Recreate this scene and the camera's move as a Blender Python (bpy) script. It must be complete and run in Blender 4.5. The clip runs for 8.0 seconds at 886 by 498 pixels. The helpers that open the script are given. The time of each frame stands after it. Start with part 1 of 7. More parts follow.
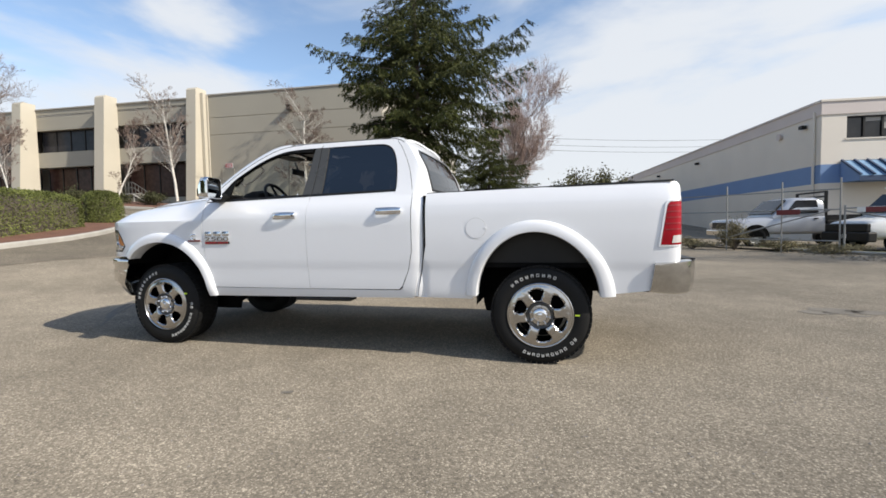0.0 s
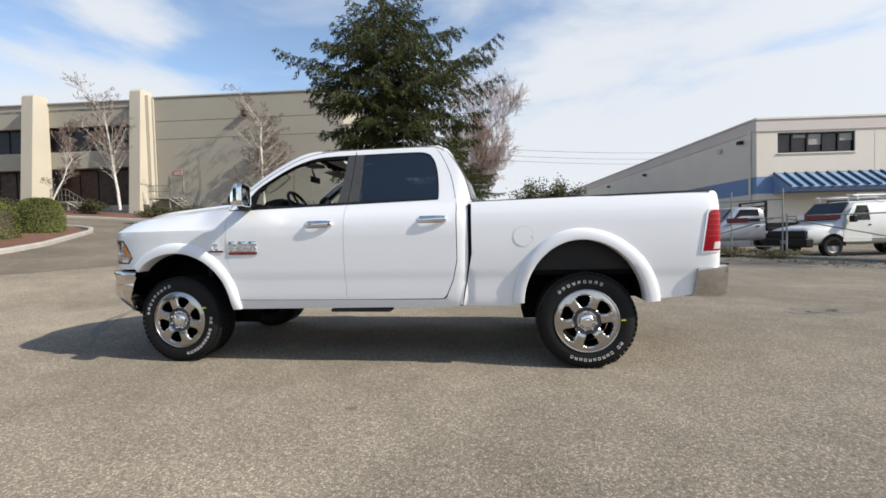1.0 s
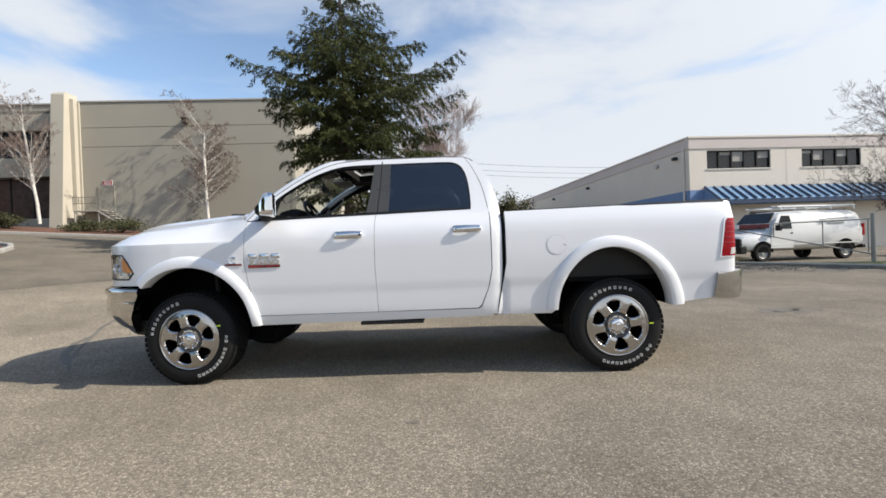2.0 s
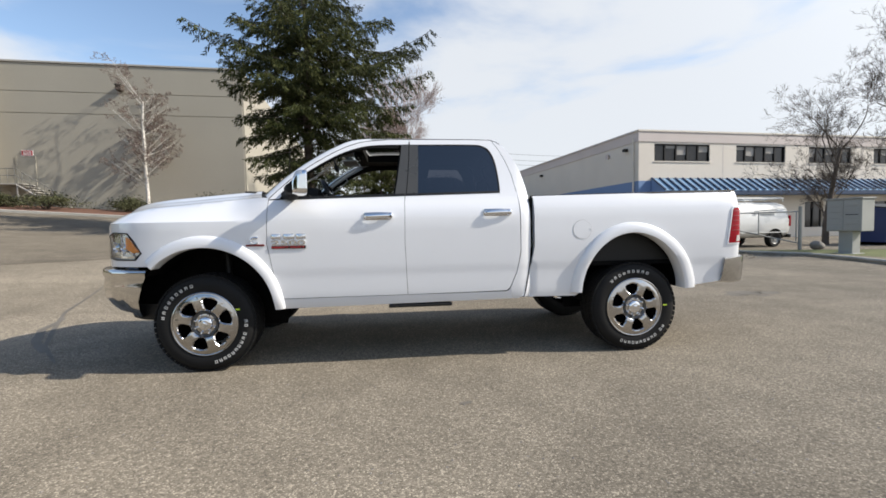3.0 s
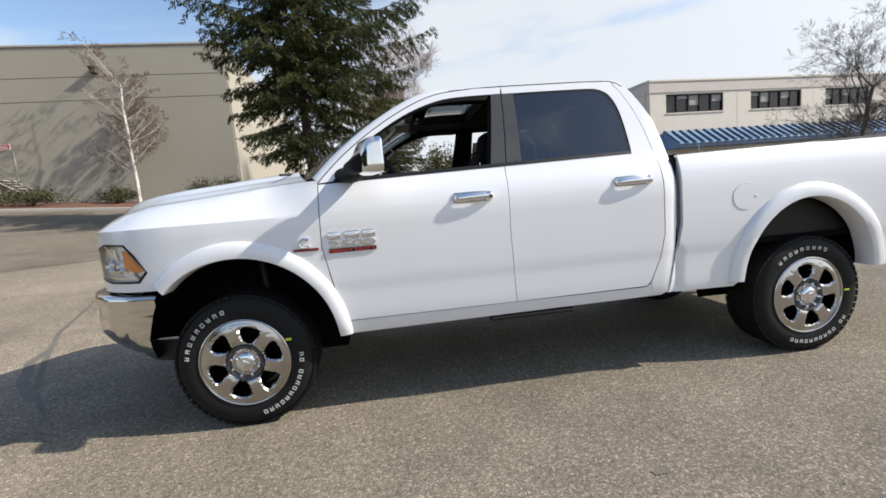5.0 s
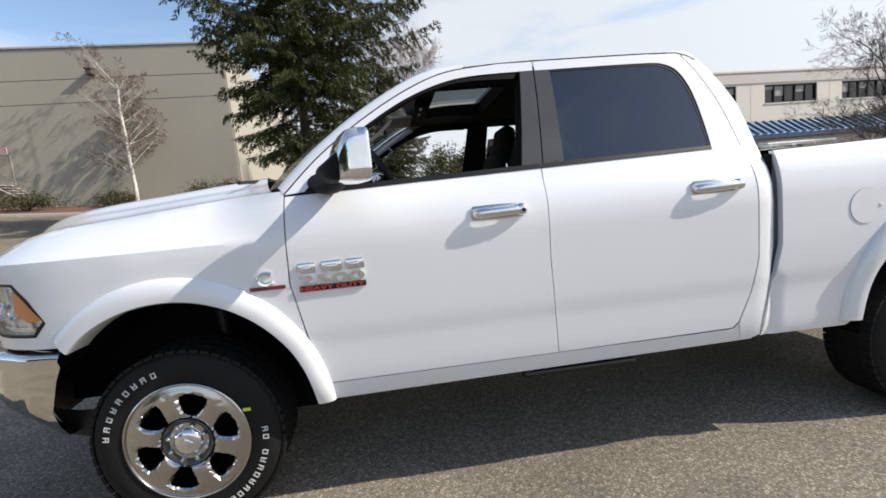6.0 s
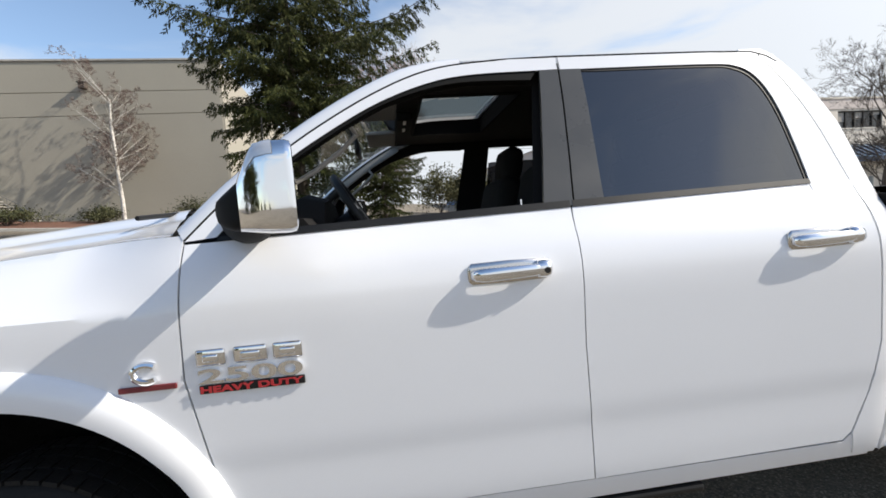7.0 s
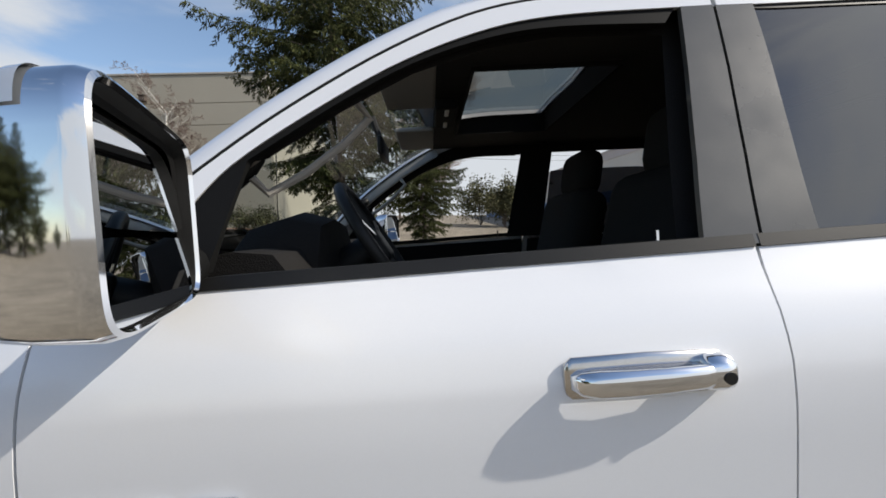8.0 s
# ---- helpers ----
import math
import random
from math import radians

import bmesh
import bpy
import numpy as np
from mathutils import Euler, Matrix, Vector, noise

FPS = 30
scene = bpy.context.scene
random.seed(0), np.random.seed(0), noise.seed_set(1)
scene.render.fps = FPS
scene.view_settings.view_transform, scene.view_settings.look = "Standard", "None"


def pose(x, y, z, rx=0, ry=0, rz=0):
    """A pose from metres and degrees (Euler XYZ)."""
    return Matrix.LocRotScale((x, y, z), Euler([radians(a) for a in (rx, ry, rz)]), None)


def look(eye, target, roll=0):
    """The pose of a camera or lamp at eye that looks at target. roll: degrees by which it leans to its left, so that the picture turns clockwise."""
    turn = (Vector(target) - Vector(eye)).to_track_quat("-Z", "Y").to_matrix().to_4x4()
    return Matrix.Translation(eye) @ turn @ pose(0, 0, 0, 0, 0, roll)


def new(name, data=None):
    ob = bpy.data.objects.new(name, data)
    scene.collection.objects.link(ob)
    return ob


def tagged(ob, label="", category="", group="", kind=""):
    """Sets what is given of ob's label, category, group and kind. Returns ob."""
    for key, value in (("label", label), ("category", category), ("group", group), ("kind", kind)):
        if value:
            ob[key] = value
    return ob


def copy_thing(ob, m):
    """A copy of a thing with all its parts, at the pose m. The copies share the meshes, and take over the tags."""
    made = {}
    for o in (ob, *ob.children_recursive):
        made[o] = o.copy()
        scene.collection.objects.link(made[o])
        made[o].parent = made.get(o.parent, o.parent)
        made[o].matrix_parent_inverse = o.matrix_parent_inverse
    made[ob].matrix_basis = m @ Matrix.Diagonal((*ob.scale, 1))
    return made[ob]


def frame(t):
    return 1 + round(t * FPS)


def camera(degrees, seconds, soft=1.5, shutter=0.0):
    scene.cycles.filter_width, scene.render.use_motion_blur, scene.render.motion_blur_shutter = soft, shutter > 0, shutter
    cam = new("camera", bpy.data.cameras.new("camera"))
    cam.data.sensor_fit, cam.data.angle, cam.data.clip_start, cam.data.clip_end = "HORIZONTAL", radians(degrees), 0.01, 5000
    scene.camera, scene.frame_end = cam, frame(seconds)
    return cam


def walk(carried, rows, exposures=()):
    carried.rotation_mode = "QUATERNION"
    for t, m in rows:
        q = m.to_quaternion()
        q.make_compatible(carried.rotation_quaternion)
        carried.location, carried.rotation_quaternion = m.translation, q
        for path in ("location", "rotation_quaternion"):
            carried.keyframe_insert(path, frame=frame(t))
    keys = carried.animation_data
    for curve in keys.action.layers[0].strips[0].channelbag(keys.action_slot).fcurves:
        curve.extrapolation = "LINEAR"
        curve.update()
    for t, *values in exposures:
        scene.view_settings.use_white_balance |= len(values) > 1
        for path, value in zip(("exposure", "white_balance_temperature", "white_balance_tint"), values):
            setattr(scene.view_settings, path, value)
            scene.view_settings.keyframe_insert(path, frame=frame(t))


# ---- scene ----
cam = camera(91.1, 8.0, soft=1.65)
PATH = [
    (0, (0.099, -4.594, 1.16), (-0.388, -2.657, 1.056), -1.1),
    (0.5, (-0.3, -4.679, 1.157), (-0.698, -2.723, 1.033), -1.6),
    (1, (-0.688, -4.737, 1.173), (-0.963, -2.757, 1.105), -1.4),
    (2.5, (-1.833, -4.795, 1.17), (-1.733, -2.798, 1.151), -2.0),
    (3, (-2.173, -4.755, 1.179), (-1.965, -2.768, 1.081), -1.1),
    (3.5, (-2.459, -4.568, 1.182), (-2.187, -2.59, 1.071), -0.7),
    (4, (-2.716, -4.344, 1.208), (-2.35, -2.385, 1.04), -0.6),
    (4.5, (-2.825, -4.007, 1.26), (-2.564, -2.038, 1.024), -3.5),
    (6, (-2.776, -2.885, 1.376), (-2.581, -0.909, 1.137), -5.4),
    (6.5, (-2.694, -2.558, 1.419), (-2.499, -0.582, 1.181), -3.7),
    (7, (-2.661, -2.24, 1.463), (-2.436, -0.259, 1.314), -4.3),
    (7.5, (-2.612, -1.904, 1.484), (-2.524, 0.092, 1.385), -2.4),
    (8, (-2.639, -1.633, 1.519), (-2.585, 0.364, 1.432), -3.2),
]
walk(cam, [(t, look(eye, target, roll)) for t, eye, target, roll in PATH], [(0.0, 0.53, 6750, 10), (3.5, 0.53, 6750, 10), (4.5, 0.56, 6750, 10), (6.5, 0.55, 6750, 10), (7.5, 0.43, 6750, 10), (8.0, 0.28, 6750, 10)])

# ---- daylight: low sun from behind the truck's tail, thin bright cloud ----
SUN = Vector((2.08, -0.42, 1.56)).normalized()
world = bpy.data.worlds.new("sky")
scene.world = world
world.use_nodes = True
wn, wl = world.node_tree.nodes, world.node_tree.links
sky = wn.new("ShaderNodeTexSky")
sky.sky_type = "NISHITA"
sky.sun_disc = False
sky.sun_elevation = math.asin(SUN.z)
sky.sun_rotation = math.atan2(SUN.x, SUN.y)
sky.air_density, sky.dust_density, sky.ozone_density = 1.0, 0.6, 1.6
coord = wn.new("ShaderNodeTexCoord")
stretch = wn.new("ShaderNodeMapping")
stretch.inputs["Scale"].default_value = (0.9, 1.5, 3.6)
stretch.inputs["Rotation"].default_value = (0.12, -0.35, 0.3)
wl.new(coord.outputs["Generated"], stretch.inputs["Vector"])
cloud = wn.new("ShaderNodeTexNoise")
cloud.inputs["Scale"].default_value = 1.5
cloud.inputs["Detail"].default_value = 7.0
cloud.inputs["Roughness"].default_value = 0.52
cloud.inputs["Distortion"].default_value = 0.5
wl.new(stretch.outputs["Vector"], cloud.inputs["Vector"])
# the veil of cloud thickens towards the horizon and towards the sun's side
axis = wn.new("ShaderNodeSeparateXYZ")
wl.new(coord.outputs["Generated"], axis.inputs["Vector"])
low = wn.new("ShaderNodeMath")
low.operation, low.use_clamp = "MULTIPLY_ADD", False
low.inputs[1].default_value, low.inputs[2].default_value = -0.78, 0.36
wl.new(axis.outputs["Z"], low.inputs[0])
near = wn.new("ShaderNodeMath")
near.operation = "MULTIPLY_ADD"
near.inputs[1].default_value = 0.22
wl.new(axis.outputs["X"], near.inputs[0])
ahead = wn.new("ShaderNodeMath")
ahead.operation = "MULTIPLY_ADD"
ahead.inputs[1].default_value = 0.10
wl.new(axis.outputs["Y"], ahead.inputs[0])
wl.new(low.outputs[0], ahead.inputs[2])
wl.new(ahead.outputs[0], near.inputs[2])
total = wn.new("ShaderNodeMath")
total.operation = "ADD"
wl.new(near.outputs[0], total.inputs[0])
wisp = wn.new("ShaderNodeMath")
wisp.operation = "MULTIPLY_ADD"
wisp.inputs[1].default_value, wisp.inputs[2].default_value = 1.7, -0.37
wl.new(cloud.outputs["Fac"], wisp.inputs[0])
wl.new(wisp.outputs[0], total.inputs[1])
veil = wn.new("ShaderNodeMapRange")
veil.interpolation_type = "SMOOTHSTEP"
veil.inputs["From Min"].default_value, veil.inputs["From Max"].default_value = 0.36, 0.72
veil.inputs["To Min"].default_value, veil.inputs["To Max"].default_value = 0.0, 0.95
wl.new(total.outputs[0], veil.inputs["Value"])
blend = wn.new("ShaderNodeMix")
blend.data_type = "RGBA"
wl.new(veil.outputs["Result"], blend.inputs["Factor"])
haze = wn.new("ShaderNodeVectorMath")
haze.operation = "SCALE"
haze.inputs["Scale"].default_value = 1.08
wl.new(sky.outputs["Color"], haze.inputs[0])
wl.new(haze.outputs["Vector"], blend.inputs["A"])
toward = wn.new("ShaderNodeVectorMath")
toward.operation = "DOT_PRODUCT"
toward.inputs[1].default_value = SUN
wl.new(coord.outputs["Generated"], toward.inputs[0])
ring_sky = wn.new("ShaderNodeMath")
ring_sky.operation = "MAXIMUM"
ring_sky.inputs[1].default_value = 0.0
wl.new(toward.outputs["Value"], ring_sky.inputs[0])
power = wn.new("ShaderNodeMath")
power.operation = "POWER"
power.inputs[1].default_value = 5.0
wl.new(ring_sky.outputs[0], power.inputs[0])
glow = wn.new("ShaderNodeMath")
glow.operation = "MULTIPLY_ADD"
glow.inputs[1].default_value, glow.inputs[2].default_value = 1.0, 1.0
wl.new(power.outputs[0], glow.inputs[0])
white = wn.new("ShaderNodeVectorMath")
white.operation = "SCALE"
white.inputs[0].default_value = (4.1, 4.38, 4.78)
wl.new(glow.outputs[0], white.inputs["Scale"])
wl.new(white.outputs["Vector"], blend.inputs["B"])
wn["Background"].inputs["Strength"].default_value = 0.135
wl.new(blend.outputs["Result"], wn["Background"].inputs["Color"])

lamp = bpy.data.lights.new("sun", "SUN")
lamp.energy, lamp.angle, lamp.color = 4.0, radians(0.6), (1.0, 0.95, 0.87)
sun = new("sun", lamp)
sun.matrix_world = look(SUN * 60, (0, 0, 0))

# ---- materials ----
def mat(name, col, rough=0.6, metal=0.0, var=0.12, scale=3.0, fine=60.0, bump=0.15, coat=0.0, rvar=0.1, spec=0.5, each=0.0):
    """A surface with a slow stain, a fine grain, a little relief, and a change of shade from object to object (each)."""
    m = bpy.data.materials.new(name)
    m.use_nodes = True
    n, l = m.node_tree.nodes, m.node_tree.links
    b = n["Principled BSDF"]
    b.inputs["Metallic"].default_value = metal
    b.inputs["Coat Weight"].default_value = coat
    b.inputs["Coat Roughness"].default_value = 0.03
    b.inputs["Specular IOR Level"].default_value = spec
    tc = n.new("ShaderNodeTexCoord")
    slow, grain = n.new("ShaderNodeTexNoise"), n.new("ShaderNodeTexNoise")
    slow.inputs["Scale"].default_value, slow.inputs["Detail"].default_value = scale, 5
    grain.inputs["Scale"].default_value, grain.inputs["Detail"].default_value = fine, 3
    l.new(tc.outputs["Object"], slow.inputs["Vector"])
    l.new(tc.outputs["Object"], grain.inputs["Vector"])
    both = n.new("ShaderNodeMath")
    both.operation = "ADD"
    l.new(slow.outputs["Fac"], both.inputs[0])
    l.new(grain.outputs["Fac"], both.inputs[1])
    shade = n.new("ShaderNodeMapRange")
    shade.inputs["From Min"].default_value, shade.inputs["From Max"].default_value = 0.7, 1.3
    shade.inputs["To Min"].default_value, shade.inputs["To Max"].default_value = 1 - var, 1 + var
    shade.clamp = False
    l.new(both.outputs[0], shade.inputs["Value"])
    mul = n.new("ShaderNodeVectorMath")
    mul.operation = "SCALE"
    mul.inputs[0].default_value = col
    l.new(shade.outputs["Result"], mul.inputs["Scale"])
    out = mul.outputs["Vector"]
    if each:
        info, rnd, mul2 = n.new("ShaderNodeObjectInfo"), n.new("ShaderNodeMapRange"), n.new("ShaderNodeVectorMath")
        rnd.inputs["To Min"].default_value, rnd.inputs["To Max"].default_value = 1 - each, 1 + each
        mul2.operation = "SCALE"
        l.new(info.outputs["Random"], rnd.inputs["Value"])
        l.new(out, mul2.inputs[0])
        l.new(rnd.outputs["Result"], mul2.inputs["Scale"])
        out = mul2.outputs["Vector"]
    l.new(out, b.inputs["Base Color"])
    rr = n.new("ShaderNodeMapRange")
    rr.inputs["To Min"].default_value, rr.inputs["To Max"].default_value = max(0.0, rough - rvar), min(1.0, rough + rvar)
    l.new(slow.outputs["Fac"], rr.inputs["Value"])
    l.new(rr.outputs["Result"], b.inputs["Roughness"])
    if bump:
        bp = n.new("ShaderNodeBump")
        bp.inputs["Strength"].default_value, bp.inputs["Distance"].default_value = bump, 0.01
        l.new(grain.outputs["Fac"], bp.inputs["Height"])
        l.new(bp.outputs["Normal"], b.inputs["Normal"])
    return m


def plain(name, col, rough=0.4, metal=0.0, coat=0.0, alpha_glass=None):
    m = bpy.data.materials.new(name)
    m.use_nodes = True
    b = m.node_tree.nodes["Principled BSDF"]
    b.inputs["Base Color"].default_value = (*col, 1)
    b.inputs["Roughness"].default_value = rough
    b.inputs["Metallic"].default_value = metal
    b.inputs["Coat Weight"].default_value = coat
    b.inputs["Coat Roughness"].default_value = 0.03
    return m


def pane_mat(name, tint, gloss=0.06, rough=0.02):
    """Thin glass: it lets the tinted view through and mirrors more at a slant."""
    m = bpy.data.materials.new(name)
    m.use_nodes = True
    n, l = m.node_tree.nodes, m.node_tree.links
    n.remove(n["Principled BSDF"])
    clear, shine, mixer, fr = n.new("ShaderNodeBsdfTransparent"), n.new("ShaderNodeBsdfGlossy"), n.new("ShaderNodeMixShader"), n.new("ShaderNodeLayerWeight")
    fr.inputs["Blend"].default_value = 0.5
    slant = n.new("ShaderNodeMath")
    slant.operation = "POWER"
    slant.inputs[1].default_value = 4.5
    l.new(fr.outputs["Facing"], slant.inputs[0])
    soft_ = n.new("ShaderNodeMath")
    soft_.operation = "MULTIPLY_ADD"
    soft_.inputs[1].default_value, soft_.inputs[2].default_value = 0.75, 0.04
    l.new(slant.outputs[0], soft_.inputs[0])
    clear.inputs["Color"].default_value = (*tint, 1)
    shine.inputs["Roughness"].default_value = rough
    add = n.new("ShaderNodeMath")
    add.operation = "ADD"
    add.inputs[1].default_value = gloss
    l.new(soft_.outputs[0], add.inputs[0])
    l.new(add.outputs[0], mixer.inputs["Fac"])
    l.new(clear.outputs["BSDF"], mixer.inputs[1])
    l.new(shine.outputs["BSDF"], mixer.inputs[2])
    l.new(mixer.outputs["Shader"], n["Material Output"].inputs["Surface"])
    return m


def asphalt_mat(name, tone=1.0):
    m = bpy.data.materials.new(name)
    m.use_nodes = True
    n, l = m.node_tree.nodes, m.node_tree.links
    b = n["Principled BSDF"]
    tc = n.new("ShaderNodeTexCoord")

    def tex(kind, scale, detail=4):
        t = n.new(kind)
        t.inputs["Scale"].default_value = scale
        if kind == "ShaderNodeTexNoise":
            t.inputs["Detail"].default_value = detail
        l.new(tc.outputs["Object"], t.inputs["Vector"])
        return t

    stone = tex("ShaderNodeTexVoronoi", 125.0)
    tint = tex("ShaderNodeTexNoise", 34.0, 2)
    patch = tex("ShaderNodeTexNoise", 0.35, 6)
    worn = tex("ShaderNodeTexNoise", 2.3, 5)
    # each chip of stone has its own shade, the binder between them is darker
    ramp = n.new("ShaderNodeValToRGB")
    e = ramp.color_ramp.elements
    e[0].position, e[0].color = 0.0, (0.160 * tone, 0.137 * tone, 0.105 * tone, 1)
    e[1].position, e[1].color = 1.0, (0.48 * tone, 0.418 * tone, 0.325 * tone, 1)
    for p, c in ((0.40, (0.225, 0.194, 0.149)), (0.80, (0.285, 0.245, 0.189))):
        x = e.new(p)
        x.color = (c[0] * tone, c[1] * tone, c[2] * tone, 1)
    sep = n.new("ShaderNodeSeparateColor")
    l.new(stone.outputs["Color"], sep.inputs["Color"])
    l.new(sep.outputs["Red"], ramp.inputs["Fac"])

    def scaled(prev, fac, lo, hi, a=0.3, z=0.7):
        mr, sc = n.new("ShaderNodeMapRange"), n.new("ShaderNodeVectorMath")
        mr.inputs["From Min"].default_value, mr.inputs["From Max"].default_value = a, z
        mr.inputs["To Min"].default_value, mr.inputs["To Max"].default_value = lo, hi
        sc.operation = "SCALE"
        l.new(fac, mr.inputs["Value"])
        l.new(prev, sc.inputs[0])
        l.new(mr.outputs["Result"], sc.inputs["Scale"])
        return sc.outputs["Vector"]

    c = scaled(ramp.outputs["Color"], stone.outputs["Distance"], 1.08, 0.80, 0.1, 0.75)
    c = scaled(c, tint.outputs["Fac"], 0.8, 1.2)
    c = scaled(c, patch.outputs["Fac"], 0.76, 1.16)
    c = scaled(c, worn.outputs["Fac"], 0.88, 1.10)
    l.new(c, b.inputs["Base Color"])
    b.inputs["Roughness"].default_value = 0.93
    b.inputs["Specular IOR Level"].default_value = 0.18
    b.inputs["Diffuse Roughness"].default_value = 0.3
    bp = n.new("ShaderNodeBump")
    bp.inputs["Strength"].default_value, bp.inputs["Distance"].default_value = 0.42, 0.005
    inv = n.new("ShaderNodeMath")
    inv.operation = "SUBTRACT"
    inv.inputs[0].default_value = 1.0
    l.new(stone.outputs["Distance"], inv.inputs[1])
    l.new(inv.outputs[0], bp.inputs["Height"])
    l.new(bp.outputs["Normal"], b.inputs["Normal"])
    return m


ASPHALT = asphalt_mat("worn_asphalt")
ASPHALT_DARK = asphalt_mat("darker_asphalt", 0.66)
PAINT = mat("white_car_paint", (0.78, 0.79, 0.81), 0.32, 0, 0.01, 2, 300, 0.0, coat=1.0, rvar=0.02)
CHROME = plain("chrome", (0.82, 0.83, 0.85), 0.05, 1.0)
DULLCHROME = mat("polished_alloy", (0.64, 0.62, 0.60), 0.17, 1.0, 0.04, 6, 90, 0.0, rvar=0.05)
BLACK = mat("black_plastic", (0.010, 0.010, 0.010), 0.5, 0, 0.2, 8, 400, 0.02, spec=0.3)
SEAL = mat("black_rubber_seal", (0.006, 0.006, 0.006), 0.7, 0, 0.2, 8, 300, 0.0, spec=0.15)
GLOSSBLACK = mat("satin_black_trim", (0.060, 0.058, 0.052), 0.30, 0, 0.05, 8, 200, 0.0, coat=0.3)
UNDER = mat("black_underbody", (0.005, 0.005, 0.005), 0.85, 0, 0.3, 4, 40, 0.2, spec=0.06)
RUBBER = mat("tyre_rubber", (0.011, 0.011, 0.011), 0.66, 0, 0.2, 10, 120, 0.2, spec=0.2)
WHITELETTER = mat("white_rubber", (0.62, 0.62, 0.60), 0.6, 0, 0.08, 20, 200, 0.1)
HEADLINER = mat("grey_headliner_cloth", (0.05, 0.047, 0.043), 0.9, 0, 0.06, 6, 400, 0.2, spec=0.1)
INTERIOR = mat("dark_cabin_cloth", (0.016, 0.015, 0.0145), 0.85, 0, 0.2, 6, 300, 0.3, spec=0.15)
GREYTRIM = mat("grey_pillar_cloth", (0.33, 0.31, 0.28), 0.85, 0, 0.06, 6, 400, 0.2)
TINTED = pane_mat("tinted_glass", (0.05, 0.05, 0.055), 0.10, 0.0)
CLEAR = pane_mat("clear_glass", (0.86, 0.90, 0.88), 0.0)
DARKGLASS = mat("dark_window", (0.018, 0.017, 0.017), 0.06, 0, 0.3, 0.4, 3, 0.0, rvar=0.03)
# tinted panes whose maroon reflection is put into the base colour
BROWN_REFLECT = mat("window_brown_reflection", (0.050, 0.026, 0.021), 0.22, 0, 0.4, 0.4, 3, 0.0, rvar=0.03, spec=0.12)
GREYGLASS = mat("grey_window", (0.034, 0.033, 0.037), 0.22, 0, 0.3, 0.4, 3, 0.0, rvar=0.03, spec=0.15)
CONCRETE = mat("painted_concrete", (0.345, 0.32, 0.262), 0.85, 0, 0.05, 0.35, 30, 0.1)
CONCRETE_PALE = mat("pale_concrete", (0.47, 0.43, 0.35), 0.85, 0, 0.05, 0.5, 30, 0.1)
STUCCO = mat("beige_stucco", (0.72, 0.66, 0.575), 0.9, 0, 0.05, 0.5, 60, 0.2)
STUCCO_PINK = mat("pinkish_stucco", (0.62, 0.55, 0.51), 0.9, 0, 0.05, 0.5, 60, 0.2)
BLUEPAINT = mat("blue_wall_paint", (0.17, 0.27, 0.46), 0.8, 0, 0.06, 0.6, 60, 0.15)
AWNING = mat("pale_blue_metal", (0.22, 0.37, 0.54), 0.35, 0.3, 0.06, 1.5, 20, 0.0)
AWNING_DARK = mat("navy_metal", (0.03, 0.055, 0.11), 0.45, 0.1, 0.06, 1.5, 20, 0.0)
KERB = mat("kerb_concrete", (0.38, 0.36, 0.32), 0.9, 0, 0.15, 3, 60, 0.3)
BARKBED = mat("bark_mulch", (0.15, 0.072, 0.045), 0.95, 0, 0.35, 2, 50, 0.9)
GRASS = mat("short_grass", (0.12, 0.135, 0.045), 0.95, 0, 0.35, 1.5, 60, 0.8)
DIRT = mat("dirt_and_leaves", (0.15, 0.125, 0.09), 0.95, 0, 0.3, 1.2, 40, 0.8)
BARK = mat("dark_bark", (0.10, 0.08, 0.065), 0.95, 0, 0.3, 3, 60, 0.8)
TWIG = mat("bare_twigs", (0.17, 0.125, 0.105), 0.9, 0, 0.2, 2, 40, 0.0)
GALV = mat("galvanised_pipe", (0.30, 0.30, 0.29), 0.5, 0.5, 0.1, 4, 60, 0.0)
METALBOX = mat("grey_painted_metal", (0.33, 0.33, 0.31), 0.6, 0, 0.08, 2, 80, 0.1)
BLUEBIN = mat("blue_painted_steel", (0.018, 0.036, 0.12), 0.5, 0, 0.15, 2, 60, 0.1)
VANWHITE = mat("white_van_paint", (0.68, 0.68, 0.66), 0.3, 0, 0.03, 1, 60, 0.0, coat=0.6)
SILVER = mat("silver_car_paint", (0.42, 0.43, 0.45), 0.3, 0.4, 0.03, 1, 60, 0.0, coat=0.8)
DARKRED = mat("dark_red_paint", (0.16, 0.02, 0.022), 0.5, 0, 0.08, 3, 60, 0.0)
WHITE = mat("white_sign_paint", (0.72, 0.72, 0.70), 0.5, 0, 0.04, 3, 60, 0.0)

# ---- helpers of the build ----
def link(name, bm, material, parent=None, label="", smooth=False, angle=40):
    me = bpy.data.meshes.new(name)
    bm.normal_update()
    bm.to_mesh(me)
    bm.free()
    me.materials.append(material)
    if smooth:
        me.set_sharp_from_angle(angle=radians(angle))
    ob = new(name, me)
    if parent is not None:
        ob.parent = parent
    if label:
        ob["label"] = label
    return ob


def part(name, bm, material, parent, label="", smooth=False, angle=40):
    if smooth:
        for f in bm.faces:
            f.smooth = True
    return link(name, bm, material, parent, label, smooth, angle)


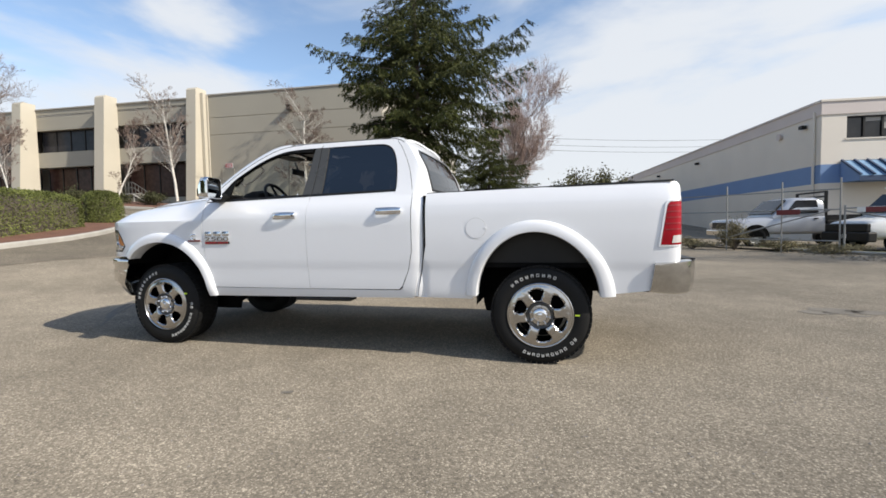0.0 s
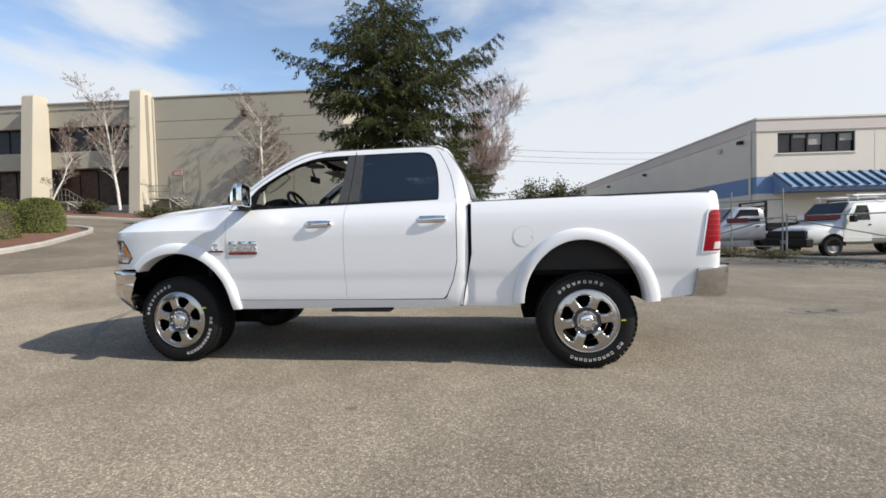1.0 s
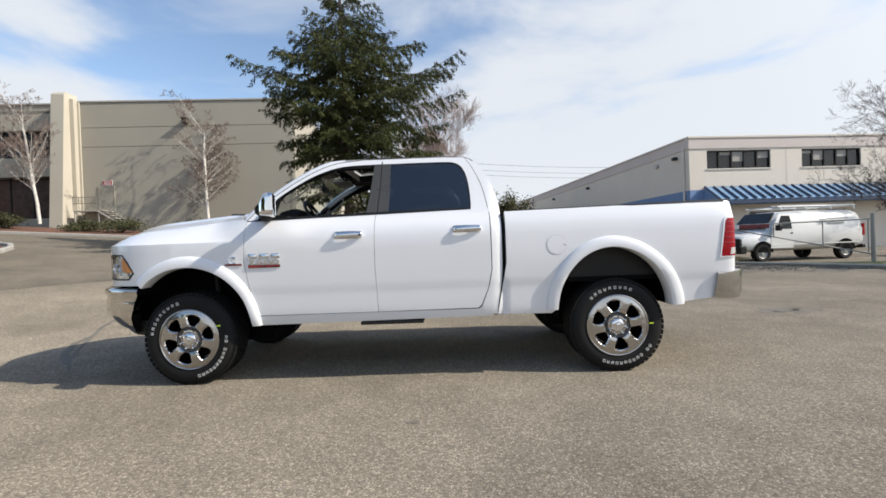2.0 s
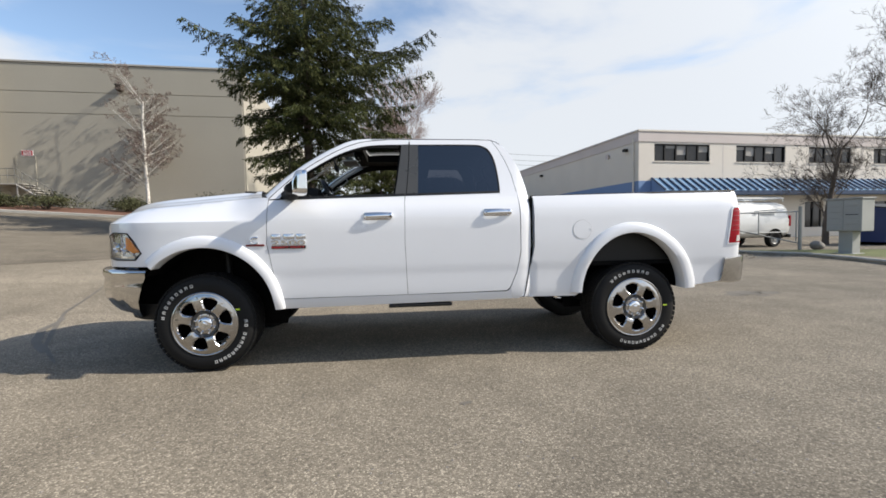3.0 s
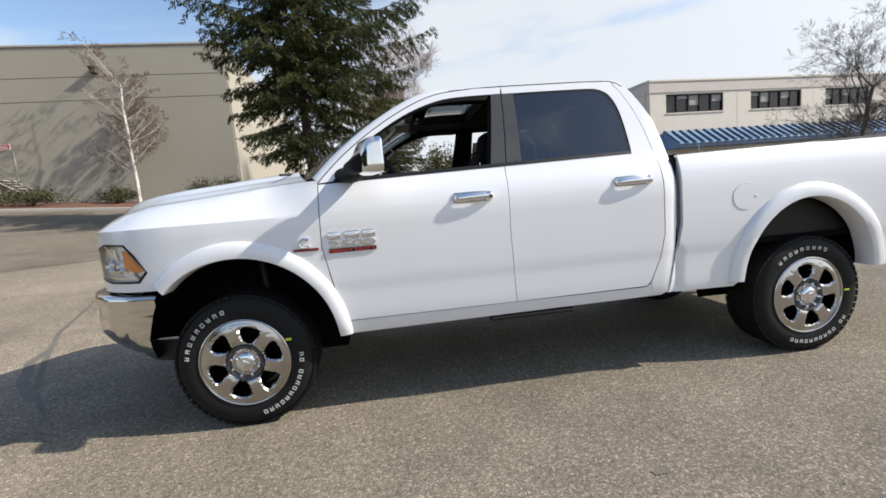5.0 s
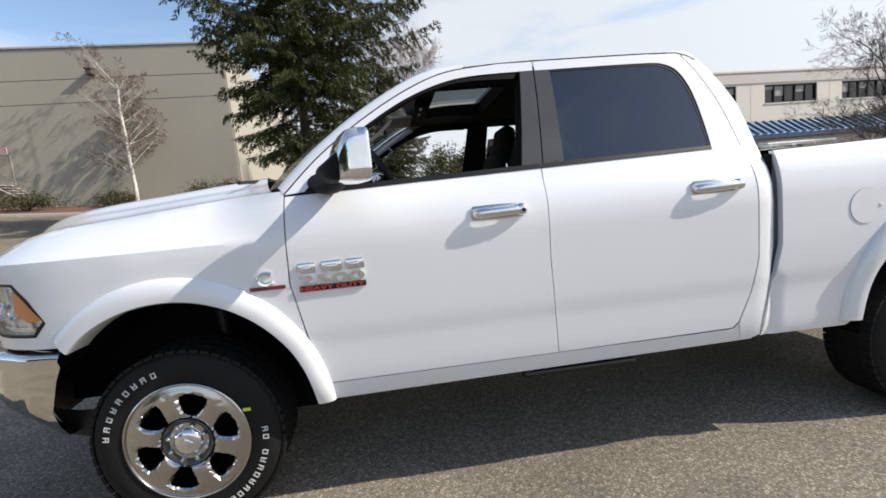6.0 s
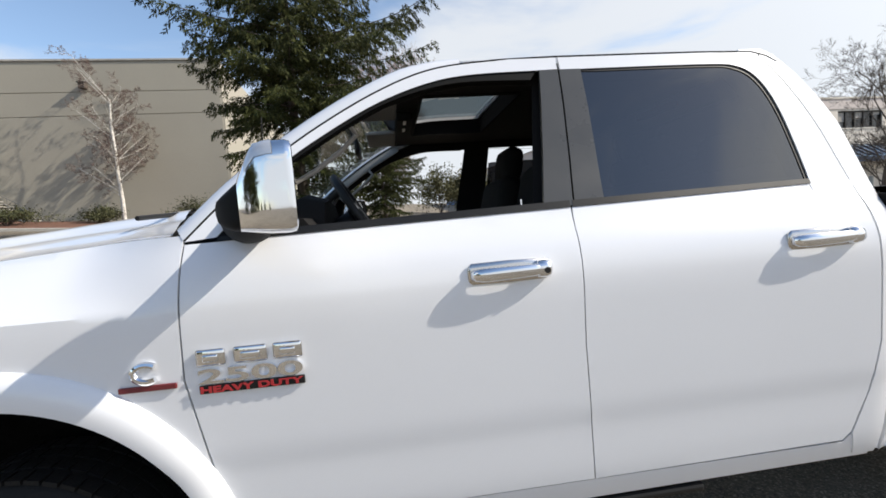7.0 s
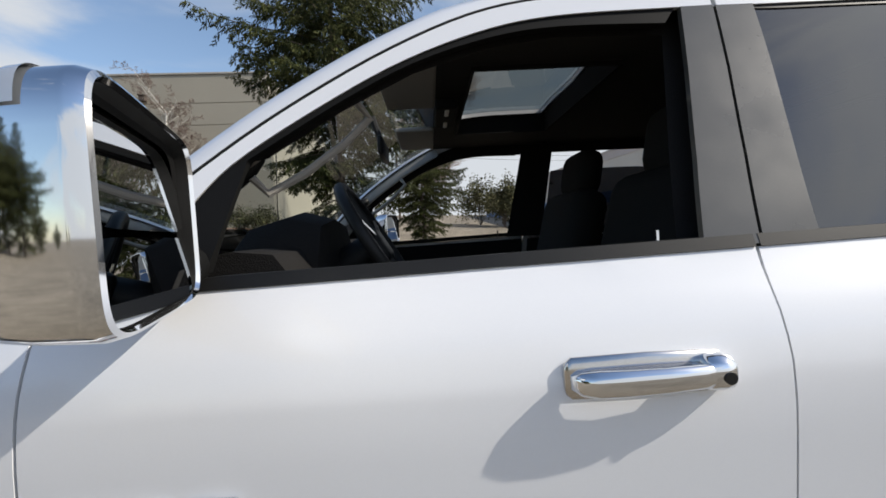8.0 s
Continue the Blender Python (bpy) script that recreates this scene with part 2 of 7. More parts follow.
def flatmesh(name, verts, faces, material, parent=None, label="", smooth=False):
    me = bpy.data.meshes.new(name)
    me.from_pydata(verts, [], faces)
    me.materials.append(material)
    if smooth:
        me.polygons.foreach_set("use_smooth", [True] * len(me.polygons))
    me.update()
    ob = new(name, me)
    if parent is not None:
        ob.parent = parent
    if label:
        ob["label"] = label
    return ob


def thing(name, label, category, m=None, group="", kind=""):
    ob = new(name)
    ob.empty_display_size = 0.2
    if m is not None:
        ob.matrix_world = m
    return tagged(ob, label, category, group, kind)


def box(bm, x0, x1, y0, y1, z0, z1, bevel=0.0, m=None, seg=2):
    g = bmesh.ops.create_cube(bm, size=1.0)
    mm = Matrix.Translation(((x0 + x1) / 2, (y0 + y1) / 2, (z0 + z1) / 2)) @ Matrix.Diagonal((abs(x1 - x0), abs(y1 - y0), abs(z1 - z0), 1))
    bmesh.ops.transform(bm, matrix=(m @ mm) if m is not None else mm, verts=g["verts"])
    if bevel:
        es = list({e for v in g["verts"] for e in v.link_edges})
        bmesh.ops.bevel(bm, geom=es, offset=bevel, segments=seg, affect="EDGES", profile=0.5)
    return bm


def boxed(*a, **k):
    return box(bmesh.new(), *a, **k)


def tube(bm, pts, r, n=8, r2=None, caps=True):
    """A round bar along a line of points, from radius r to r2."""
    r2 = r if r2 is None else r2
    pts = [Vector(p) for p in pts]
    rings = []
    ref = None
    for i, p in enumerate(pts):
        d = (pts[min(i + 1, len(pts) - 1)] - pts[max(i - 1, 0)]).normalized()
        if ref is None:
            ref = d.orthogonal().normalized()
        ref = (ref - d * ref.dot(d)).normalized()
        s = d.cross(ref)
        rad = r + (r2 - r) * i / max(1, len(pts) - 1)
        rings.append([bm.verts.new(p + (ref * math.cos(2 * math.pi * k / n) + s * math.sin(2 * math.pi * k / n)) * rad) for k in range(n)])
    for a, b in zip(rings, rings[1:]):
        for k in range(n):
            bm.faces.new((a[k], a[(k + 1) % n], b[(k + 1) % n], b[k]))
    if caps:
        bm.faces.new(rings[0][::-1])
        bm.faces.new(rings[-1])
    return bm


def tubed(pts, r, n=8, r2=None):
    return tube(bmesh.new(), pts, r, n, r2)


def rise(x, y):
    """The ground: level under the truck, climbing gently towards the far building."""
    s = -0.8 * x + 0.6 * y - 6.0
    raw = 0.08 * math.log1p(math.exp(min(60.0, s / 0.8)))
    return raw if raw < 4 else 4 + 2 * (1 - math.exp(-(raw - 4) / 2))


# ---- ground: one sheet to the horizon ----
def ground_sheet():
    a = [math.sinh(i / 40 * 5.2) / math.sinh(5.2) * 1800 for i in range(-40, 41)]
    near = [i * 1.0 for i in range(-45, 46)]
    line = sorted(set([v for v in a if abs(v) > 46] + near))
    verts = [(x, y, rise(x, y)) for y in line for x in line]
    k = len(line)
    faces = [(j * k + i, j * k + i + 1, (j + 1) * k + i + 1, (j + 1) * k + i) for j in range(k - 1) for i in range(k - 1)]
    return tagged(flatmesh("ground", verts, faces, ASPHALT, smooth=True), "worn grey-tan asphalt lot with pale stone chips", "ground", kind="structure")


ground_sheet()


def draped(name, outline, material, label, category, lift=0.012, step=0.6):
    """A flat bed laid over the ground, cut to an outline."""
    from mathutils import geometry
    pts = [Vector(p) for p in outline]
    n = len(pts)
    edge = []
    for i in range(n):
        p, q = pts[i], pts[(i + 1) % n]
        c = max(1, int((q - p).length / step))
        edge += [p.lerp(q, j / c) for j in range(c)]
    m = len(edge)
    xs, ys = [p.x for p in edge], [p.y for p in edge]
    inner = []
    x = min(xs) + step / 2
    while x < max(xs):
        y = min(ys) + step / 2
        while y < max(ys):
            inner.append(Vector((x, y)))
            y += step
        x += step
    v, e, f, *_ = geometry.delaunay_2d_cdt(edge + inner, [(i, (i + 1) % m) for i in range(m)], [], 1, 1e-5)
    ob = flatmesh(name, [(p.x, p.y, rise(p.x, p.y) + lift) for p in v], f, material, smooth=True)
    return tagged(ob, label, category, kind="structure")


# ---- the long concrete building ----
LB = pose(-21.0, 28.0, 0, 0, 0, 4.0)


def left_building():
    b = thing("warehouse", "two-storey beige tilt-up concrete building with dark windows", "building", LB)
    part("wall", boxed(-7.7, 8.0, 0.0, 0.30, 0.5, 12.75), CONCRETE, b)
    for z0, z1 in ((0.5, 9.39), (9.43, 10.84), (10.88, 12.72)):
        part("panel", boxed(-7.55, 7.9, -0.05, 0.02, z0, z1, 0.012), CONCRETE, b)
    part("coping", boxed(-7.7, 8.06, -0.12, 0.40, 12.75, 12.87, 0.01), KERB, b, "thin metal roof edge")
    part("wall", boxed(7.7, 8.0, 0.30, 40, 0.5, 12.75), CONCRETE, b)
    part("wall", boxed(-60, 8.0, 40, 40.3, 0.5, 12.75), CONCRETE, b)
    part("roof", boxed(-60, 7.7, 0.3, 40, 12.1, 12.3), KERB, b)
    part("downpipe", boxed(-7.72, -7.56, -0.16, -0.04, 2.5, 12.75, 0.02), CONCRETE_PALE, b)
    us = (-8.0, -17.1, -26.1, -35.4, -44.5)
    for i, u in enumerate(us):
        w = 0.90 if i == 0 else 0.98
        bm = bmesh.new()
        prof = [(-1.7, 1.5), (0.3, 1.5), (0.3, 13.3), (-0.75, 13.3), (-0.95, 13.1)]
        lo = [bm.verts.new((u - w, y, z)) for y, z in prof]
        hi = [bm.verts.new((u, y, z)) for y, z in prof]
        bm.faces.new(lo)
        bm.faces.new(hi[::-1])
        for k in range(len(prof)):
            bm.faces.new((lo[k], hi[k], hi[(k + 1) % len(prof)], lo[(k + 1) % len(prof)]))
        bmesh.ops.recalc_face_normals(bm, faces=bm.faces)
        part("pilaster", bm, CONCRETE_PALE, b, "pale slanting concrete buttress")
    part("pilaster", boxed(-7.98, -7.72, -0.5, 0.3, 1.5, 12.9), CONCRETE_PALE, b)
    for i in range(4):
        u1 = us[i] - (0.90 if i == 0 else 0.98)
        u0 = us[i + 1]
        for z0, z1 in ((10.85, 12.75), (7.4, 8.8), (1.5, 4.25)):
            part("spandrel", boxed(u0, u1, 0.3, 0.6, z0, z1), CONCRETE, b)
        for z0, z1, depth in ((8.8, 10.85, 0.8), (4.25, 7.4, 1.2)):
            w = part("window", boxed(u0, u1, depth, depth + 0.05, z0, z1), GREYGLASS if z0 > 8 else BROWN_REFLECT, b, "dark tinted window band" if z0 > 8 else "tinted window band with a reddish-brown reflection in its colour")
            k = 5
            for j in range(k + 1):
                u = u0 + (u1 - u0) * j / k
                part("mullion", boxed(max(u0, u - 0.04), min(u1, u + 0.04), depth - 0.06, depth + 0.0, z0, z1), BLACK, w)
        part("coping", boxed(u0, u1, 0.2, 0.7, 12.75, 12.85), KERB, b)
    part("wall", boxed(-60, -7.7, 2.0, 2.2, 0.5, 12.7), CONCRETE, b)
    part("wall", boxed(-60, -44.5, 0.3, 0.6, 0.5, 12.75), CONCRETE, b)
    return b


left_building()

# ---- the blue-banded building ----
RB = pose(14.2, 23.35, 0, 0, 0, 5.5)


BLIND = mat("beige_blind", (0.36, 0.34, 0.31), 0.8, 0, 0.1, 3, 40, 0.0)


def right_building():
    b = thing("office_building", "beige stucco two-storey office with a blue band and metal awning", "building", RB)
    wins = [(1.2, 5.6), (7.8, 12.05), (14.15, 18.15), (20.3, 24.35), (26.5, 30.6), (32.7, 36.8)]
    low = [(4.0, 7.5), (9.4, 11.0), (13.9, 15.6), (19.0, 22.0), (25.5, 28.5), (33.0, 36.0)]

    def pierced(z0, z1, holes, h0, h1, material, u1=42.0):
        # a storey of wall, pieces butted round its openings
        part("wall", boxed(0, u1, 0, 0.3, z0, h0), material, b)
        part("wall", boxed(0, u1, 0, 0.3, h1, z1), material, b)
        at = 0.0
        for a, c in holes + [(u1, u1)]:
            if a > at:
                part("wall", boxed(at, a, 0, 0.3, h0, h1), material, b)
            at = c

    pierced(4.1, 6.75, wins, 5.45, 6.62, STUCCO)
    pierced(-1.0, 3.1, low, 0.7, 2.6, STUCCO)
    part("wall", boxed(0, 42, 0, 0.3, 3.1, 4.1), BLUEPAINT, b, "blue painted band")
    part("trim", boxed(-0.05, 42, -0.05, 0.3, 6.75, 7.42), STUCCO_PINK, b, "pinkish parapet band")
    part("coping", boxed(-0.1, 42.1, -0.1, 0.4, 7.42, 7.54, 0.01), STUCCO, b)
    for a, c in wins:
        w = part("window", boxed(a, c, 0.16, 0.19, 5.45, 6.62), DARKGLASS, b, "dark strip window with blinds")
        for k in range(6):
            u = a + (c - a) * k / 5
            part("mullion", boxed(max(a, u - 0.05), min(c, u + 0.05), 0.08, 0.16, 5.45, 6.62), BLACK, w)
            drop = (0.0, 0.42, 0.0, 0.20, 0.62)[(k + len(b.children)) % 5] if k < 5 else 0.0
            if drop:
                part("blind", boxed(u + 0.06, u + (c - a) / 5 - 0.06, 0.150, 0.157, 6.54 - drop, 6.54), BLIND, w, "half-lowered beige blind")
        for z in (5.45, 6.55):
            part("mullion", boxed(a, c, 0.07, 0.155, z, z + 0.07), BLACK, w)
        part("window_sill", boxed(a - 0.06, c + 0.06, -0.05, 0.12, 5.38, 5.45), STUCCO, w)
    for a, c in low:
        w = part("window", boxed(a, c, 0.16, 0.19, 0.7, 2.6), DARKGLASS, b, "dark ground-floor window")
        part("mullion", boxed((a + c) / 2 - 0.04, (a + c) / 2 + 0.04, 0.08, 0.16, 0.7, 2.6), BLACK, w)
    for u in (6.7, 13.1, 19.2, 25.4):
        part("joint", boxed(u - 0.02, u + 0.02, -0.006, 0.01, 4.1, 6.75), STUCCO_PINK, b)
    # side wall
    for z0, z1, material in ((-1.0, 3.1, STUCCO), (3.1, 4.1, BLUEPAINT), (4.1, 6.75, STUCCO), (6.75, 7.42, STUCCO_PINK)):
        part("wall", boxed(0 if z0 < 6.7 else -0.05, 0.3, 0.3, 60, z0, z1), material, b)
    part("coping", boxed(-0.12, 0.4, 0.4, 60, 7.42, 7.54, 0.01), STUCCO_PINK, b)
    part("roof", boxed(0.3, 42, 0.3, 60, 6.9, 7.0), KERB, b)
    part("downpipe", boxed(-0.14, -0.05, 0.4, 0.52, -0.5, 7.0, 0.02), STUCCO, b)
    # awning of standing-seam metal
    a = part("awning", boxed(0.95, 42, -0.05, 0.0, 3.2, 4.28), AWNING_DARK, b, "sloping blue metal awning with raised seams")
    top, low_, out = 4.26, 3.35, -1.35
    ang = math.atan2(top - low_, -out)
    n = 68
    step = 41.0 / n
    for i in range(n):
        u = 0.95 + i * step
        bm = bmesh.new()
        vs = [bm.verts.new(p) for p in ((u, -0.05, top), (u + step, -0.05, top), (u + step, out, low_), (u, out, low_))]
        f = bm.faces.new(vs)
        g = bmesh.ops.extrude_face_region(bm, geom=[f])
        bmesh.ops.translate(bm, verts=[v for v in g["geom"] if isinstance(v, bmesh.types.BMVert)], vec=(0, 0, -0.03))
        bmesh.ops.recalc_face_normals(bm, faces=bm.faces)
        part("panel", bm, AWNING, a)
        m = Matrix.Translation((u, -0.05, top)) @ Matrix.Rotation(ang, 4, "X")
        part("seam", boxed(-0.05, 0.05, -math.hypot(top - low_, out), 0, 0.005, 0.09, m=m), AWNING_DARK, a)
    bm = bmesh.new()
    vs = [bm.verts.new(p) for p in ((0.95, 0, top), (0.95, out, low_), (0.95, out, low_ - 0.25), (0.95, 0, low_ - 0.25))]
    bm.faces.new(vs)
    part("cheek", bm, BLUEPAINT, a)
    part("fascia", boxed(0.95, 42, out - 0.02, out + 0.03, low_ - 0.28, low_ - 0.02), AWNING_DARK, a)
    return b


right_building()

# ---- the white pickup: its nose points to -x, the rear axle stands at x = 0 ----
def soft_table(table):
    """A smooth curve through a table, by monotone cubic steps."""
    xs, ys = [p[0] for p in table], [p[1] for p in table]
    n = len(xs)
    d = [(ys[i + 1] - ys[i]) / (xs[i + 1] - xs[i]) for i in range(n - 1)]
    m = [d[0]] + [0 if d[i - 1] * d[i] <= 0 else 2 * d[i - 1] * d[i] / (d[i - 1] + d[i]) for i in range(1, n - 1)] + [d[-1]]

    def f(v):
        if v <= xs[0]:
            return ys[0]
        if v >= xs[-1]:
            return ys[-1]
        i = max(k for k in range(n - 1) if xs[k] <= v)
        h = xs[i + 1] - xs[i]
        t = (v - xs[i]) / h
        return ((2 * t**3 - 3 * t * t + 1) * ys[i] + (t**3 - 2 * t * t + t) * h * m[i] + (3 * t * t - 2 * t**3) * ys[i + 1] + (t**3 - t * t) * h * m[i + 1])
    return f


SIDE = soft_table([(0.50, 0.950), (0.56, 0.977), (0.60, 0.986), (0.64, 0.991), (0.806, 0.9985), (0.834, 1.003), (1.05, 1.008), (1.20, 1.009), (1.285, 1.003), (1.36, 0.980), (1.455, 0.928), (1.94, 0.757), (2.0, 0.735)])
BEDSIDE = soft_table([(0.52, 0.955), (0.58, 0.972), (0.806, 0.988), (0.834, 0.9945), (1.05, 1.004), (1.25, 1.001), (1.33, 0.992), (1.42, 0.962), (1.47, 0.938), (1.50, 0.915)])
PLAN = soft_table([(-4.78, 0.25), (-4.75, 0.40), (-4.70, 0.60), (-4.62, 0.75), (-4.51, 0.865), (-4.40, 0.932), (-4.28, 0.970), (-4.12, 0.990), (-3.9, 1.0)])
TAIL = soft_table([(0.85, 1.0), (0.96, 0.996), (1.01, 0.984), (1.04, 0.960), (1.060, 0.920), (1.072, 0.86)])
CREST = soft_table([(-4.78, 1.25), (-4.75, 1.33), (-4.69, 1.42), (-4.60, 1.458), (-4.45, 1.487), (-4.25, 1.510), (-4.0, 1.531), (-3.7, 1.558), (-3.42, 1.578), (-3.2, 1.583)])


def hood_edge(x):
    return CREST(x) - 0.118 - 0.018 * min(1.0, max(0.0, (-4.3 - x) / 0.3))


def half(x, z):
    """Half the width of the painted body at a place of the side view."""
    if x > -0.99:
        return BEDSIDE(z) * TAIL(x)
    w = SIDE(z)
    if x > -1.1:
        w -= 0.03 * ((x + 1.1) / 0.12) ** 2
    if x < -3.22:
        zh = hood_edge(x)
        zk = min(1.265, zh - 0.06)
        front = w if z <= zk else 0.80 + (SIDE(min(zk, 1.265)) - 0.80) * max(0.0, 1 - (z - zk) / (zh - zk)) ** 0.8
        b = min(1.0, max(0.0, (x + 3.60) / 0.38))
        b = b * b * (3 - 2 * b)
        w = (front * (1 - b) + w * b) * PLAN(x)
    return w


def inside(p, poly):
    c, j = False, len(poly) - 1
    for i in range(len(poly)):
        a, b = poly[i], poly[j]
        if (a[1] > p[1]) != (b[1] > p[1]) and p[0] < (b[0] - a[0]) * (p[1] - a[1]) / (b[1] - a[1]) + a[0]:
            c = not c
        j = i
    return c


def dense(poly, step, closed=True):
    out = []
    n = len(poly)
    for i in range(n if closed else n - 1):
        p, q = Vector(poly[i]), Vector(poly[(i + 1) % n])
        k = max(1, int(round((q - p).length / step)))
        out += [p.lerp(q, j / k) for j in range(k)]
    if not closed:
        out.append(Vector(poly[-1]))
    return out


def sheet(outline, lift, step=0.04, holes=(), rows=(), thick=0.014, back=(0, 1, 0), cols=()):
    """A panel cut to an outline in a plane and lifted to a curved surface, with a turned-in edge."""
    from mathutils import geometry
    rims = [dense(o, step) for o in (outline, *holes)]
    pts, edges = [], []
    for r in rims:
        k = len(pts)
        pts += r
        edges += [(k + i, k + (i + 1) % len(r)) for i in range(len(r))]
    us, vs = [p[0] for p in rims[0]], [p[1] for p in rims[0]]
    nv = max(2, int((max(vs) - min(vs)) / step))
    lines = sorted([min(vs) + (max(vs) - min(vs)) * (j + 0.5) / nv for j in range(nv)])
    lines = [v for v in lines if all(abs(v - r) > step * 0.45 for r in rows)] + [r for r in rows if min(vs) < r < max(vs)]
    nu = max(2, int((max(us) - min(us)) / step))
    inner = []
    ups = [min(us) + (max(us) - min(us)) * (i + 0.5) / nu for i in range(nu)]
    ups = [u for u in ups if all(abs(u - c) > step * 0.45 for c in cols)] + list(cols)
    for v in lines:
        for u in ups:
            p = Vector((u, v))
            if inside(p, rims[0]) and not any(inside(p, h) for h in rims[1:]) and min((p - q).length_squared for q in pts) > ((0.16 if u in cols else 0.45) * step) ** 2:
                inner.append(p)
    v, e, f, *_ = geometry.delaunay_2d_cdt(pts + inner, edges, [], 1, 1e-6)
    keep = []
    for t in f:
        c = sum((v[i] for i in t), Vector((0, 0))) / len(t)
        if inside(c, rims[0]) and not any(inside(c, h) for h in rims[1:]):
            keep.append(t)
    bm = bmesh.new()
    vv = [bm.verts.new(lift(p.x, p.y)) for p in v]
    for t in keep:
        bm.faces.new([vv[i] for i in t])
    bmesh.ops.delete(bm, geom=[x for x in bm.verts if not x.link_faces], context="VERTS")
    if thick:
        rim = [x for x in bm.edges if len(x.link_faces) == 1]
        g = bmesh.ops.extrude_edge_only(bm, edges=rim)
        bmesh.ops.translate(bm, verts=[x for x in g["geom"] if isinstance(x, bmesh.types.BMVert)], vec=Vector(back) * thick)
    return bm


def orient(bm, outward):
    """Turn the faces so that most look the given way."""
    bm.normal_update()
    bmesh.ops.recalc_face_normals(bm, faces=bm.faces)
    if sum((f.normal.dot(Vector(outward)) * f.calc_area() for f in bm.faces)) < 0:
        bmesh.ops.reverse_faces(bm, faces=bm.faces)
    return bm


def side_panel(name, outline, material, parent, sgn, off=0.0, step=0.04, holes=(), rows=(), label="", thick=0.014, cols=()):
    bm = sheet(outline, lambda x, z: (x, sgn * (half(x, z) + off), z), step, holes, rows, thick, (0, -sgn, 0), cols)
    return part(name, orient(bm, (0, sgn, 0)), material, parent, label, True, 32)


def arc(cx, cz, a, b, t0, t1, n):
    return [(cx + a * math.cos(radians(t0 + (t1 - t0) * i / n)), cz + b * math.sin(radians(t0 + (t1 - t0) * i / n))) for i in range(n + 1)]


def lathe(bm, profile, n=64, closed=False):
    """Turn a profile of (radius, y) round the y axis."""
    rings = [[bm.verts.new((r * math.cos(2 * math.pi * k / n), y, r * math.sin(2 * math.pi * k / n))) for k in range(n)] for r, y in profile]
    pairs = list(zip(rings, rings[1:])) + ([(rings[-1], rings[0])] if closed else [])
    for a, b in pairs:
        for k in range(n):
            bm.faces.new((a[k], a[(k + 1) % n], b[(k + 1) % n], b[k]))
    return bm


def loft(rings, closed=True, caps=True):
    bm = bmesh.new()
    rr = [[bm.verts.new(p) for p in r] for r in rings]
    n = len(rr[0])
    for a, b in zip(rr, rr[1:]):
        for k in range(n if closed else n - 1):
            bm.faces.new((a[k], a[(k + 1) % n], b[(k + 1) % n], b[k]))
    if caps and closed:
        bm.faces.new(rr[0])
        bm.faces.new(rr[-1])
    bmesh.ops.recalc_face_normals(bm, faces=bm.faces)
    return bm


ARCH_F = (-3.765, 0.50, 0.555, 0.55, 0.635, 0.650)
ARCH_R = (-0.045, 0.55, 0.475, 0.55, 0.575, 0.648)
LAMP = [(-4.66, 1.15), (-4.52, 1.186), (-4.37, 1.178), (-4.31, 1.11), (-4.25, 1.02), (-4.305, 0.962), (-4.5, 0.962), (-4.66, 0.985)]
TAILLAMP = [(0.945, 1.290), (0.965, 1.312), (1.062, 1.318), (1.062, 0.990), (0.900, 0.988), (0.903, 1.02)]
TAILCOLS = (0.97, 1.0, 1.02, 1.035, 1.048, 1.058)
WIN_F = [(-3.16, 1.452), (-3.06, 1.565), (-2.98, 1.655), (-2.83, 1.757), (-2.67, 1.846), (-2.50, 1.908), (-2.35, 1.932), (-2.125, 1.938)]
GAP_F = [(-3.246, 1.445), (-3.15, 1.545), (-3.053, 1.632), (-2.895, 1.750), (-2.69, 1.872), (-2.5, 1.950), (-2.3, 1.977), (-2.05, 1.985)]
WIN_R = [(-1.965, 1.938), (-1.70, 1.939), (-1.46, 1.937), (-1.385, 1.928), (-1.328, 1.898), (-1.288, 1.835), (-1.262, 1.74), (-1.249, 1.62), (-1.246, 1.52), (-1.252, 1.475)]
GAP_R = [(-2.04, 1.985), (-1.36, 1.980), (-1.27, 1.945), (-1.195, 1.82), (-1.135, 1.66), (-1.095, 1.45)]


def flowing(pts, k=5):
    """A smooth line through the points."""
    p = [Vector(q) for q in pts]
    out = []
    for i in range(len(p) - 1):
        a, b, c, d = p[max(i - 1, 0)], p[i], p[i + 1], p[min(i + 2, len(p) - 1)]
        for j in range(k):
            t = j / k
            out.append(tuple(0.5 * ((2 * b) + (c - a) * t + (2 * a - 5 * b + 4 * c - d) * t * t + (3 * b - a - 3 * c + d) * t**3)))
    return out + [tuple(p[-1])]


WIN_F, GAP_F = flowing(WIN_F), flowing(GAP_F)
WIN_R, GAP_R = flowing(WIN_R, 3), flowing(GAP_R, 4)
INNER_F = flowing([(-2.150, 1.905), (-2.36, 1.908), (-2.50, 1.890), (-2.655, 1.840), (-2.80, 1.762), (-2.955, 1.662)], 4) + [(-2.978, 1.615), (-3.008, 1.470)]


def pillar_line(limit):
    """The windscreen's edge: a hand's breadth outside the front door's gap."""
    out = []
    G = [Vector(g) for g in GAP_F if g[0] < limit]
    for i, g in enumerate(G):
        d = (G[min(i + 1, len(G) - 1)] - G[max(i - 1, 0)]).normalized()
        f = min(1.0, max(0.0, (-2.38 - g.x) / 0.2))
        w = 0.022 + 0.030 * f
        out.append((g.x - d.y * w, -(half(g.x, g.y) - 0.022 - 0.026 * f), g.y + d.x * w))
    return out


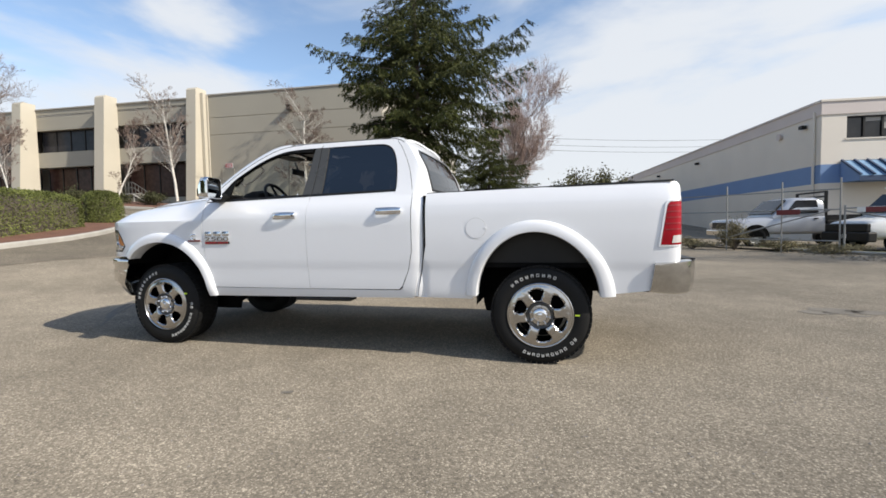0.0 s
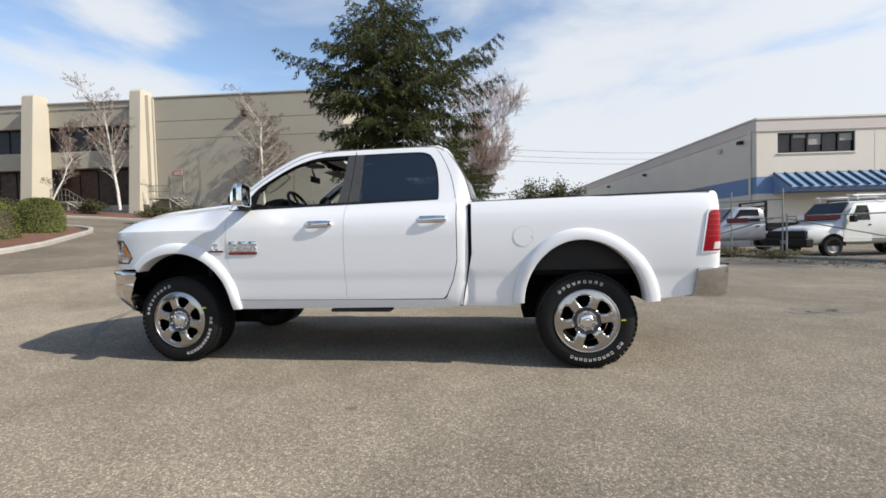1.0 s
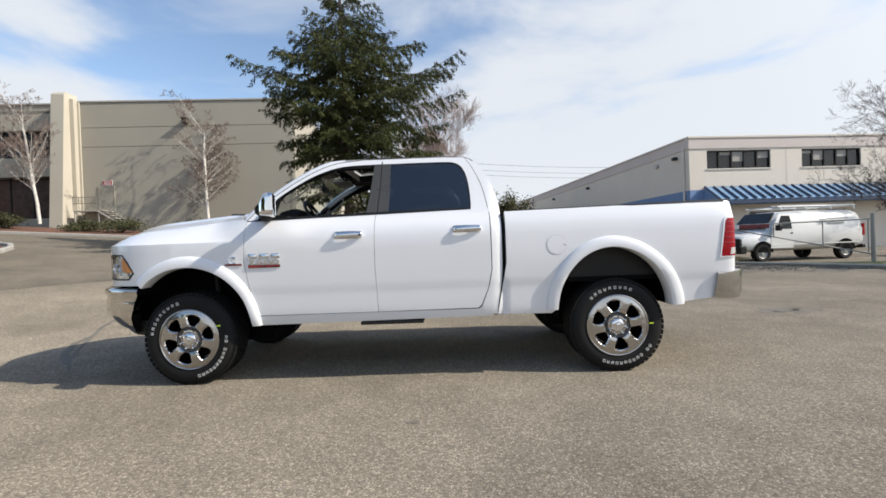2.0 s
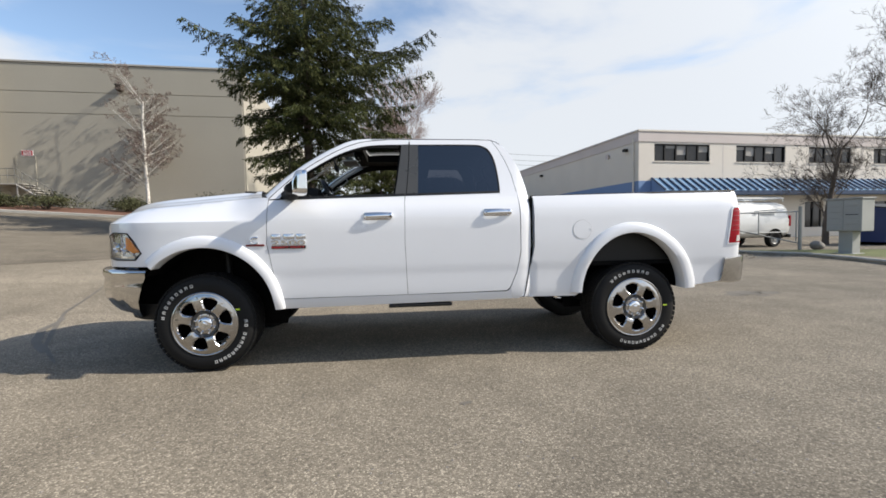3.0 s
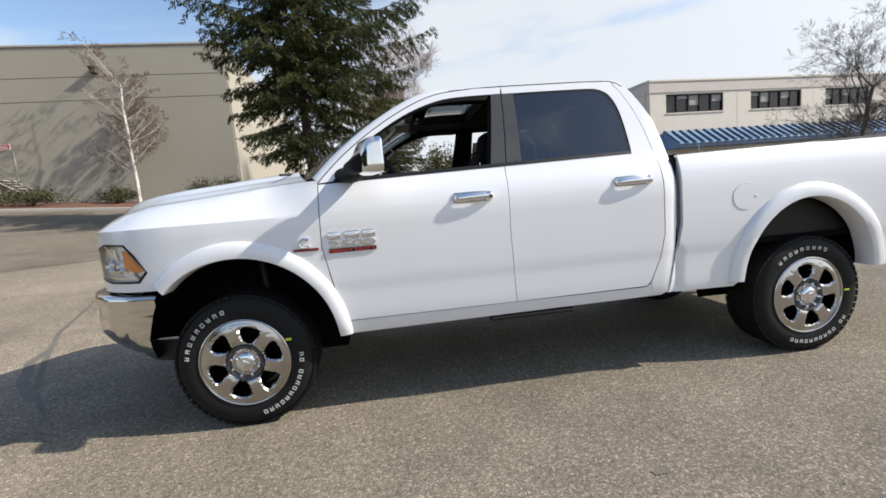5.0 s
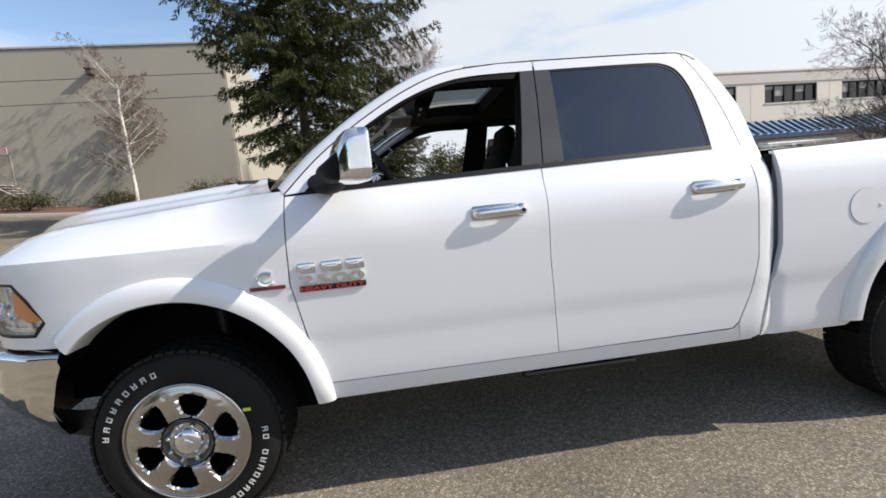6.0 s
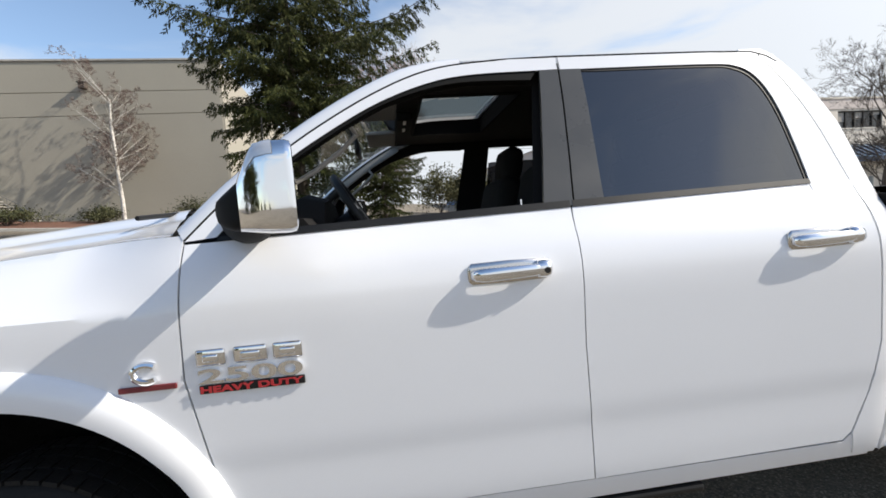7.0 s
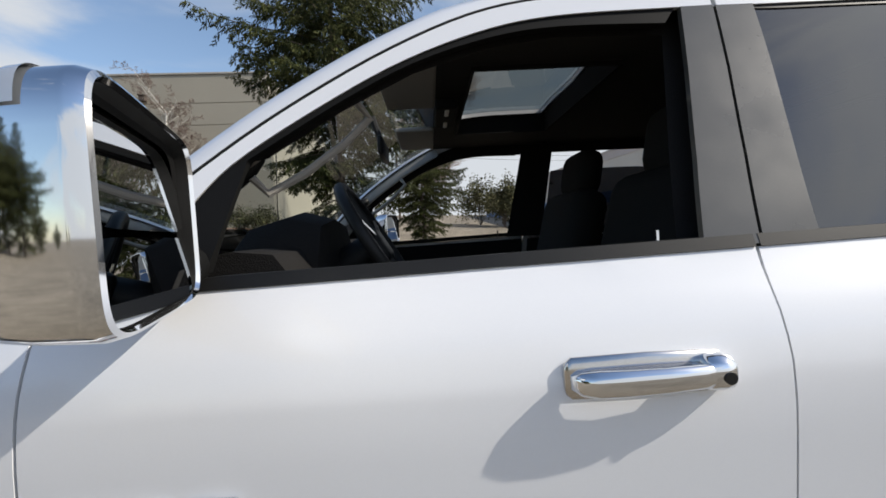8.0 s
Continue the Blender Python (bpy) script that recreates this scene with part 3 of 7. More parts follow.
PILLAR = pillar_line(-2.50) + [(-2.53, -0.722, 1.992)]
RIM = pillar_line(-2.36)


def belt(x):
    return 1.446 + 0.022 * (x + 2.93)


# rim metal darkened in its colour for the shade round the nuts
RECESS_SHADE = mat("shaded_recess_alloy", (0.10, 0.10, 0.10), 0.35, 0.8, 0.2, 10, 90, 0.0)
RIMCHROME = mat("chrome_clad_rim", (0.52, 0.505, 0.49), 0.17, 1.0, 0.04, 6, 90, 0.0, rvar=0.04)


class Shared:
    """Meshes that the four wheels have in common."""
    made = {}


def wheel(parent, m):
    c = Shared.made

    def put(name, up, build, material, label="", smooth=True, angle=35, mm=None, key=None):
        key = key or name
        if key not in c:
            ob = part(name, build(), material, up, label, smooth, angle)
            c[key] = ob.data
        else:
            ob = new(name, c[key])
            ob.parent = up
            if label:
                ob["label"] = label
        ob.matrix_basis = mm if mm is not None else Matrix()
        return ob

    def barrel():
        bm = bmesh.new()
        lathe(bm, [(0.248, -0.005), (0.232, 0.03), (0.225, 0.20), (0.24, 0.235)], 48)
        lathe(bm, [(0.0, 0.09), (0.19, 0.09), (0.19, 0.12), (0.0, 0.12)], 40)
        return orient(bm, (0, -1, 0))
    w = put("wheel", parent, barrel, UNDER, "", True, 35, m)

    def tyre():
        bm = bmesh.new()
        prof = [(0.252, 0.0), (0.266, -0.016), (0.285, -0.022), (0.315, -0.027), (0.345, -0.026), (0.372, -0.018), (0.392, -0.004), (0.402, 0.014), (0.407, 0.05), (0.409, 0.12), (0.407, 0.19), (0.402, 0.226), (0.392, 0.244), (0.345, 0.262), (0.285, 0.256), (0.252, 0.236)]
        lathe(bm, prof, 72, closed=True)
        return orient(bm, (0, -1, 0))
    put("tyre", w, tyre, RUBBER, "black all-terrain tyre with raised white marks")

    def tread():
        bm = bmesh.new()
        for k in range(54):
            a = 2 * math.pi * k / 54
            for y0, y1, r0, turn in ((-0.006, 0.05, 0.398, 0), (0.062, 0.112, 0.404, 0.4), (0.128, 0.178, 0.404, 0.1), (0.19, 0.246, 0.398, 0.5)):
                mm = Matrix.Rotation(-(a + turn * 2 * math.pi / 54), 4, "Y")
                box(bm, r0, 0.4115, y0, y1, -0.0195, 0.0195, m=mm)
        return bm
    tagged(put("tread", w, tread, RUBBER), kind="stuff")

    def marks():
        bm = bmesh.new()
        for start, count, gap in ((60, 9, 7.9), (238, 10, 6.6), (310, 2, 6.4)):
            for k in range(count):
                mm = Matrix.Rotation(-radians(start + k * gap), 4, "Y")
                # plain thin bars, as raised as the moulded marks are
                for z in (-0.0105, 0.0065):
                    box(bm, 0.320, 0.345, -0.0280, -0.024, z, z + 0.0045, m=mm)
                for r in ((0.320, 0.340), (0.331, 0.341), (0.320, 0.331))[k % 3]:
                    box(bm, r, r + 0.0045, -0.0280, -0.024, -0.007, 0.007, m=mm)
        return bm
    tagged(put("sidewall_marking", w, marks, WHITELETTER, "raised off-white sidewall bars"), kind="stuff")

    def rim():
        holes = []
        for k in range(6):
            a0 = math.pi / 6 + k * math.pi / 3
            shape = [(0.118, -0.12), (0.125, -0.195), (0.140, -0.245), (0.165, -0.285), (0.190, -0.298), (0.205, -0.270), (0.211, -0.18), (0.213, 0.0), (0.211, 0.18), (0.205, 0.270), (0.190, 0.298), (0.165, 0.285), (0.140, 0.245), (0.125, 0.195), (0.118, 0.12), (0.116, 0.0)]
            holes.append([(r * math.cos(a0 + t), r * math.sin(a0 + t)) for r, t in shape])
        edges_ = [dense(h, 0.006) for h in holes]
        face = soft_table([(0.0, -0.012), (0.06, -0.012), (0.100, -0.008), (0.114, -0.028), (0.15, -0.034), (0.20, -0.032), (0.225, -0.028), (0.240, -0.023), (0.2490, -0.021)])

        def lift(x, z):
            r, a = math.hypot(x, z), math.atan2(z, x)
            d = abs(((a + math.pi / 6) % (math.pi / 3)) - math.pi / 6)
            # the face falls away round each opening, and each spoke has a dimple near the rim
            q = Vector((x, z))
            near_ = min((q - p).length for h in edges_ for p in h)
            ridge = -0.013 * max(0.0, 1 - near_ / 0.008) ** 1.2
            ridge += -0.004 * math.exp(-((r - 0.217) ** 2 + (d * r) ** 2) / 0.00005)
            return (x, face(r) - ridge, z)
        outline = [(0.249 * math.cos(2 * math.pi * k / 72), 0.249 * math.sin(2 * math.pi * k / 72)) for k in range(72)]
        bm = sheet(outline, lift, 0.0095, holes, (), 0.055, (0, 1, 0))
        lathe(bm, [(0.2490, -0.021), (0.2515, -0.0265), (0.2560, -0.0280), (0.2610, -0.025), (0.2640, -0.012), (0.2560, 0.0)], 72)
        return orient(bm, (0, -1, 0))
    put("rim", w, rim, RIMCHROME, "polished six-spoke alloy rim", mm=Matrix.Diagonal((1.03, 1, 1.03, 1)))

    def recess():
        bm = bmesh.new()
        lathe(bm, [(0.055, -0.012), (0.062, -0.010), (0.092, -0.010), (0.101, -0.022), (0.107, -0.024)], 48)
        return orient(bm, (0, -1, 0))
    put("nut_recess", w, recess, RECESS_SHADE, "recess behind the wheel nuts, its shade put into the colour")

    def cap():
        bm = bmesh.new()
        lathe(bm, [(0.0, -0.037), (0.030, -0.0365), (0.046, -0.034), (0.056, -0.028), (0.061, -0.018), (0.062, -0.006)], 40)
        # a plain raised shield on the cap
        box(bm, -0.019, 0.019, -0.042, -0.033, -0.022, 0.022, 0.006)
        return orient(bm, (0, -1, 0))
    put("centre_cap", w, cap, CHROME)

    def nut():
        bm = bmesh.new()
        lathe(bm, [(0.0, -0.040), (0.006, -0.0395), (0.0095, -0.036), (0.0118, -0.028), (0.0118, -0.005)], 6)
        return orient(bm, (0, -1, 0))
    for k in range(8):
        a = 2 * math.pi * (k + 0.5) / 8
        put("lug_nut", w, nut, CHROME, mm=Matrix.Translation((0.081 * math.cos(a), 0, 0.081 * math.sin(a))))
    return w


def drawn(x):
    """The rear arch is longer behind its wheel."""
    return x + (0.17 * (x + 0.045) ** 2 if -0.045 < x < 0.8 else 0.0)


def flare(parent, arch, t0, t1, sgn):
    cx, cz, a, b, A, B = arch
    rings = []
    n = 40
    for i in range(n + 1):
        t = radians(t0 + (t1 - t0) * i / n)
        ring = []
        for r, off in ((0.0, -0.10), (0.0, 0.026), (0.05, 0.034), (0.30, 0.036), (0.62, 0.032), (0.86, 0.022), (0.96, 0.012), (1.0, 0.001), (1.01, -0.02)):
            x = drawn(cx + (a + (A - a) * r) * math.cos(t))
            z = cz + (b + (B - b) * r) * math.sin(t)
            ring.append((x, sgn * (half(x, z) + off), z))
        rings.append(ring)
    part("wheel_flare", orient(loft(rings, False), (0, sgn, 0.2)), PAINT, parent, "", True, 50)
    # the dark arch liner and its inner wall
    rings = [[(x, sgn * y, z) for y in (0.99, 0.52)] for x, z in [(drawn(p), q) for p, q in arc(cx, cz, a + 0.004, b + 0.004, t0, t1 + 8, 24)]]
    part("arch_liner", loft(rings, False), UNDER, parent)
    bm = bmesh.new()
    f = bm.faces.new([bm.verts.new((x, sgn * 0.53, z)) for x, z in arc(cx, cz, a + 0.02, b + 0.02, -20, 200, 24)])
    part("arch_liner", bm, UNDER, parent)


def mirror(parent, sgn):
    """The tow mirror: its glass is turned towards the driver."""
    # across (outwards), up, and depth forwards
    back = Vector((-2.890, sgn * 1.234, 1.547))
    out = Vector((0.29, sgn * 0.957, 0)).normalized() if sgn < 0 else Vector((0.20, sgn * 0.98, 0)).normalized()
    up = Vector((0, 0, 1))
    fwd = up.cross(out) * (1 if sgn < 0 else -1)
    if fwd.x > 0:
        fwd = -fwd

    def ring(d, w, h, du=0.0, dz=0.0, n=72, p=7.0):
        o = []
        for k in range(n):
            t = 2 * math.pi * k / n
            cu, su = math.cos(t), math.sin(t)
            o.append(back + fwd * d + out * (du + w * abs(cu) ** (2 / p) * (1 if cu > 0 else -1)) + up * (dz + h * abs(su) ** (2 / p) * (1 if su > 0 else -1)))
        return o
    def shell(d, inset, top, low):
        # outer end drawn in by inset, top and low edges from the middle
        return ring(d, 0.141 - inset / 2, (top + low) / 2, -inset / 2, (top - low) / 2)
    mi = part("mirror", loft([ring(-0.006, 0.131, 0.086), ring(-0.011, 0.1345, 0.0885), ring(-0.009, 0.1385, 0.0915), ring(0.0, 0.1408, 0.0935), shell(0.005, 0.001, 0.0935, 0.0935), shell(0.035, 0.009, 0.0925, 0.0925), shell(0.058, 0.018, 0.086, 0.090), shell(0.072, 0.027, 0.064, 0.088), shell(0.086, 0.038, 0.036, 0.086), shell(0.094, 0.046, 0.016, 0.085)], True, False), CHROME, parent, "chrome tow-mirror housing", True, 40)
    part("mirror_back", loft([shell(0.088, 0.044, 0.020, 0.085), shell(0.106, 0.060, 0.006, 0.083), shell(0.124, 0.086, -0.008, 0.076), shell(0.137, 0.118, -0.018, 0.064), shell(0.143, 0.170, -0.028, 0.048)], True, True), SEAL, mi, "black rear shell", True, 60)
    part("mirror_bezel", loft([ring(-0.007, 0.131, 0.086), ring(0.005, 0.128, 0.083), ring(0.007, 0.119, 0.077)], True, False), SEAL, mi, "", True)
    tip = lambda pts: [q + fwd * ((q.z - 1.547) * 0.11) for q in pts]
    part("mirror_glass", loft([tip(ring(0.002, 0.126, 0.049, 0, 0.035)), tip(ring(0.005, 0.126, 0.049, 0, 0.035))]), CHROME_GLASS, mi, "flat upper mirror glass")
    part("mirror_glass", loft([tip(ring(0.003, 0.126, 0.032, 0, -0.052)), tip(ring(0.006, 0.126, 0.032, 0, -0.052))]), CHROME_GLASS, mi, "wide-angle lower mirror glass")
    # marker lens over the upper outer corner of the cap, and a seam
    pick = [k for k in range(60) if 0.18 < math.sin(2 * math.pi * k / 60) and math.cos(2 * math.pi * k / 60) > -0.5]
    strips, keep = [], None
    for d, inset, top, low in ((0.026, 0.005, 0.0945, 0.094), (0.036, 0.008, 0.0935, 0.0935), (0.058, 0.0165, 0.0875, 0.091), (0.072, 0.0255, 0.0655, 0.089), (0.078, 0.030, 0.052, 0.088)):
        full = ring(d, 0.1418 - inset / 2, (top + low) / 2, -inset / 2, (top - low) / 2, 60)
        if keep is None:
            keep = [k for k in pick if full[k].z > 1.547 + 0.044]
        strips.append([full[k] for k in keep])
    part("marker_lamp", orient(loft(strips, False), (0, sgn, 1)), MARKER, mi, "clear marker lamp strip", True, 60)
    base = Vector((-3.075, sgn * 0.915, 1.485))
    end = back + fwd * 0.070 - out * 0.09 + Vector((0, 0, -0.055))
    rings = []
    for i in range(7):
        t = i / 6
        c = base.lerp(end, t) + Vector((0, 0, -0.02 * math.sin(t * math.pi)))
        hx, hz = 0.075 * (1 - t) + 0.04 * t, 0.045 * (1 - t) + 0.034 * t
        rings.append([c + Vector((hx * math.cos(a), 0.0, hz * math.sin(a))) for a in [2 * math.pi * k / 16 for k in range(16)]])
    part("mirror_arm", loft(rings), SEAL, mi, "black mirror arm", True, 60)
    return mi


CHROME_GLASS = plain("mirror_silver", (0.75, 0.77, 0.78), 0.01, 1.0)
MARKER = plain("clear_marker_plastic", (0.62, 0.64, 0.66), 0.12, 0.5, 0.5)
REDLENS = mat("red_lamp_lens", (0.30, 0.002, 0.010), 0.25, 0, 0.15, 8, 60, 0.0, coat=0.12, rvar=0.03, spec=0.2)
RIBRED = plain("dark_red_rib", (0.24, 0.002, 0.007), 0.3, 0.0, 0.3)
CLEARLENS = plain("clear_lamp_lens", (0.70, 0.66, 0.64), 0.1, 0.3, 1.0)
AMBER = plain("amber_reflector", (0.85, 0.24, 0.015), 0.15, 0.0, 1.0)
HEADCHROME = mat("headlamp_reflector", (0.78, 0.79, 0.80), 0.22, 0.9, 0.1, 16, 90, 0.3)
LENS = pane_mat("lamp_cover", (0.90, 0.92, 0.92), 0.04)
SUNGLASS = pane_mat("sunroof_glass", (0.15, 0.18, 0.19), 0.02)
LIME = plain("lime_paint_mark", (0.55, 0.75, 0.05), 0.6)


def cabin(T):
    """Everything that shows through the glass and the open front window."""
    hatch = [(-2.49, -0.40), (-2.08, -0.40), (-2.08, 0.40), (-2.49, 0.40)]
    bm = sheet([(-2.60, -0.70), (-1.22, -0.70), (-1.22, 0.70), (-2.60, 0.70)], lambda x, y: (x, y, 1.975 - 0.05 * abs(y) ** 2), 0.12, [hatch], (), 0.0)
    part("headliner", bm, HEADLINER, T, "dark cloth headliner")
    bm = bmesh.new()
    for x0, x1, y0, y1 in ((-2.50, -2.49, -0.41, 0.41), (-2.08, -2.07, -0.41, 0.41), (-2.49, -2.08, -0.41, -0.40), (-2.49, -2.08, 0.40, 0.41)):
        box(bm, x0, x1, y0, y1, 1.955, 2.04)
    part("sunroof_frame", bm, INTERIOR, T)
    for sgn in (-1, 1):
        low = [(-3.16, 1.43), (-2.11, 1.445), (-2.09, 0.62), (-3.1, 0.62)]
        side_panel("door_lining", low, INTERIOR, T, sgn, -0.06, 0.1, thick=0)
        side_panel("door_lining", [(-2.08, 1.445), (-1.10, 1.455), (-1.15, 0.65), (-2.08, 0.62)], INTERIOR, T, sgn, -0.06, 0.1, thick=0)
        inner = [(-2.13, 1.902), (-2.36, 1.908), (-2.50, 1.888), (-2.655, 1.838), (-2.80, 1.762), (-2.94, 1.672)]
        outer = [(-3.02, 1.66), (-2.86, 1.77), (-2.67, 1.88), (-2.48, 1.955), (-2.05, 1.985)]
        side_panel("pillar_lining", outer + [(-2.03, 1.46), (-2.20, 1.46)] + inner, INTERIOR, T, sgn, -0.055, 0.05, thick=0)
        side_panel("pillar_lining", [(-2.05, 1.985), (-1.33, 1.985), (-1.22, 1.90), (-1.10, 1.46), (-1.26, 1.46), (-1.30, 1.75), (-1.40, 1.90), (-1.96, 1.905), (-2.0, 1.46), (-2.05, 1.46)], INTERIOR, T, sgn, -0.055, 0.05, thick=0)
        # windscreen pillar trim, pale on its room side, with a grab handle
        pts = [Vector(p) for p in PILLAR[2::4]]
        rings = []
        for p in pts:
            c = Vector((p.x + 0.035, sgn * (abs(p.y) - 0.020), p.z - 0.030))
            rings.append([c + Vector((0.026 * math.cos(a), sgn * -0.022 * math.sin(a) * 0.8, -0.026 * math.sin(a))) for a in [2 * math.pi * k / 12 for k in range(12)]])
        part("pillar_trim", loft(rings), GREYTRIM, T, "pale grey windscreen pillar trim", True, 60)
        a, b = Vector((-2.99, sgn * 0.745, 1.645)), Vector((-2.78, sgn * 0.70, 1.80))
        drop = Vector((0.03, -sgn * 0.025, -0.04))
        part("grab_handle", tubed([a, a + drop * 0.8, a.lerp(b, 0.3) + drop, a.lerp(b, 0.7) + drop, b + drop * 0.8, b], 0.009, 8), GREYTRIM, T, "", True)
        bm = bmesh.new()
        bmesh.ops.create_uvsphere(bm, u_segments=16, v_segments=8, radius=1.0, matrix=Matrix.Translation((-3.02, sgn * 0.735, 1.66)) @ Matrix.Rotation(radians(-40), 4, "Y") @ Matrix.Diagonal((0.075, 0.022, 0.03, 1)))
        part("speaker_grille", bm, BLACK, T, "", True)
        part("sun_visor", boxed(-2.76, -2.60, sgn * 0.16, sgn * 0.56, 1.915, 1.935, 0.008, m=Matrix.Translation((0, 0, 0.01))), GREYTRIM, T)
        # seats
        y = sgn * 0.42
        st = part("front_seat", boxed(-2.60, -2.06, y - 0.26, y + 0.26, 0.85, 1.08, 0.06, seg=3), INTERIOR, T, "dark front seat", True, 60)
        part("seat_back", boxed(-0.08, 0.08, -0.27, 0.27, 0.0, 0.66, 0.07, m=pose(-2.10, y, 1.02, 0, 14), seg=3), INTERIOR, st, "", True, 60)
        part("headrest", boxed(-0.06, 0.06, -0.15, 0.15, 0.0, 0.21, 0.055, m=pose(-1.93, y, 1.64, 0, 10), seg=3), INTERIOR, st, "", True, 60)
        part("headrest_post", tubed([(-1.95, y - 0.05, 1.58), (-1.93, y - 0.05, 1.66)], 0.007, 6), CHROME, st)
        part("rear_headrest", boxed(-0.05, 0.05, -0.14, 0.14, 0.0, 0.17, 0.05, m=pose(-1.16, y, 1.57, 0, 8), seg=3), INTERIOR, T, "", True, 60)
        part("lock_pin", tubed([(-2.248, sgn * 0.895, 1.455), (-2.248, sgn * 0.893, 1.498)], 0.004, 6), CHROME, T)
        part("roof_lamp", boxed(-2.565, -2.550, sgn * 0.05, sgn * 0.12, 1.925, 1.932, 0.003), WHITE, T)
        part("visor_clip", boxed(-2.645, -2.600, 0.135 + sgn * 0.37 - 0.05, 0.135 + sgn * 0.37 + 0.05, 1.945, 1.952, 0.003), GREYTRIM, T)
    part("rear_seat", boxed(-1.62, -1.20, -0.78, 0.78, 0.85, 1.06, 0.06), INTERIOR, T, "dark rear bench", True, 60)
    part("rear_seat_back", boxed(-0.07, 0.07, -0.80, 0.80, 0.0, 0.56, 0.05, m=pose(-1.22, 0, 1.02, 0, 8)), INTERIOR, T, "", True, 60)
    part("rear_lining", boxed(-1.10, -1.08, -0.84, 0.84, 0.60, 1.47), INTERIOR, T)
    prof = [(-3.40, 1.455), (-3.16, 1.478), (-3.02, 1.500), (-2.94, 1.490), (-2.905, 1.44), (-2.93, 1.30), (-2.90, 1.15), (-3.0, 0.95), (-3.40, 0.95)]
    rings = [[(x, y, z) for x, z in prof] for y in (-0.80, -0.4, 0, 0.4, 0.80)]
    d = part("dashboard", loft(rings), INTERIOR, T, "dark dashboard", True, 50)
    hood = [(-3.14, 1.47), (-3.07, 1.565), (-2.98, 1.590), (-2.90, 1.565), (-2.88, 1.40), (-3.1, 1.38)]
    part("gauge_hood", loft([[(x, y, 1.40 + (z - 1.40) * k) for x, z in hood] for y, k in ((-0.64, 0.3), (-0.58, 0.88), (-0.42, 1.0), (-0.26, 0.88), (-0.20, 0.3))]), INTERIOR, d, "", True, 60)
    part("trim_panel", boxed(-2.915, -2.895, -0.14, 0.16, 1.24, 1.42, 0.01), BLACK, d)
    part("air_vent", boxed(-2.925, -2.90, -0.78, -0.68, 1.36, 1.45, 0.012), DULLCHROME, d, "bright-rimmed air vent")
    part("air_vent", boxed(-2.925, -2.90, 0.17, 0.19, 1.24, 1.44, 0.006), DULLCHROME, d)
    # steering wheel, tilted
    m = pose(-2.78, -0.42, 1.49, 0, 59)
    pts = [m @ Vector((0.185 * math.cos(a), 0.185 * math.sin(a), 0)) for a in [2 * math.pi * k / 40 for k in range(41)]]
    sw = part("steering_wheel", tubed(pts, 0.016, 10), BLACK, T, "black steering wheel", True, 70)
    part("hub", boxed(-0.055, 0.055, -0.07, 0.07, -0.035, 0.015, 0.02, m=m), BLACK, sw, "", True, 60)
    for a in (0, 115, 180, 245):
        v = Vector((math.cos(radians(a)), math.sin(radians(a)), 0))
        part("spoke", tubed([m @ (v * 0.04), m @ (v * 0.18)], 0.013, 8), DULLCHROME if a in (115, 245) else BLACK, sw, "", True)
    part("column", tubed([m @ Vector((0, 0, -0.02)), m @ Vector((0, 0, -0.28))], 0.05, 12), BLACK, sw, "", True)
    part("rear_view_mirror", boxed(-2.805, -2.785, -0.12, 0.12, 1.79, 1.86, 0.01), BLACK, T, "black rear-view mirror", True)
    part("mirror_stalk", tubed([(-2.80, 0, 1.85), (-2.83, 0, 1.95)], 0.012, 8), BLACK, T)
    part("overhead_console", boxed(-2.60, -2.52, -0.14, 0.14, 1.93, 1.97, 0.01), INTERIOR, T)


BADGERED = plain("red_badge_enamel", (0.42, 0.03, 0.035), 0.35)


def writing(words, x0, x1, z0, z1, y, material, parent, label, deep=0.0015, bold=0.035):
    """Raised letters that fill a box on the near side of the truck."""
    curve = bpy.data.curves.new("writing", "FONT")
    curve.body, curve.size, curve.offset, curve.extrude = words, 1.0, bold, 0.03
    ob = new("writing", curve)
    me = bpy.data.meshes.new_from_object(ob.evaluated_get(bpy.context.evaluated_depsgraph_get()))
    bpy.data.objects.remove(ob)
    bm = bmesh.new()
    bm.from_mesh(me)
    xs, ys = [v.co.x for v in bm.verts], [v.co.y for v in bm.verts]
    for v in bm.verts:
        u, w, h = v.co
        v.co = (x0 + (x1 - x0) * (u - min(xs)) / (max(xs) - min(xs)), y - deep * h / 0.03, z0 + (z1 - z0) * (w - min(ys)) / (max(ys) - min(ys)))
    return part("lettering", bm, material, parent, label)


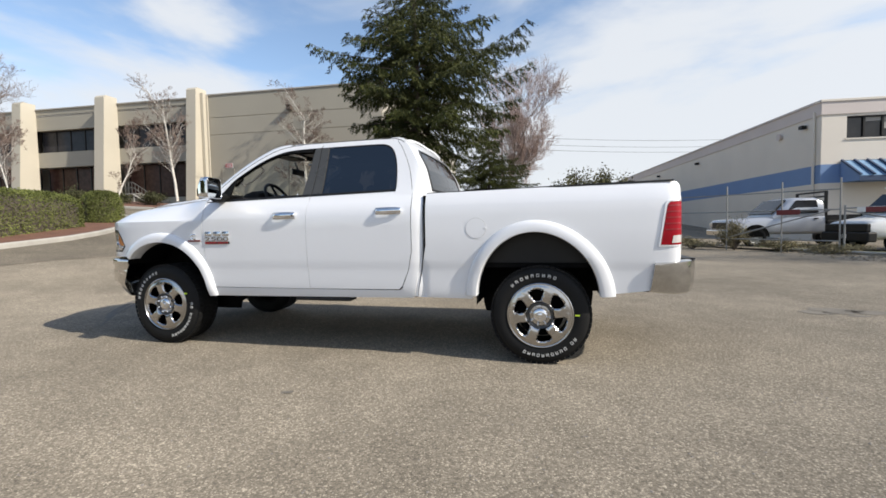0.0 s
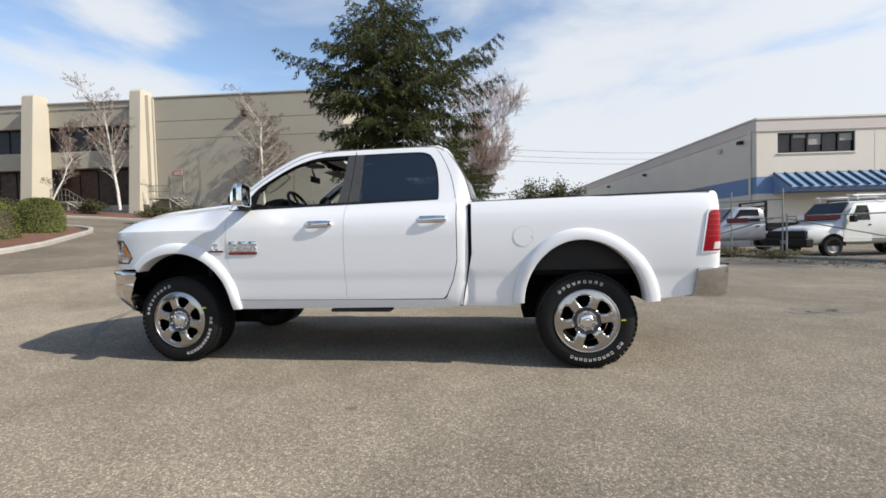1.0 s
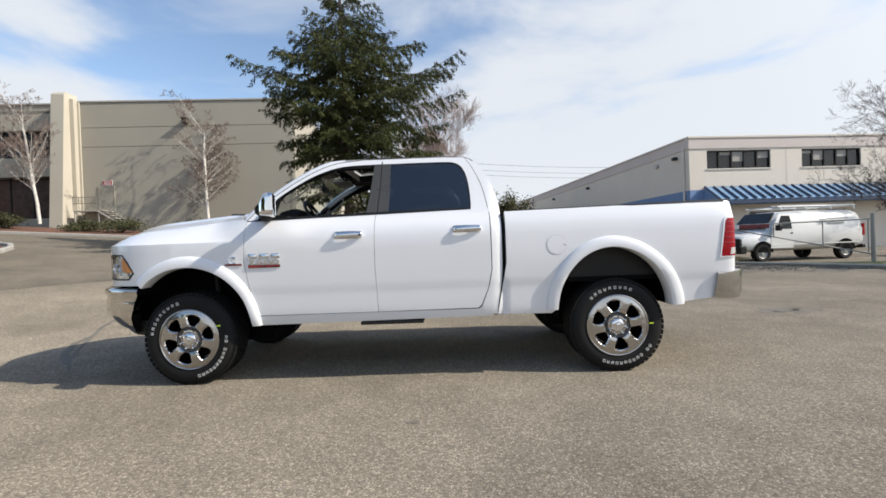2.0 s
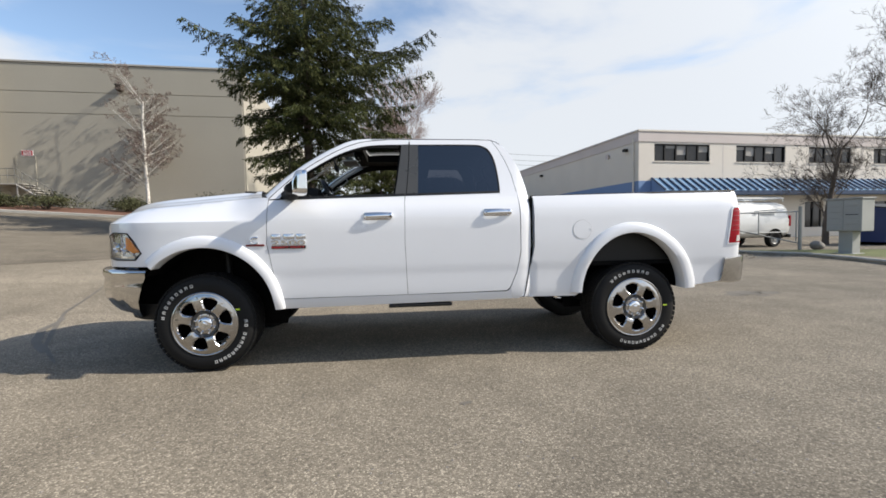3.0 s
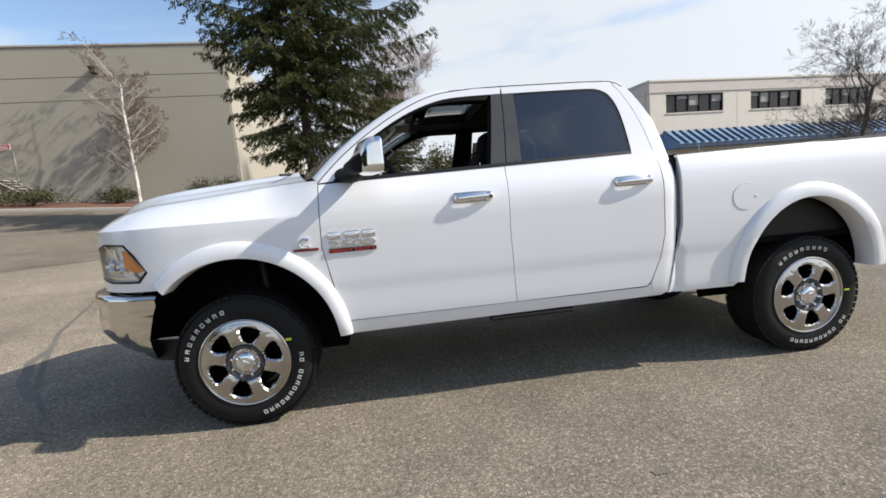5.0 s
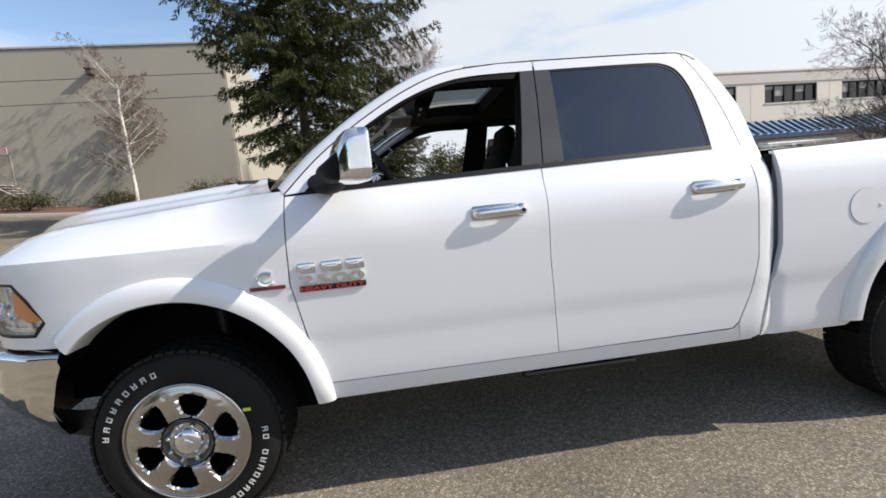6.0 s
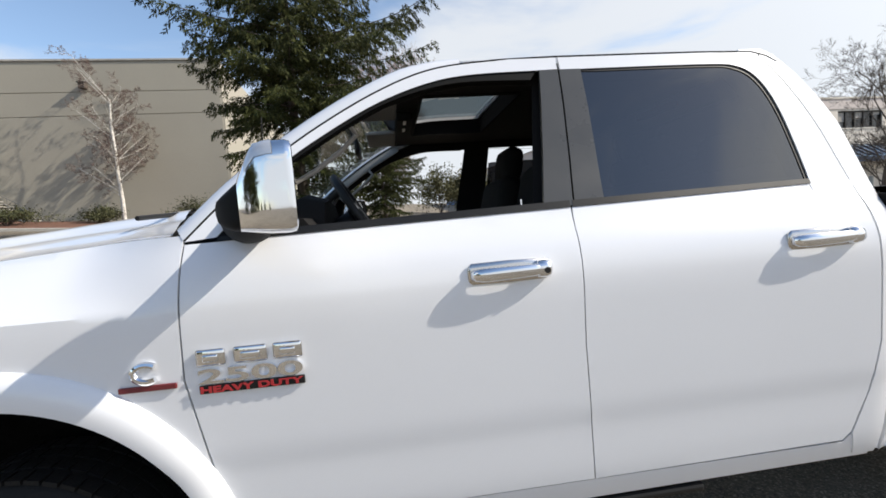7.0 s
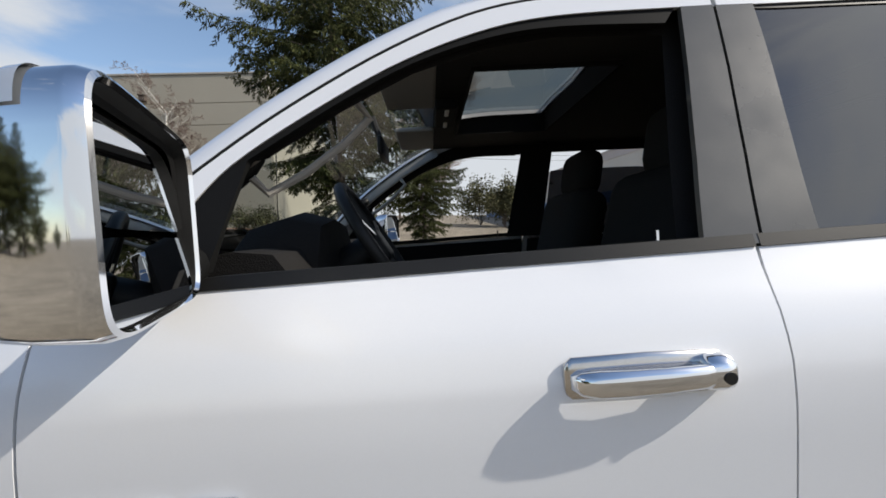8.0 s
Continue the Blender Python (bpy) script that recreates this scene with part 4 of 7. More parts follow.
def truck():
    T = thing("pickup_truck", "white crew-cab pickup truck with chrome trim parked on asphalt", "pickup truck")
    cols = (1.265, 1.28, 0.806, 0.834)
    for sgn in (-1, 1):
        # front fender, pierced for the headlamp
        top = [(x, hood_edge(x) - 0.001) for x in [-4.735 + (4.735 - 3.2505) * i / 30 for i in range(31)]]
        outline = top + [(-3.2505, 1.31), (-3.2575, 1.07), (-3.1735, 0.60), (-3.150, 0.525), (-3.20, 0.515)]
        outline += [p for p in arc(*ARCH_F[:2], ARCH_F[2] + 0.01, ARCH_F[3] + 0.01, 3, 132, 40)] + [(-4.20, 0.905), (-4.735, 0.905)]
        side_panel("front_fender", outline, PAINT, T, sgn, 0, 0.032, [LAMP], cols)
        # doors
        door = [(x, belt(x) - 0.002) for x in [-3.245 + 1.145 * i / 12 for i in range(13)]] + [(-2.1035, 1.40), (-2.1095, 1.05), (-2.0935, 0.606), (-3.168, 0.606), (-3.252, 1.07), (-3.245, 1.31)]
        d = side_panel("front_door", door, PAINT, T, sgn, 0, 0.036, (), cols, "white front door with chrome handle")
        frame_ = GAP_F + [(-2.05, 1.940)] + WIN_F[::-1]
        side_panel("window_frame", frame_, PAINT, d, sgn, 0.001, 0.022)
        seal = WIN_F + INNER_F
        side_panel("window_seal", seal, SEAL, d, sgn, -0.004, 0.02, thick=0.025)
        side_panel("mirror_sail", [(-3.155, 1.452), (-3.06, 1.56), (-2.985, 1.648), (-2.955, 1.655), (-3.005, 1.475), (-3.01, 1.455)], SEAL, d, sgn, 0.0, 0.03)
        side_panel("pillar_cover", [(-2.115, 1.938), (-2.050, 1.938), (-2.057, 1.80), (-2.072, 1.62), (-2.090, 1.468), (-2.186, 1.466), (-2.158, 1.62), (-2.132, 1.80)], GLOSSBLACK, d, sgn, 0.003, 0.03, label="satin dark-grey pillar cover")
        side_panel("belt_moulding", [(-3.16, belt(-3.16) - 0.001), (-2.10, belt(-2.1) - 0.001), (-2.10, belt(-2.1) + 0.020), (-2.97, belt(-2.97) + 0.020), (-3.15, belt(-3.15) + 0.012)], BLACK, d, sgn, 0.004, 0.03, label="black belt moulding")
        rear = [(x, belt(x) - 0.002) for x in [-2.094 + 1.0 * i / 10 for i in range(11)]] + [(-1.092, 1.40), (-1.090, 0.95), (-1.125, 0.78), (-1.185, 0.640), (-1.215, 0.612), (-2.090, 0.606), (-2.106, 1.05), (-2.100, 1.40)]
        r = side_panel("rear_door", rear, PAINT, T, sgn, 0, 0.036, (), cols, "white rear door with chrome handle")
        rframe = GAP_R + [(-1.250, 1.452)] + WIN_R[::-1] + [(-2.04, 1.938)]
        side_panel("window_frame", rframe, PAINT, r, sgn, 0.001, 0.022)
        side_panel("pillar_cover", [(-2.044, 1.938), (-1.968, 1.938), (-1.969, 1.80), (-1.974, 1.66), (-1.985, 1.470), (-2.084, 1.468), (-2.066, 1.62), (-2.051, 1.80)], GLOSSBLACK, r, sgn, 0.003, 0.03, label="satin dark-grey pillar cover")
        side_panel("belt_moulding", [(-2.092, belt(-2.09) - 0.001), (-1.250, belt(-1.25) - 0.001), (-1.250, belt(-1.25) + 0.016), (-2.092, belt(-2.09) + 0.020)], BLACK, r, sgn, 0.004, 0.03)
        if sgn < 0:
            side_panel("window_pane", [(-1.990, 1.462), (-1.966, 1.940)] + WIN_R[1:] + [(-1.252, 1.46)], TINTED, r, sgn, -0.006, 0.05, label="dark tinted rear window", thick=0)
        else:
            side_panel("window_pane", [(-1.975, 1.462), (-1.950, 1.815)] + [(x - 0.02, z - 0.12) for x, z in WIN_R[1:]] + [(-1.272, 1.44)], TINTED, r, sgn, -0.006, 0.05, label="dark tinted rear window, lowered a little", thick=0)
        side_panel("window_seal", [(-1.966, 1.945)] + [(x + 0.004, z + 0.004) for x, z in WIN_R[1:]] + [(x - 0.012, z - 0.010) for x, z in WIN_R[::-1][:-1]] + [(-1.966, 1.930)], BLACK, r, sgn, -0.003, 0.03, thick=0.02)
        for x0, x1, z, up in ((-2.447, -2.206, 1.288, d), (-1.412, -1.168, 1.304, r)):
            y = half(x0, z)
            def section(x, yc, ry, zc, rz, n=18):
                return [(x, sgn * (y + yc + ry * math.sin(a)), zc + rz * abs(math.cos(a)) ** 0.8 * (1 if math.cos(a) > 0 else -1)) for a in [2 * math.pi * k / n for k in range(n)]]
            L = x1 - x0
            grip = [(0.000, 0.010, 0.008, 0.010), (0.012, 0.020, 0.013, 0.017), (0.035, 0.028, 0.013, 0.0200), (0.075, 0.033, 0.011, 0.0195), (0.130, 0.034, 0.010, 0.0185), (0.185, 0.031, 0.010, 0.0175), (L - 0.040, 0.026, 0.010, 0.0165), (L - 0.036, 0.016, 0.006, 0.010)]
            h = part("door_handle", loft([section(x0 + u, yc, ry, z - 0.002 + 0.02 * u, rz) for u, yc, ry, rz in grip]), CHROME, up, "chrome pull handle", True, 50)
            part("handle_end", loft([section(x1 - v, 0.012, ry, z + 0.002, rz) for v, ry, rz in ((0.046, 0.018, 0.020), (0.042, 0.024, 0.0255), (0.022, 0.025, 0.0275), (0.008, 0.022, 0.0255), (0.0, 0.012, 0.017))]), CHROME, h, "rounded chrome end with lock", True, 50)
            part("handle_base", loft([section(x0 - 0.008 + u * (L + 0.006), 0.0, ry, z, rz, 24) for u, ry, rz in ((0.0, 0.002, 0.012), (0.012, 0.007, 0.024), (0.05, 0.009, 0.032), (0.5, 0.009, 0.034), (0.95, 0.008, 0.031), (1.0, 0.002, 0.016))]), DULLCHROME, h, "", True, 50)
        bm = bmesh.new()
        bmesh.ops.create_cone(bm, cap_ends=True, segments=20, radius1=0.009, radius2=0.009, depth=0.008, matrix=pose(-2.226, sgn * (half(-2.2, 1.288) + 0.0345), 1.287, 90))
        part("keyhole", bm, BLACK, d)
        # rocker and cab corner
        side_panel("rocker_panel", [(-3.145, 0.515), (-3.16, 0.600), (-1.208, 0.603), (-1.165, 0.64), (-1.115, 0.60), (-1.090, 0.535)], PAINT, T, sgn, -0.003, 0.04, thick=0.06)
        corner = [(-1.345, 1.992)] + [(x + 0.006, z) for x, z in GAP_R[4:]] + [(-1.084, 1.40), (-1.083, 0.95), (-1.118, 0.78), (-1.178, 0.634), (-1.16, 0.55), (-1.075, 0.545), (-1.03, 0.78), (-0.992, 1.0), (-0.992, 1.44), (-1.010, 1.55), (-1.045, 1.69), (-1.10, 1.80), (-1.155, 1.89), (-1.215, 1.965), (-1.26, 1.992)]
        side_panel("cab_corner", corner, PAINT, T, sgn, 0, 0.025, thick=0.03)
        # bed side
        bed = [(-0.958, 1.446)] + [(-0.958 + 1.95 * i / 24, 1.446 + 0.031 * i / 24) for i in range(1, 25)] + [(1.025, 1.468), (1.050, 1.448), (1.064, 1.415), (1.070, 1.37), (1.072, 0.76), (0.93, 0.645), (0.60, 0.605)]
        bed += [(drawn(p), q) for p, q in arc(*ARCH_R[:2], ARCH_R[2] + 0.01, ARCH_R[3] + 0.01, 6, 178, 44)] + [(-0.57, 0.538), (-1.045, 0.545), (-0.998, 0.78), (-0.958, 1.0)]
        b = side_panel("bed_side", bed, PAINT, T, sgn, 0, 0.036, [TAILLAMP], (1.33, 0.806, 0.834), "white cargo-bed side", thick=0.03, cols=TAILCOLS)
        part("bed_rail_cap", loft([[(x, sgn * y, 1.446 + 0.034 * (x + 0.958) / 2.07 + dz) for y, dz in ((0.945, -0.008), (0.94, 0.008), (0.86, 0.008), (0.85, -0.03))] for x in (-0.955, 0.0, 1.0)], False), BLACK, b, "black rail cap")
        ring_ = arc(-0.519, 1.140, 0.0864, 0.0864, 0, 360, 40)[:-1]
        hole = arc(-0.519, 1.140, 0.0845, 0.0845, 0, 360, 40)[:-1]
        fd = side_panel("fuel_door", hole, PAINT, b, sgn, 0.003, 0.03, thick=0.004)
        side_panel("fuel_door_gap", ring_, METALBOX, fd, sgn, 0.0012, 0.02, [hole], thick=0.002)
        part("tab", boxed(-0.448, -0.430, sgn * (half(-0.44, 1.14)), sgn * (half(-0.44, 1.14) + 0.006), 1.132, 1.148, 0.002), PAINT, fd)
        # lamps
        tl = side_panel("tail_lamp", TAILLAMP, REDLENS, T, sgn, 0.006, 0.03, label="red tail lamp with clear reversing lens", thick=0.05, cols=TAILCOLS)
        side_panel("reversing_lens", [(0.985, 1.058), (1.058, 1.064), (1.058, 1.006), (0.975, 1.002)], CLEARLENS, tl, sgn, 0.009, 0.02, cols=TAILCOLS)
        for z in (1.10, 1.145, 1.19, 1.235, 1.28):
            side_panel("rib", [(0.925 + 0.10 * (z - 1.06), z), (1.056, z + 0.003), (1.056, z + 0.012), (0.926 + 0.10 * (z - 1.06), z + 0.009)], RIBRED, tl, sgn, 0.0085, 0.02, cols=TAILCOLS)
        big = [(x - 0.016 if x < 1 else x, z + (0.012 if z > 1.2 else -0.012)) for x, z in TAILLAMP]
        side_panel("lamp_surround", big, PAINT, tl, sgn, 0.008, 0.03, [[(p[0] - (0.005 if p[0] < 1 else 0.004), p[1] + (0.004 if p[1] > 1.2 else -0.004)) for p in TAILLAMP]], thick=0.01)
        hl = side_panel("headlamp", LAMP, HEADCHROME, T, sgn, -0.045, 0.03, label="clear headlamp with amber side marker", thick=-0.045)
        side_panel("lamp_cover", LAMP, LENS, hl, sgn, 0.0, 0.03, thick=0).visible_shadow = False
        side_panel("side_marker", [(-4.392, 1.150), (-4.362, 1.140), (-4.300, 1.060), (-4.270, 1.025), (-4.330, 1.018), (-4.395, 1.055)], AMBER, hl, sgn, -0.012, 0.02)
        rim_ = [(x + (0.006 if x > -4.45 else 0), z + (0.006 if z > 1.1 else -0.006)) for x, z in LAMP]
        side_panel("lamp_trim", rim_, BLACK, hl, sgn, 0.002, 0.02, [[(x - (0.004 if x > -4.45 else 0), z - (0.004 if z > 1.1 else -0.004)) for x, z in LAMP]], thick=0.02)
        for cx, cz, rr in ((-4.425, 1.06, 0.040), (-4.525, 1.06, 0.043)):
            bm = bmesh.new()
            lathe(bm, [(rr, -0.012), (rr * 0.92, -0.014), (rr * 0.80, 0.0), (rr * 0.62, 0.014), (rr * 0.60, 0.0), (rr * 0.45, -0.008), (0.0, -0.014)], 28)
            bmesh.ops.transform(bm, matrix=Matrix.Translation((cx, sgn * (half(cx, cz) - 0.040), cz)) @ Matrix.Rotation(radians(180 if sgn > 0 else 0), 4, "Z") @ Matrix.Rotation(radians(-30 if sgn < 0 else 30), 4, "Z"), verts=bm.verts)
            part("reflector", bm, CHROME, hl, "", True)
        for x0 in (-4.475, -4.375):
            side_panel("lamp_rib", [(x0, 1.172), (x0 + 0.010, 1.172), (x0 + 0.028, 0.972), (x0 + 0.018, 0.972)], CHROME, hl, sgn, -0.030, 0.03, thick=0.012)
        side_panel("lamp_rib", [(-4.62, 0.995), (-4.33, 0.990), (-4.33, 0.974), (-4.62, 0.980)], CHROME, hl, sgn, -0.026, 0.03, thick=0.012)
        # flares, wheels, mirrors
        flare(T, ARCH_F, 1.5, 136, sgn)
        flare(T, ARCH_R, 3, 178, sgn)
        for x in (-3.79, 0.0):
            wheel(T, pose(x, sgn * 0.942, 0.412, 0, -46 if x < -1 else -9, 0 if sgn < 0 else 180))
        mirror(T, sgn)
        # badge blocks and stripes on the door and the fender
        yb = lambda x, z: sgn * (half(x, z) + 0.001)
        if sgn < 0:
            for k, (x0, x1) in enumerate(((-3.216, -3.140), (-3.118, -3.030), (-3.014, -2.936))):
                bm = boxed(x0, x1, yb(x0, 1.13), yb(x0, 1.13) - 0.008, 1.106, 1.152, 0.006)
                box(bm, x0 + 0.018, x1 - 0.018, yb(x0, 1.13) - 0.006, yb(x0, 1.13) - 0.0125, 1.118, 1.138, 0.004)
                part("badge", bm, CHROME, d, "plain chrome badge block", True, 50)
            writing("2500", -3.214, -2.938, 1.058, 1.099, yb(-3.1, 1.07) - 0.004, CHROME, d, "raised chrome numerals", 0.007, 0.02)
            bar = part("badge_bar", boxed(-3.216, -2.936, yb(-3.1, 1.04), yb(-3.1, 1.04) - 0.008, 1.029, 1.053, 0.003), BLACK, d, "black badge bar with red lettering")
            writing("HEAVY DUTY", -3.212, -2.940, 1.0315, 1.0505, yb(-3.1, 1.04) - 0.0085, BADGERED, bar, "red raised lettering")
            part("badge_bar", boxed(-3.420, -3.272, yb(-3.34, 1.06), yb(-3.34, 1.06) - 0.008, 1.054, 1.070, 0.003), DARKRED, T, "dark red badge bar")
            pts = [(-3.345 + 0.034 * math.cos(radians(a)), yb(-3.35, 1.1) - 0.005, 1.103 + 0.024 * math.sin(radians(a))) for a in range(50, 311, 20)]
            part("badge", tubed(pts, 0.009, 8), CHROME, T, "small chrome crescent badge", True)
        # step bar, frame rail
        part("side_step", boxed(-2.26, -1.70, sgn * 0.82, sgn * 0.965, 0.488, 0.516, 0.01), BLACK, T, "short black side step")
        part("frame_rail", boxed(-4.3, 1.05, sgn * 0.40, sgn * 0.48, 0.55, 0.70, 0.01), UNDER, T)
    # hood with its raised middle
    def hood_pt(x, v):
        a = abs(v)
        s = min(1.0, max(0.0, (a - 0.36) / 0.64))
        drop = (0.103 + 0.018 * min(1.0, max(0.0, (-4.3 - x) / 0.3))) * s * s * (3 - 2 * s) + 0.015 * a
        bead = -0.012 * math.exp(-((a - 0.60) / 0.07) ** 2) * min(1, max(0, (x + 4.5) / 0.4))
        return (x, v * (half(x, hood_edge(x) - 0.001) - 0.004), CREST(x) - drop + bead)
    rings = []
    for i in range(37):
        t = i / 36
        row = []
        for j in range(41):
            v = -1 + j / 20
            xe = -3.295 - 0.20 * (1 - v * v)
            row.append(hood_pt(-4.738 + (xe + 4.738) * t, v))
        rings.append(row)
    part("hood", orient(loft(rings, False), (0, 0, 1)), PAINT, T, "white hood with raised centre", True, 50)
    # cowl, windscreen, pillars, roof, back wall
    bm = loft([[(-3.36 - 0.2 * (1 - v * v) - dx, v * 0.80, 1.440 + 0.095 * (1 - v * v) + dz) for v in [-1 + j / 10 for j in range(21)]] for dx, dz in ((0.16, -0.02), (-0.02, -0.035))], False)
    part("cowl", orient(bm, (0, 0, 1)), BLACK, T, "black wiper cowl")
    for y0, y1 in ((-0.62, -0.02), (0.12, 0.66)):
        part("wiper", tubed([(-3.53, y0, 1.535), (-3.49, (y0 + y1) / 2, 1.555), (-3.46, y1, 1.565)], 0.009, 6), BLACK, T)
    rows = []
    m = 18
    for i in range(m + 1):
        f = i / m * (len(PILLAR) - 1)
        k = min(int(f), len(PILLAR) - 2)
        p = Vector(PILLAR[k]).lerp(Vector(PILLAR[k + 1]), f - k)
        bow = 0.24 + (0.14 - 0.24) * i / m
        rows.append([(p.x - bow * (1 - v * v), v * abs(p.y), p.z + 0.012 * (1 - v * v) * i / m) for v in [-1 + j / 12 for j in range(25)]])
    ws = part("windscreen", orient(loft(rows, False), (-1, 0, 0.5)), CLEAR, T, "clear windscreen", True)
    ws.visible_shadow = False
    for sgn in (-1, 1):
        strip = []
        G = [Vector(g) for g in GAP_F if g[0] < -2.36]
        for g, e in zip(G, RIM):
            w = half(g.x, g.y)
            gx = (g.x - 0.004, sgn * w, g.y + 0.005)
            e = Vector((e[0], sgn * abs(e[1]), e[2]))
            gv = Vector(gx)
            strip.append([gv + Vector((0, -sgn * 0.02, 0)), gv, gv.lerp(e, 0.35) + Vector((0, sgn * 0.006, 0.005)), gv.lerp(e, 0.75) + Vector((0, sgn * 0.005, 0.005)), e, e + Vector((0.01, -sgn * 0.02, -0.01))])
        part("pillar", orient(loft(strip, False), (0, sgn, 0.5)), PAINT, T, "white windscreen pillar", True, 60)
        part("ditch_moulding", tubed([(x, sgn * (half(x, z) - 0.004), z + 0.003) for x, z in GAP_F[20:] + GAP_R[:5] + [(-1.30, 1.978), (-1.245, 1.960), (-1.21, 1.935)]], 0.0045, 6), BLACK, T)
        part("pillar_gap", tubed([(x - 0.002, sgn * (half(x, z) - 0.004), z + 0.002) for x, z in GAP_F[:22]], 0.004, 6), BLACK, T)

    def roof_z(x, y):
        a = min(1.0, abs(y) / 0.742)
        z = 1.984 + 0.078 * (1 - a**3.2)
        if x > -1.50:
            z -= 0.045 * ((x + 1.50) / 0.28) ** 2 * (1 - 0.4 * a)
        if x < -2.30:
            z -= (0.022 + 0.034 * (1 - a * a)) * ((x + 2.30) / 0.36) ** 2
        return z
    # roof outline follows the door gap; the sunroof is cut through it
    ro = [(-2.36, -0.742), (-1.36, -0.742), (-1.24, -0.735), (-1.22, -0.60), (-1.205, 0.0), (-1.22, 0.60), (-1.24, 0.735), (-1.36, 0.742), (-2.36, 0.742), (-2.44, 0.730), (-2.52, 0.712), (-2.56, 0.672), (-2.63, 0.4), (-2.672, 0.0), (-2.63, -0.4), (-2.56, -0.672), (-2.52, -0.712), (-2.44, -0.730)]
    hatch = [(-2.47, -0.38), (-2.10, -0.38), (-2.08, 0.0), (-2.10, 0.38), (-2.47, 0.38), (-2.50, 0.0)]
    bm = sheet(ro, lambda x, y: (x, y, roof_z(x, y)), 0.05, [hatch], (), 0.02, (0, 0, -1))
    part("roof", orient(bm, (0, 0, 1)), PAINT, T, "white roof with sunroof", True, 45)
    bm = sheet(hatch, lambda x, y: (x, y, roof_z(x, y) - 0.004), 0.08, (), (), 0)
    part("sunroof", orient(bm, (0, 0, 1)), SUNGLASS, T, "tinted sunroof glass").visible_shadow = False
    XB = soft_table([(0.55, -1.05), (1.0, -0.992), (1.45, -0.992), (1.69, -1.045), (1.80, -1.10), (1.89, -1.155), (1.965, -1.215), (1.99, -1.24)])

    def back_pt(y, z):
        w = half(XB(z), z) - 0.004
        return (XB(z) + 0.035 * (1 - min(1.0, (y / w) ** 2)), y, z)
    bo = [(s * (half(XB(z), z) - 0.004), z) for s, zs in ((-1, (0.55, 0.8, 1.0, 1.25, 1.4, 1.5, 1.6, 1.7, 1.8, 1.9, 1.985)), (1, (1.985, 1.9, 1.8, 1.7, 1.6, 1.5, 1.4, 1.25, 1.0, 0.8, 0.55))) for z in zs]
    bw = [(-0.66, 1.50), (-0.66, 1.56), (-0.60, 1.84), (-0.54, 1.885), (0.54, 1.885), (0.60, 1.84), (0.66, 1.56), (0.66, 1.50)]
    bm = sheet(bo, lambda y, z: back_pt(y, z), 0.06, [bw], (), 0.02, (-1, 0, 0))
    bk = part("cab_back", orient(bm, (1, 0, 0)), PAINT, T, "", True, 40)
    bm = sheet(bw, lambda y, z: back_pt(y, z), 0.1, (), (), 0)
    part("window_pane", orient(bm, (1, 0, 0)), TINTED, bk, "dark tinted rear window")
    bm = sheet([(y * 1.03, 1.69 + (z - 1.69) * 1.06) for y, z in bw], lambda y, z: tuple(Vector(back_pt(y, z)) + Vector((0.004, 0, 0))), 0.05, [[(y * 0.97, 1.69 + (z - 1.69) * 0.95) for y, z in bw]], (), 0.01, (-1, 0, 0))
    part("window_seal", orient(bm, (1, 0, 0)), BLACK, bk)
    part("brake_lamp", boxed(-1.215, -1.175, -0.16, 0.16, 1.925, 1.960, 0.008), REDLENS, T, "red high brake lamp")
    # added black boxes stand in for the shade between cab and bed
    for sgn in (-1, 1):
        part("gap_shade", boxed(-0.990, -0.962, sgn * 0.86, sgn * 0.945, 0.58, 1.43), SEAL, T, "black filler for the shade in the gap between cab and bed")
    # bed: front wall, floor, inner sides, tailgate
    part("bed_front", boxed(-0.955, -0.915, -0.93, 0.93, 0.60, 1.43), PAINT, T)
    part("bed_floor", boxed(-0.915, 1.03, -0.88, 0.88, 0.80, 0.84), UNDER, T)
    for sgn in (-1, 1):
        part("bed_wall", boxed(-0.915, 1.03, sgn * 0.84, sgn * 0.865, 0.84, 1.44), BLACK, T)
    tg = part("tailgate", boxed(1.030, 1.084, -0.815, 0.815, 0.74, 1.440, 0.015), PAINT, T, "white tailgate")
    part("tailgate_latch", boxed(1.082, 1.094, -0.11, 0.11, 1.32, 1.39, 0.006), BLACK, tg)
    # bumpers of bright metal, wrapped round the corners
    def bumper(name, plan, prof, label, cut):
        rings = []
        full = [Vector((x, -y)) for x, y in plan[::-1]] + [Vector((x, y)) for x, y in plan if y > 0.001]
        fine = dense([tuple(p) for p in full], 0.05, False)
        n = len(fine)
        for i, p in enumerate(fine):
            d = (fine[min(i + 1, n - 1)] - fine[max(i - 1, 0)]).normalized()
            nrm = Vector((d.y, -d.x))
            if nrm.dot(p - Vector((-1.8, 0))) < 0:
                nrm = -nrm
            e = min(1.0, min(i, n - 1 - i) / cut)
            ring = []
            for o, z0, z1 in prof:
                z = z0 + (z1 - z0) * e
                # the rear bumper's ends are cut on a slant
                slant = 0.16 * (z - 0.75) * max(0.0, min(1.0, (1.02 - p.x) / 0.2)) if p.x > 0 else -0.30 * (0.88 - z) * max(0.0, min(1.0, (p.x + 4.46) / 0.2))
                ring.append((p.x + nrm.x * o + slant, p.y + nrm.y * o, z))
            rings.append(ring)
        return part(name, loft(rings, False), CHROME_BODY, T, label, True, 50)
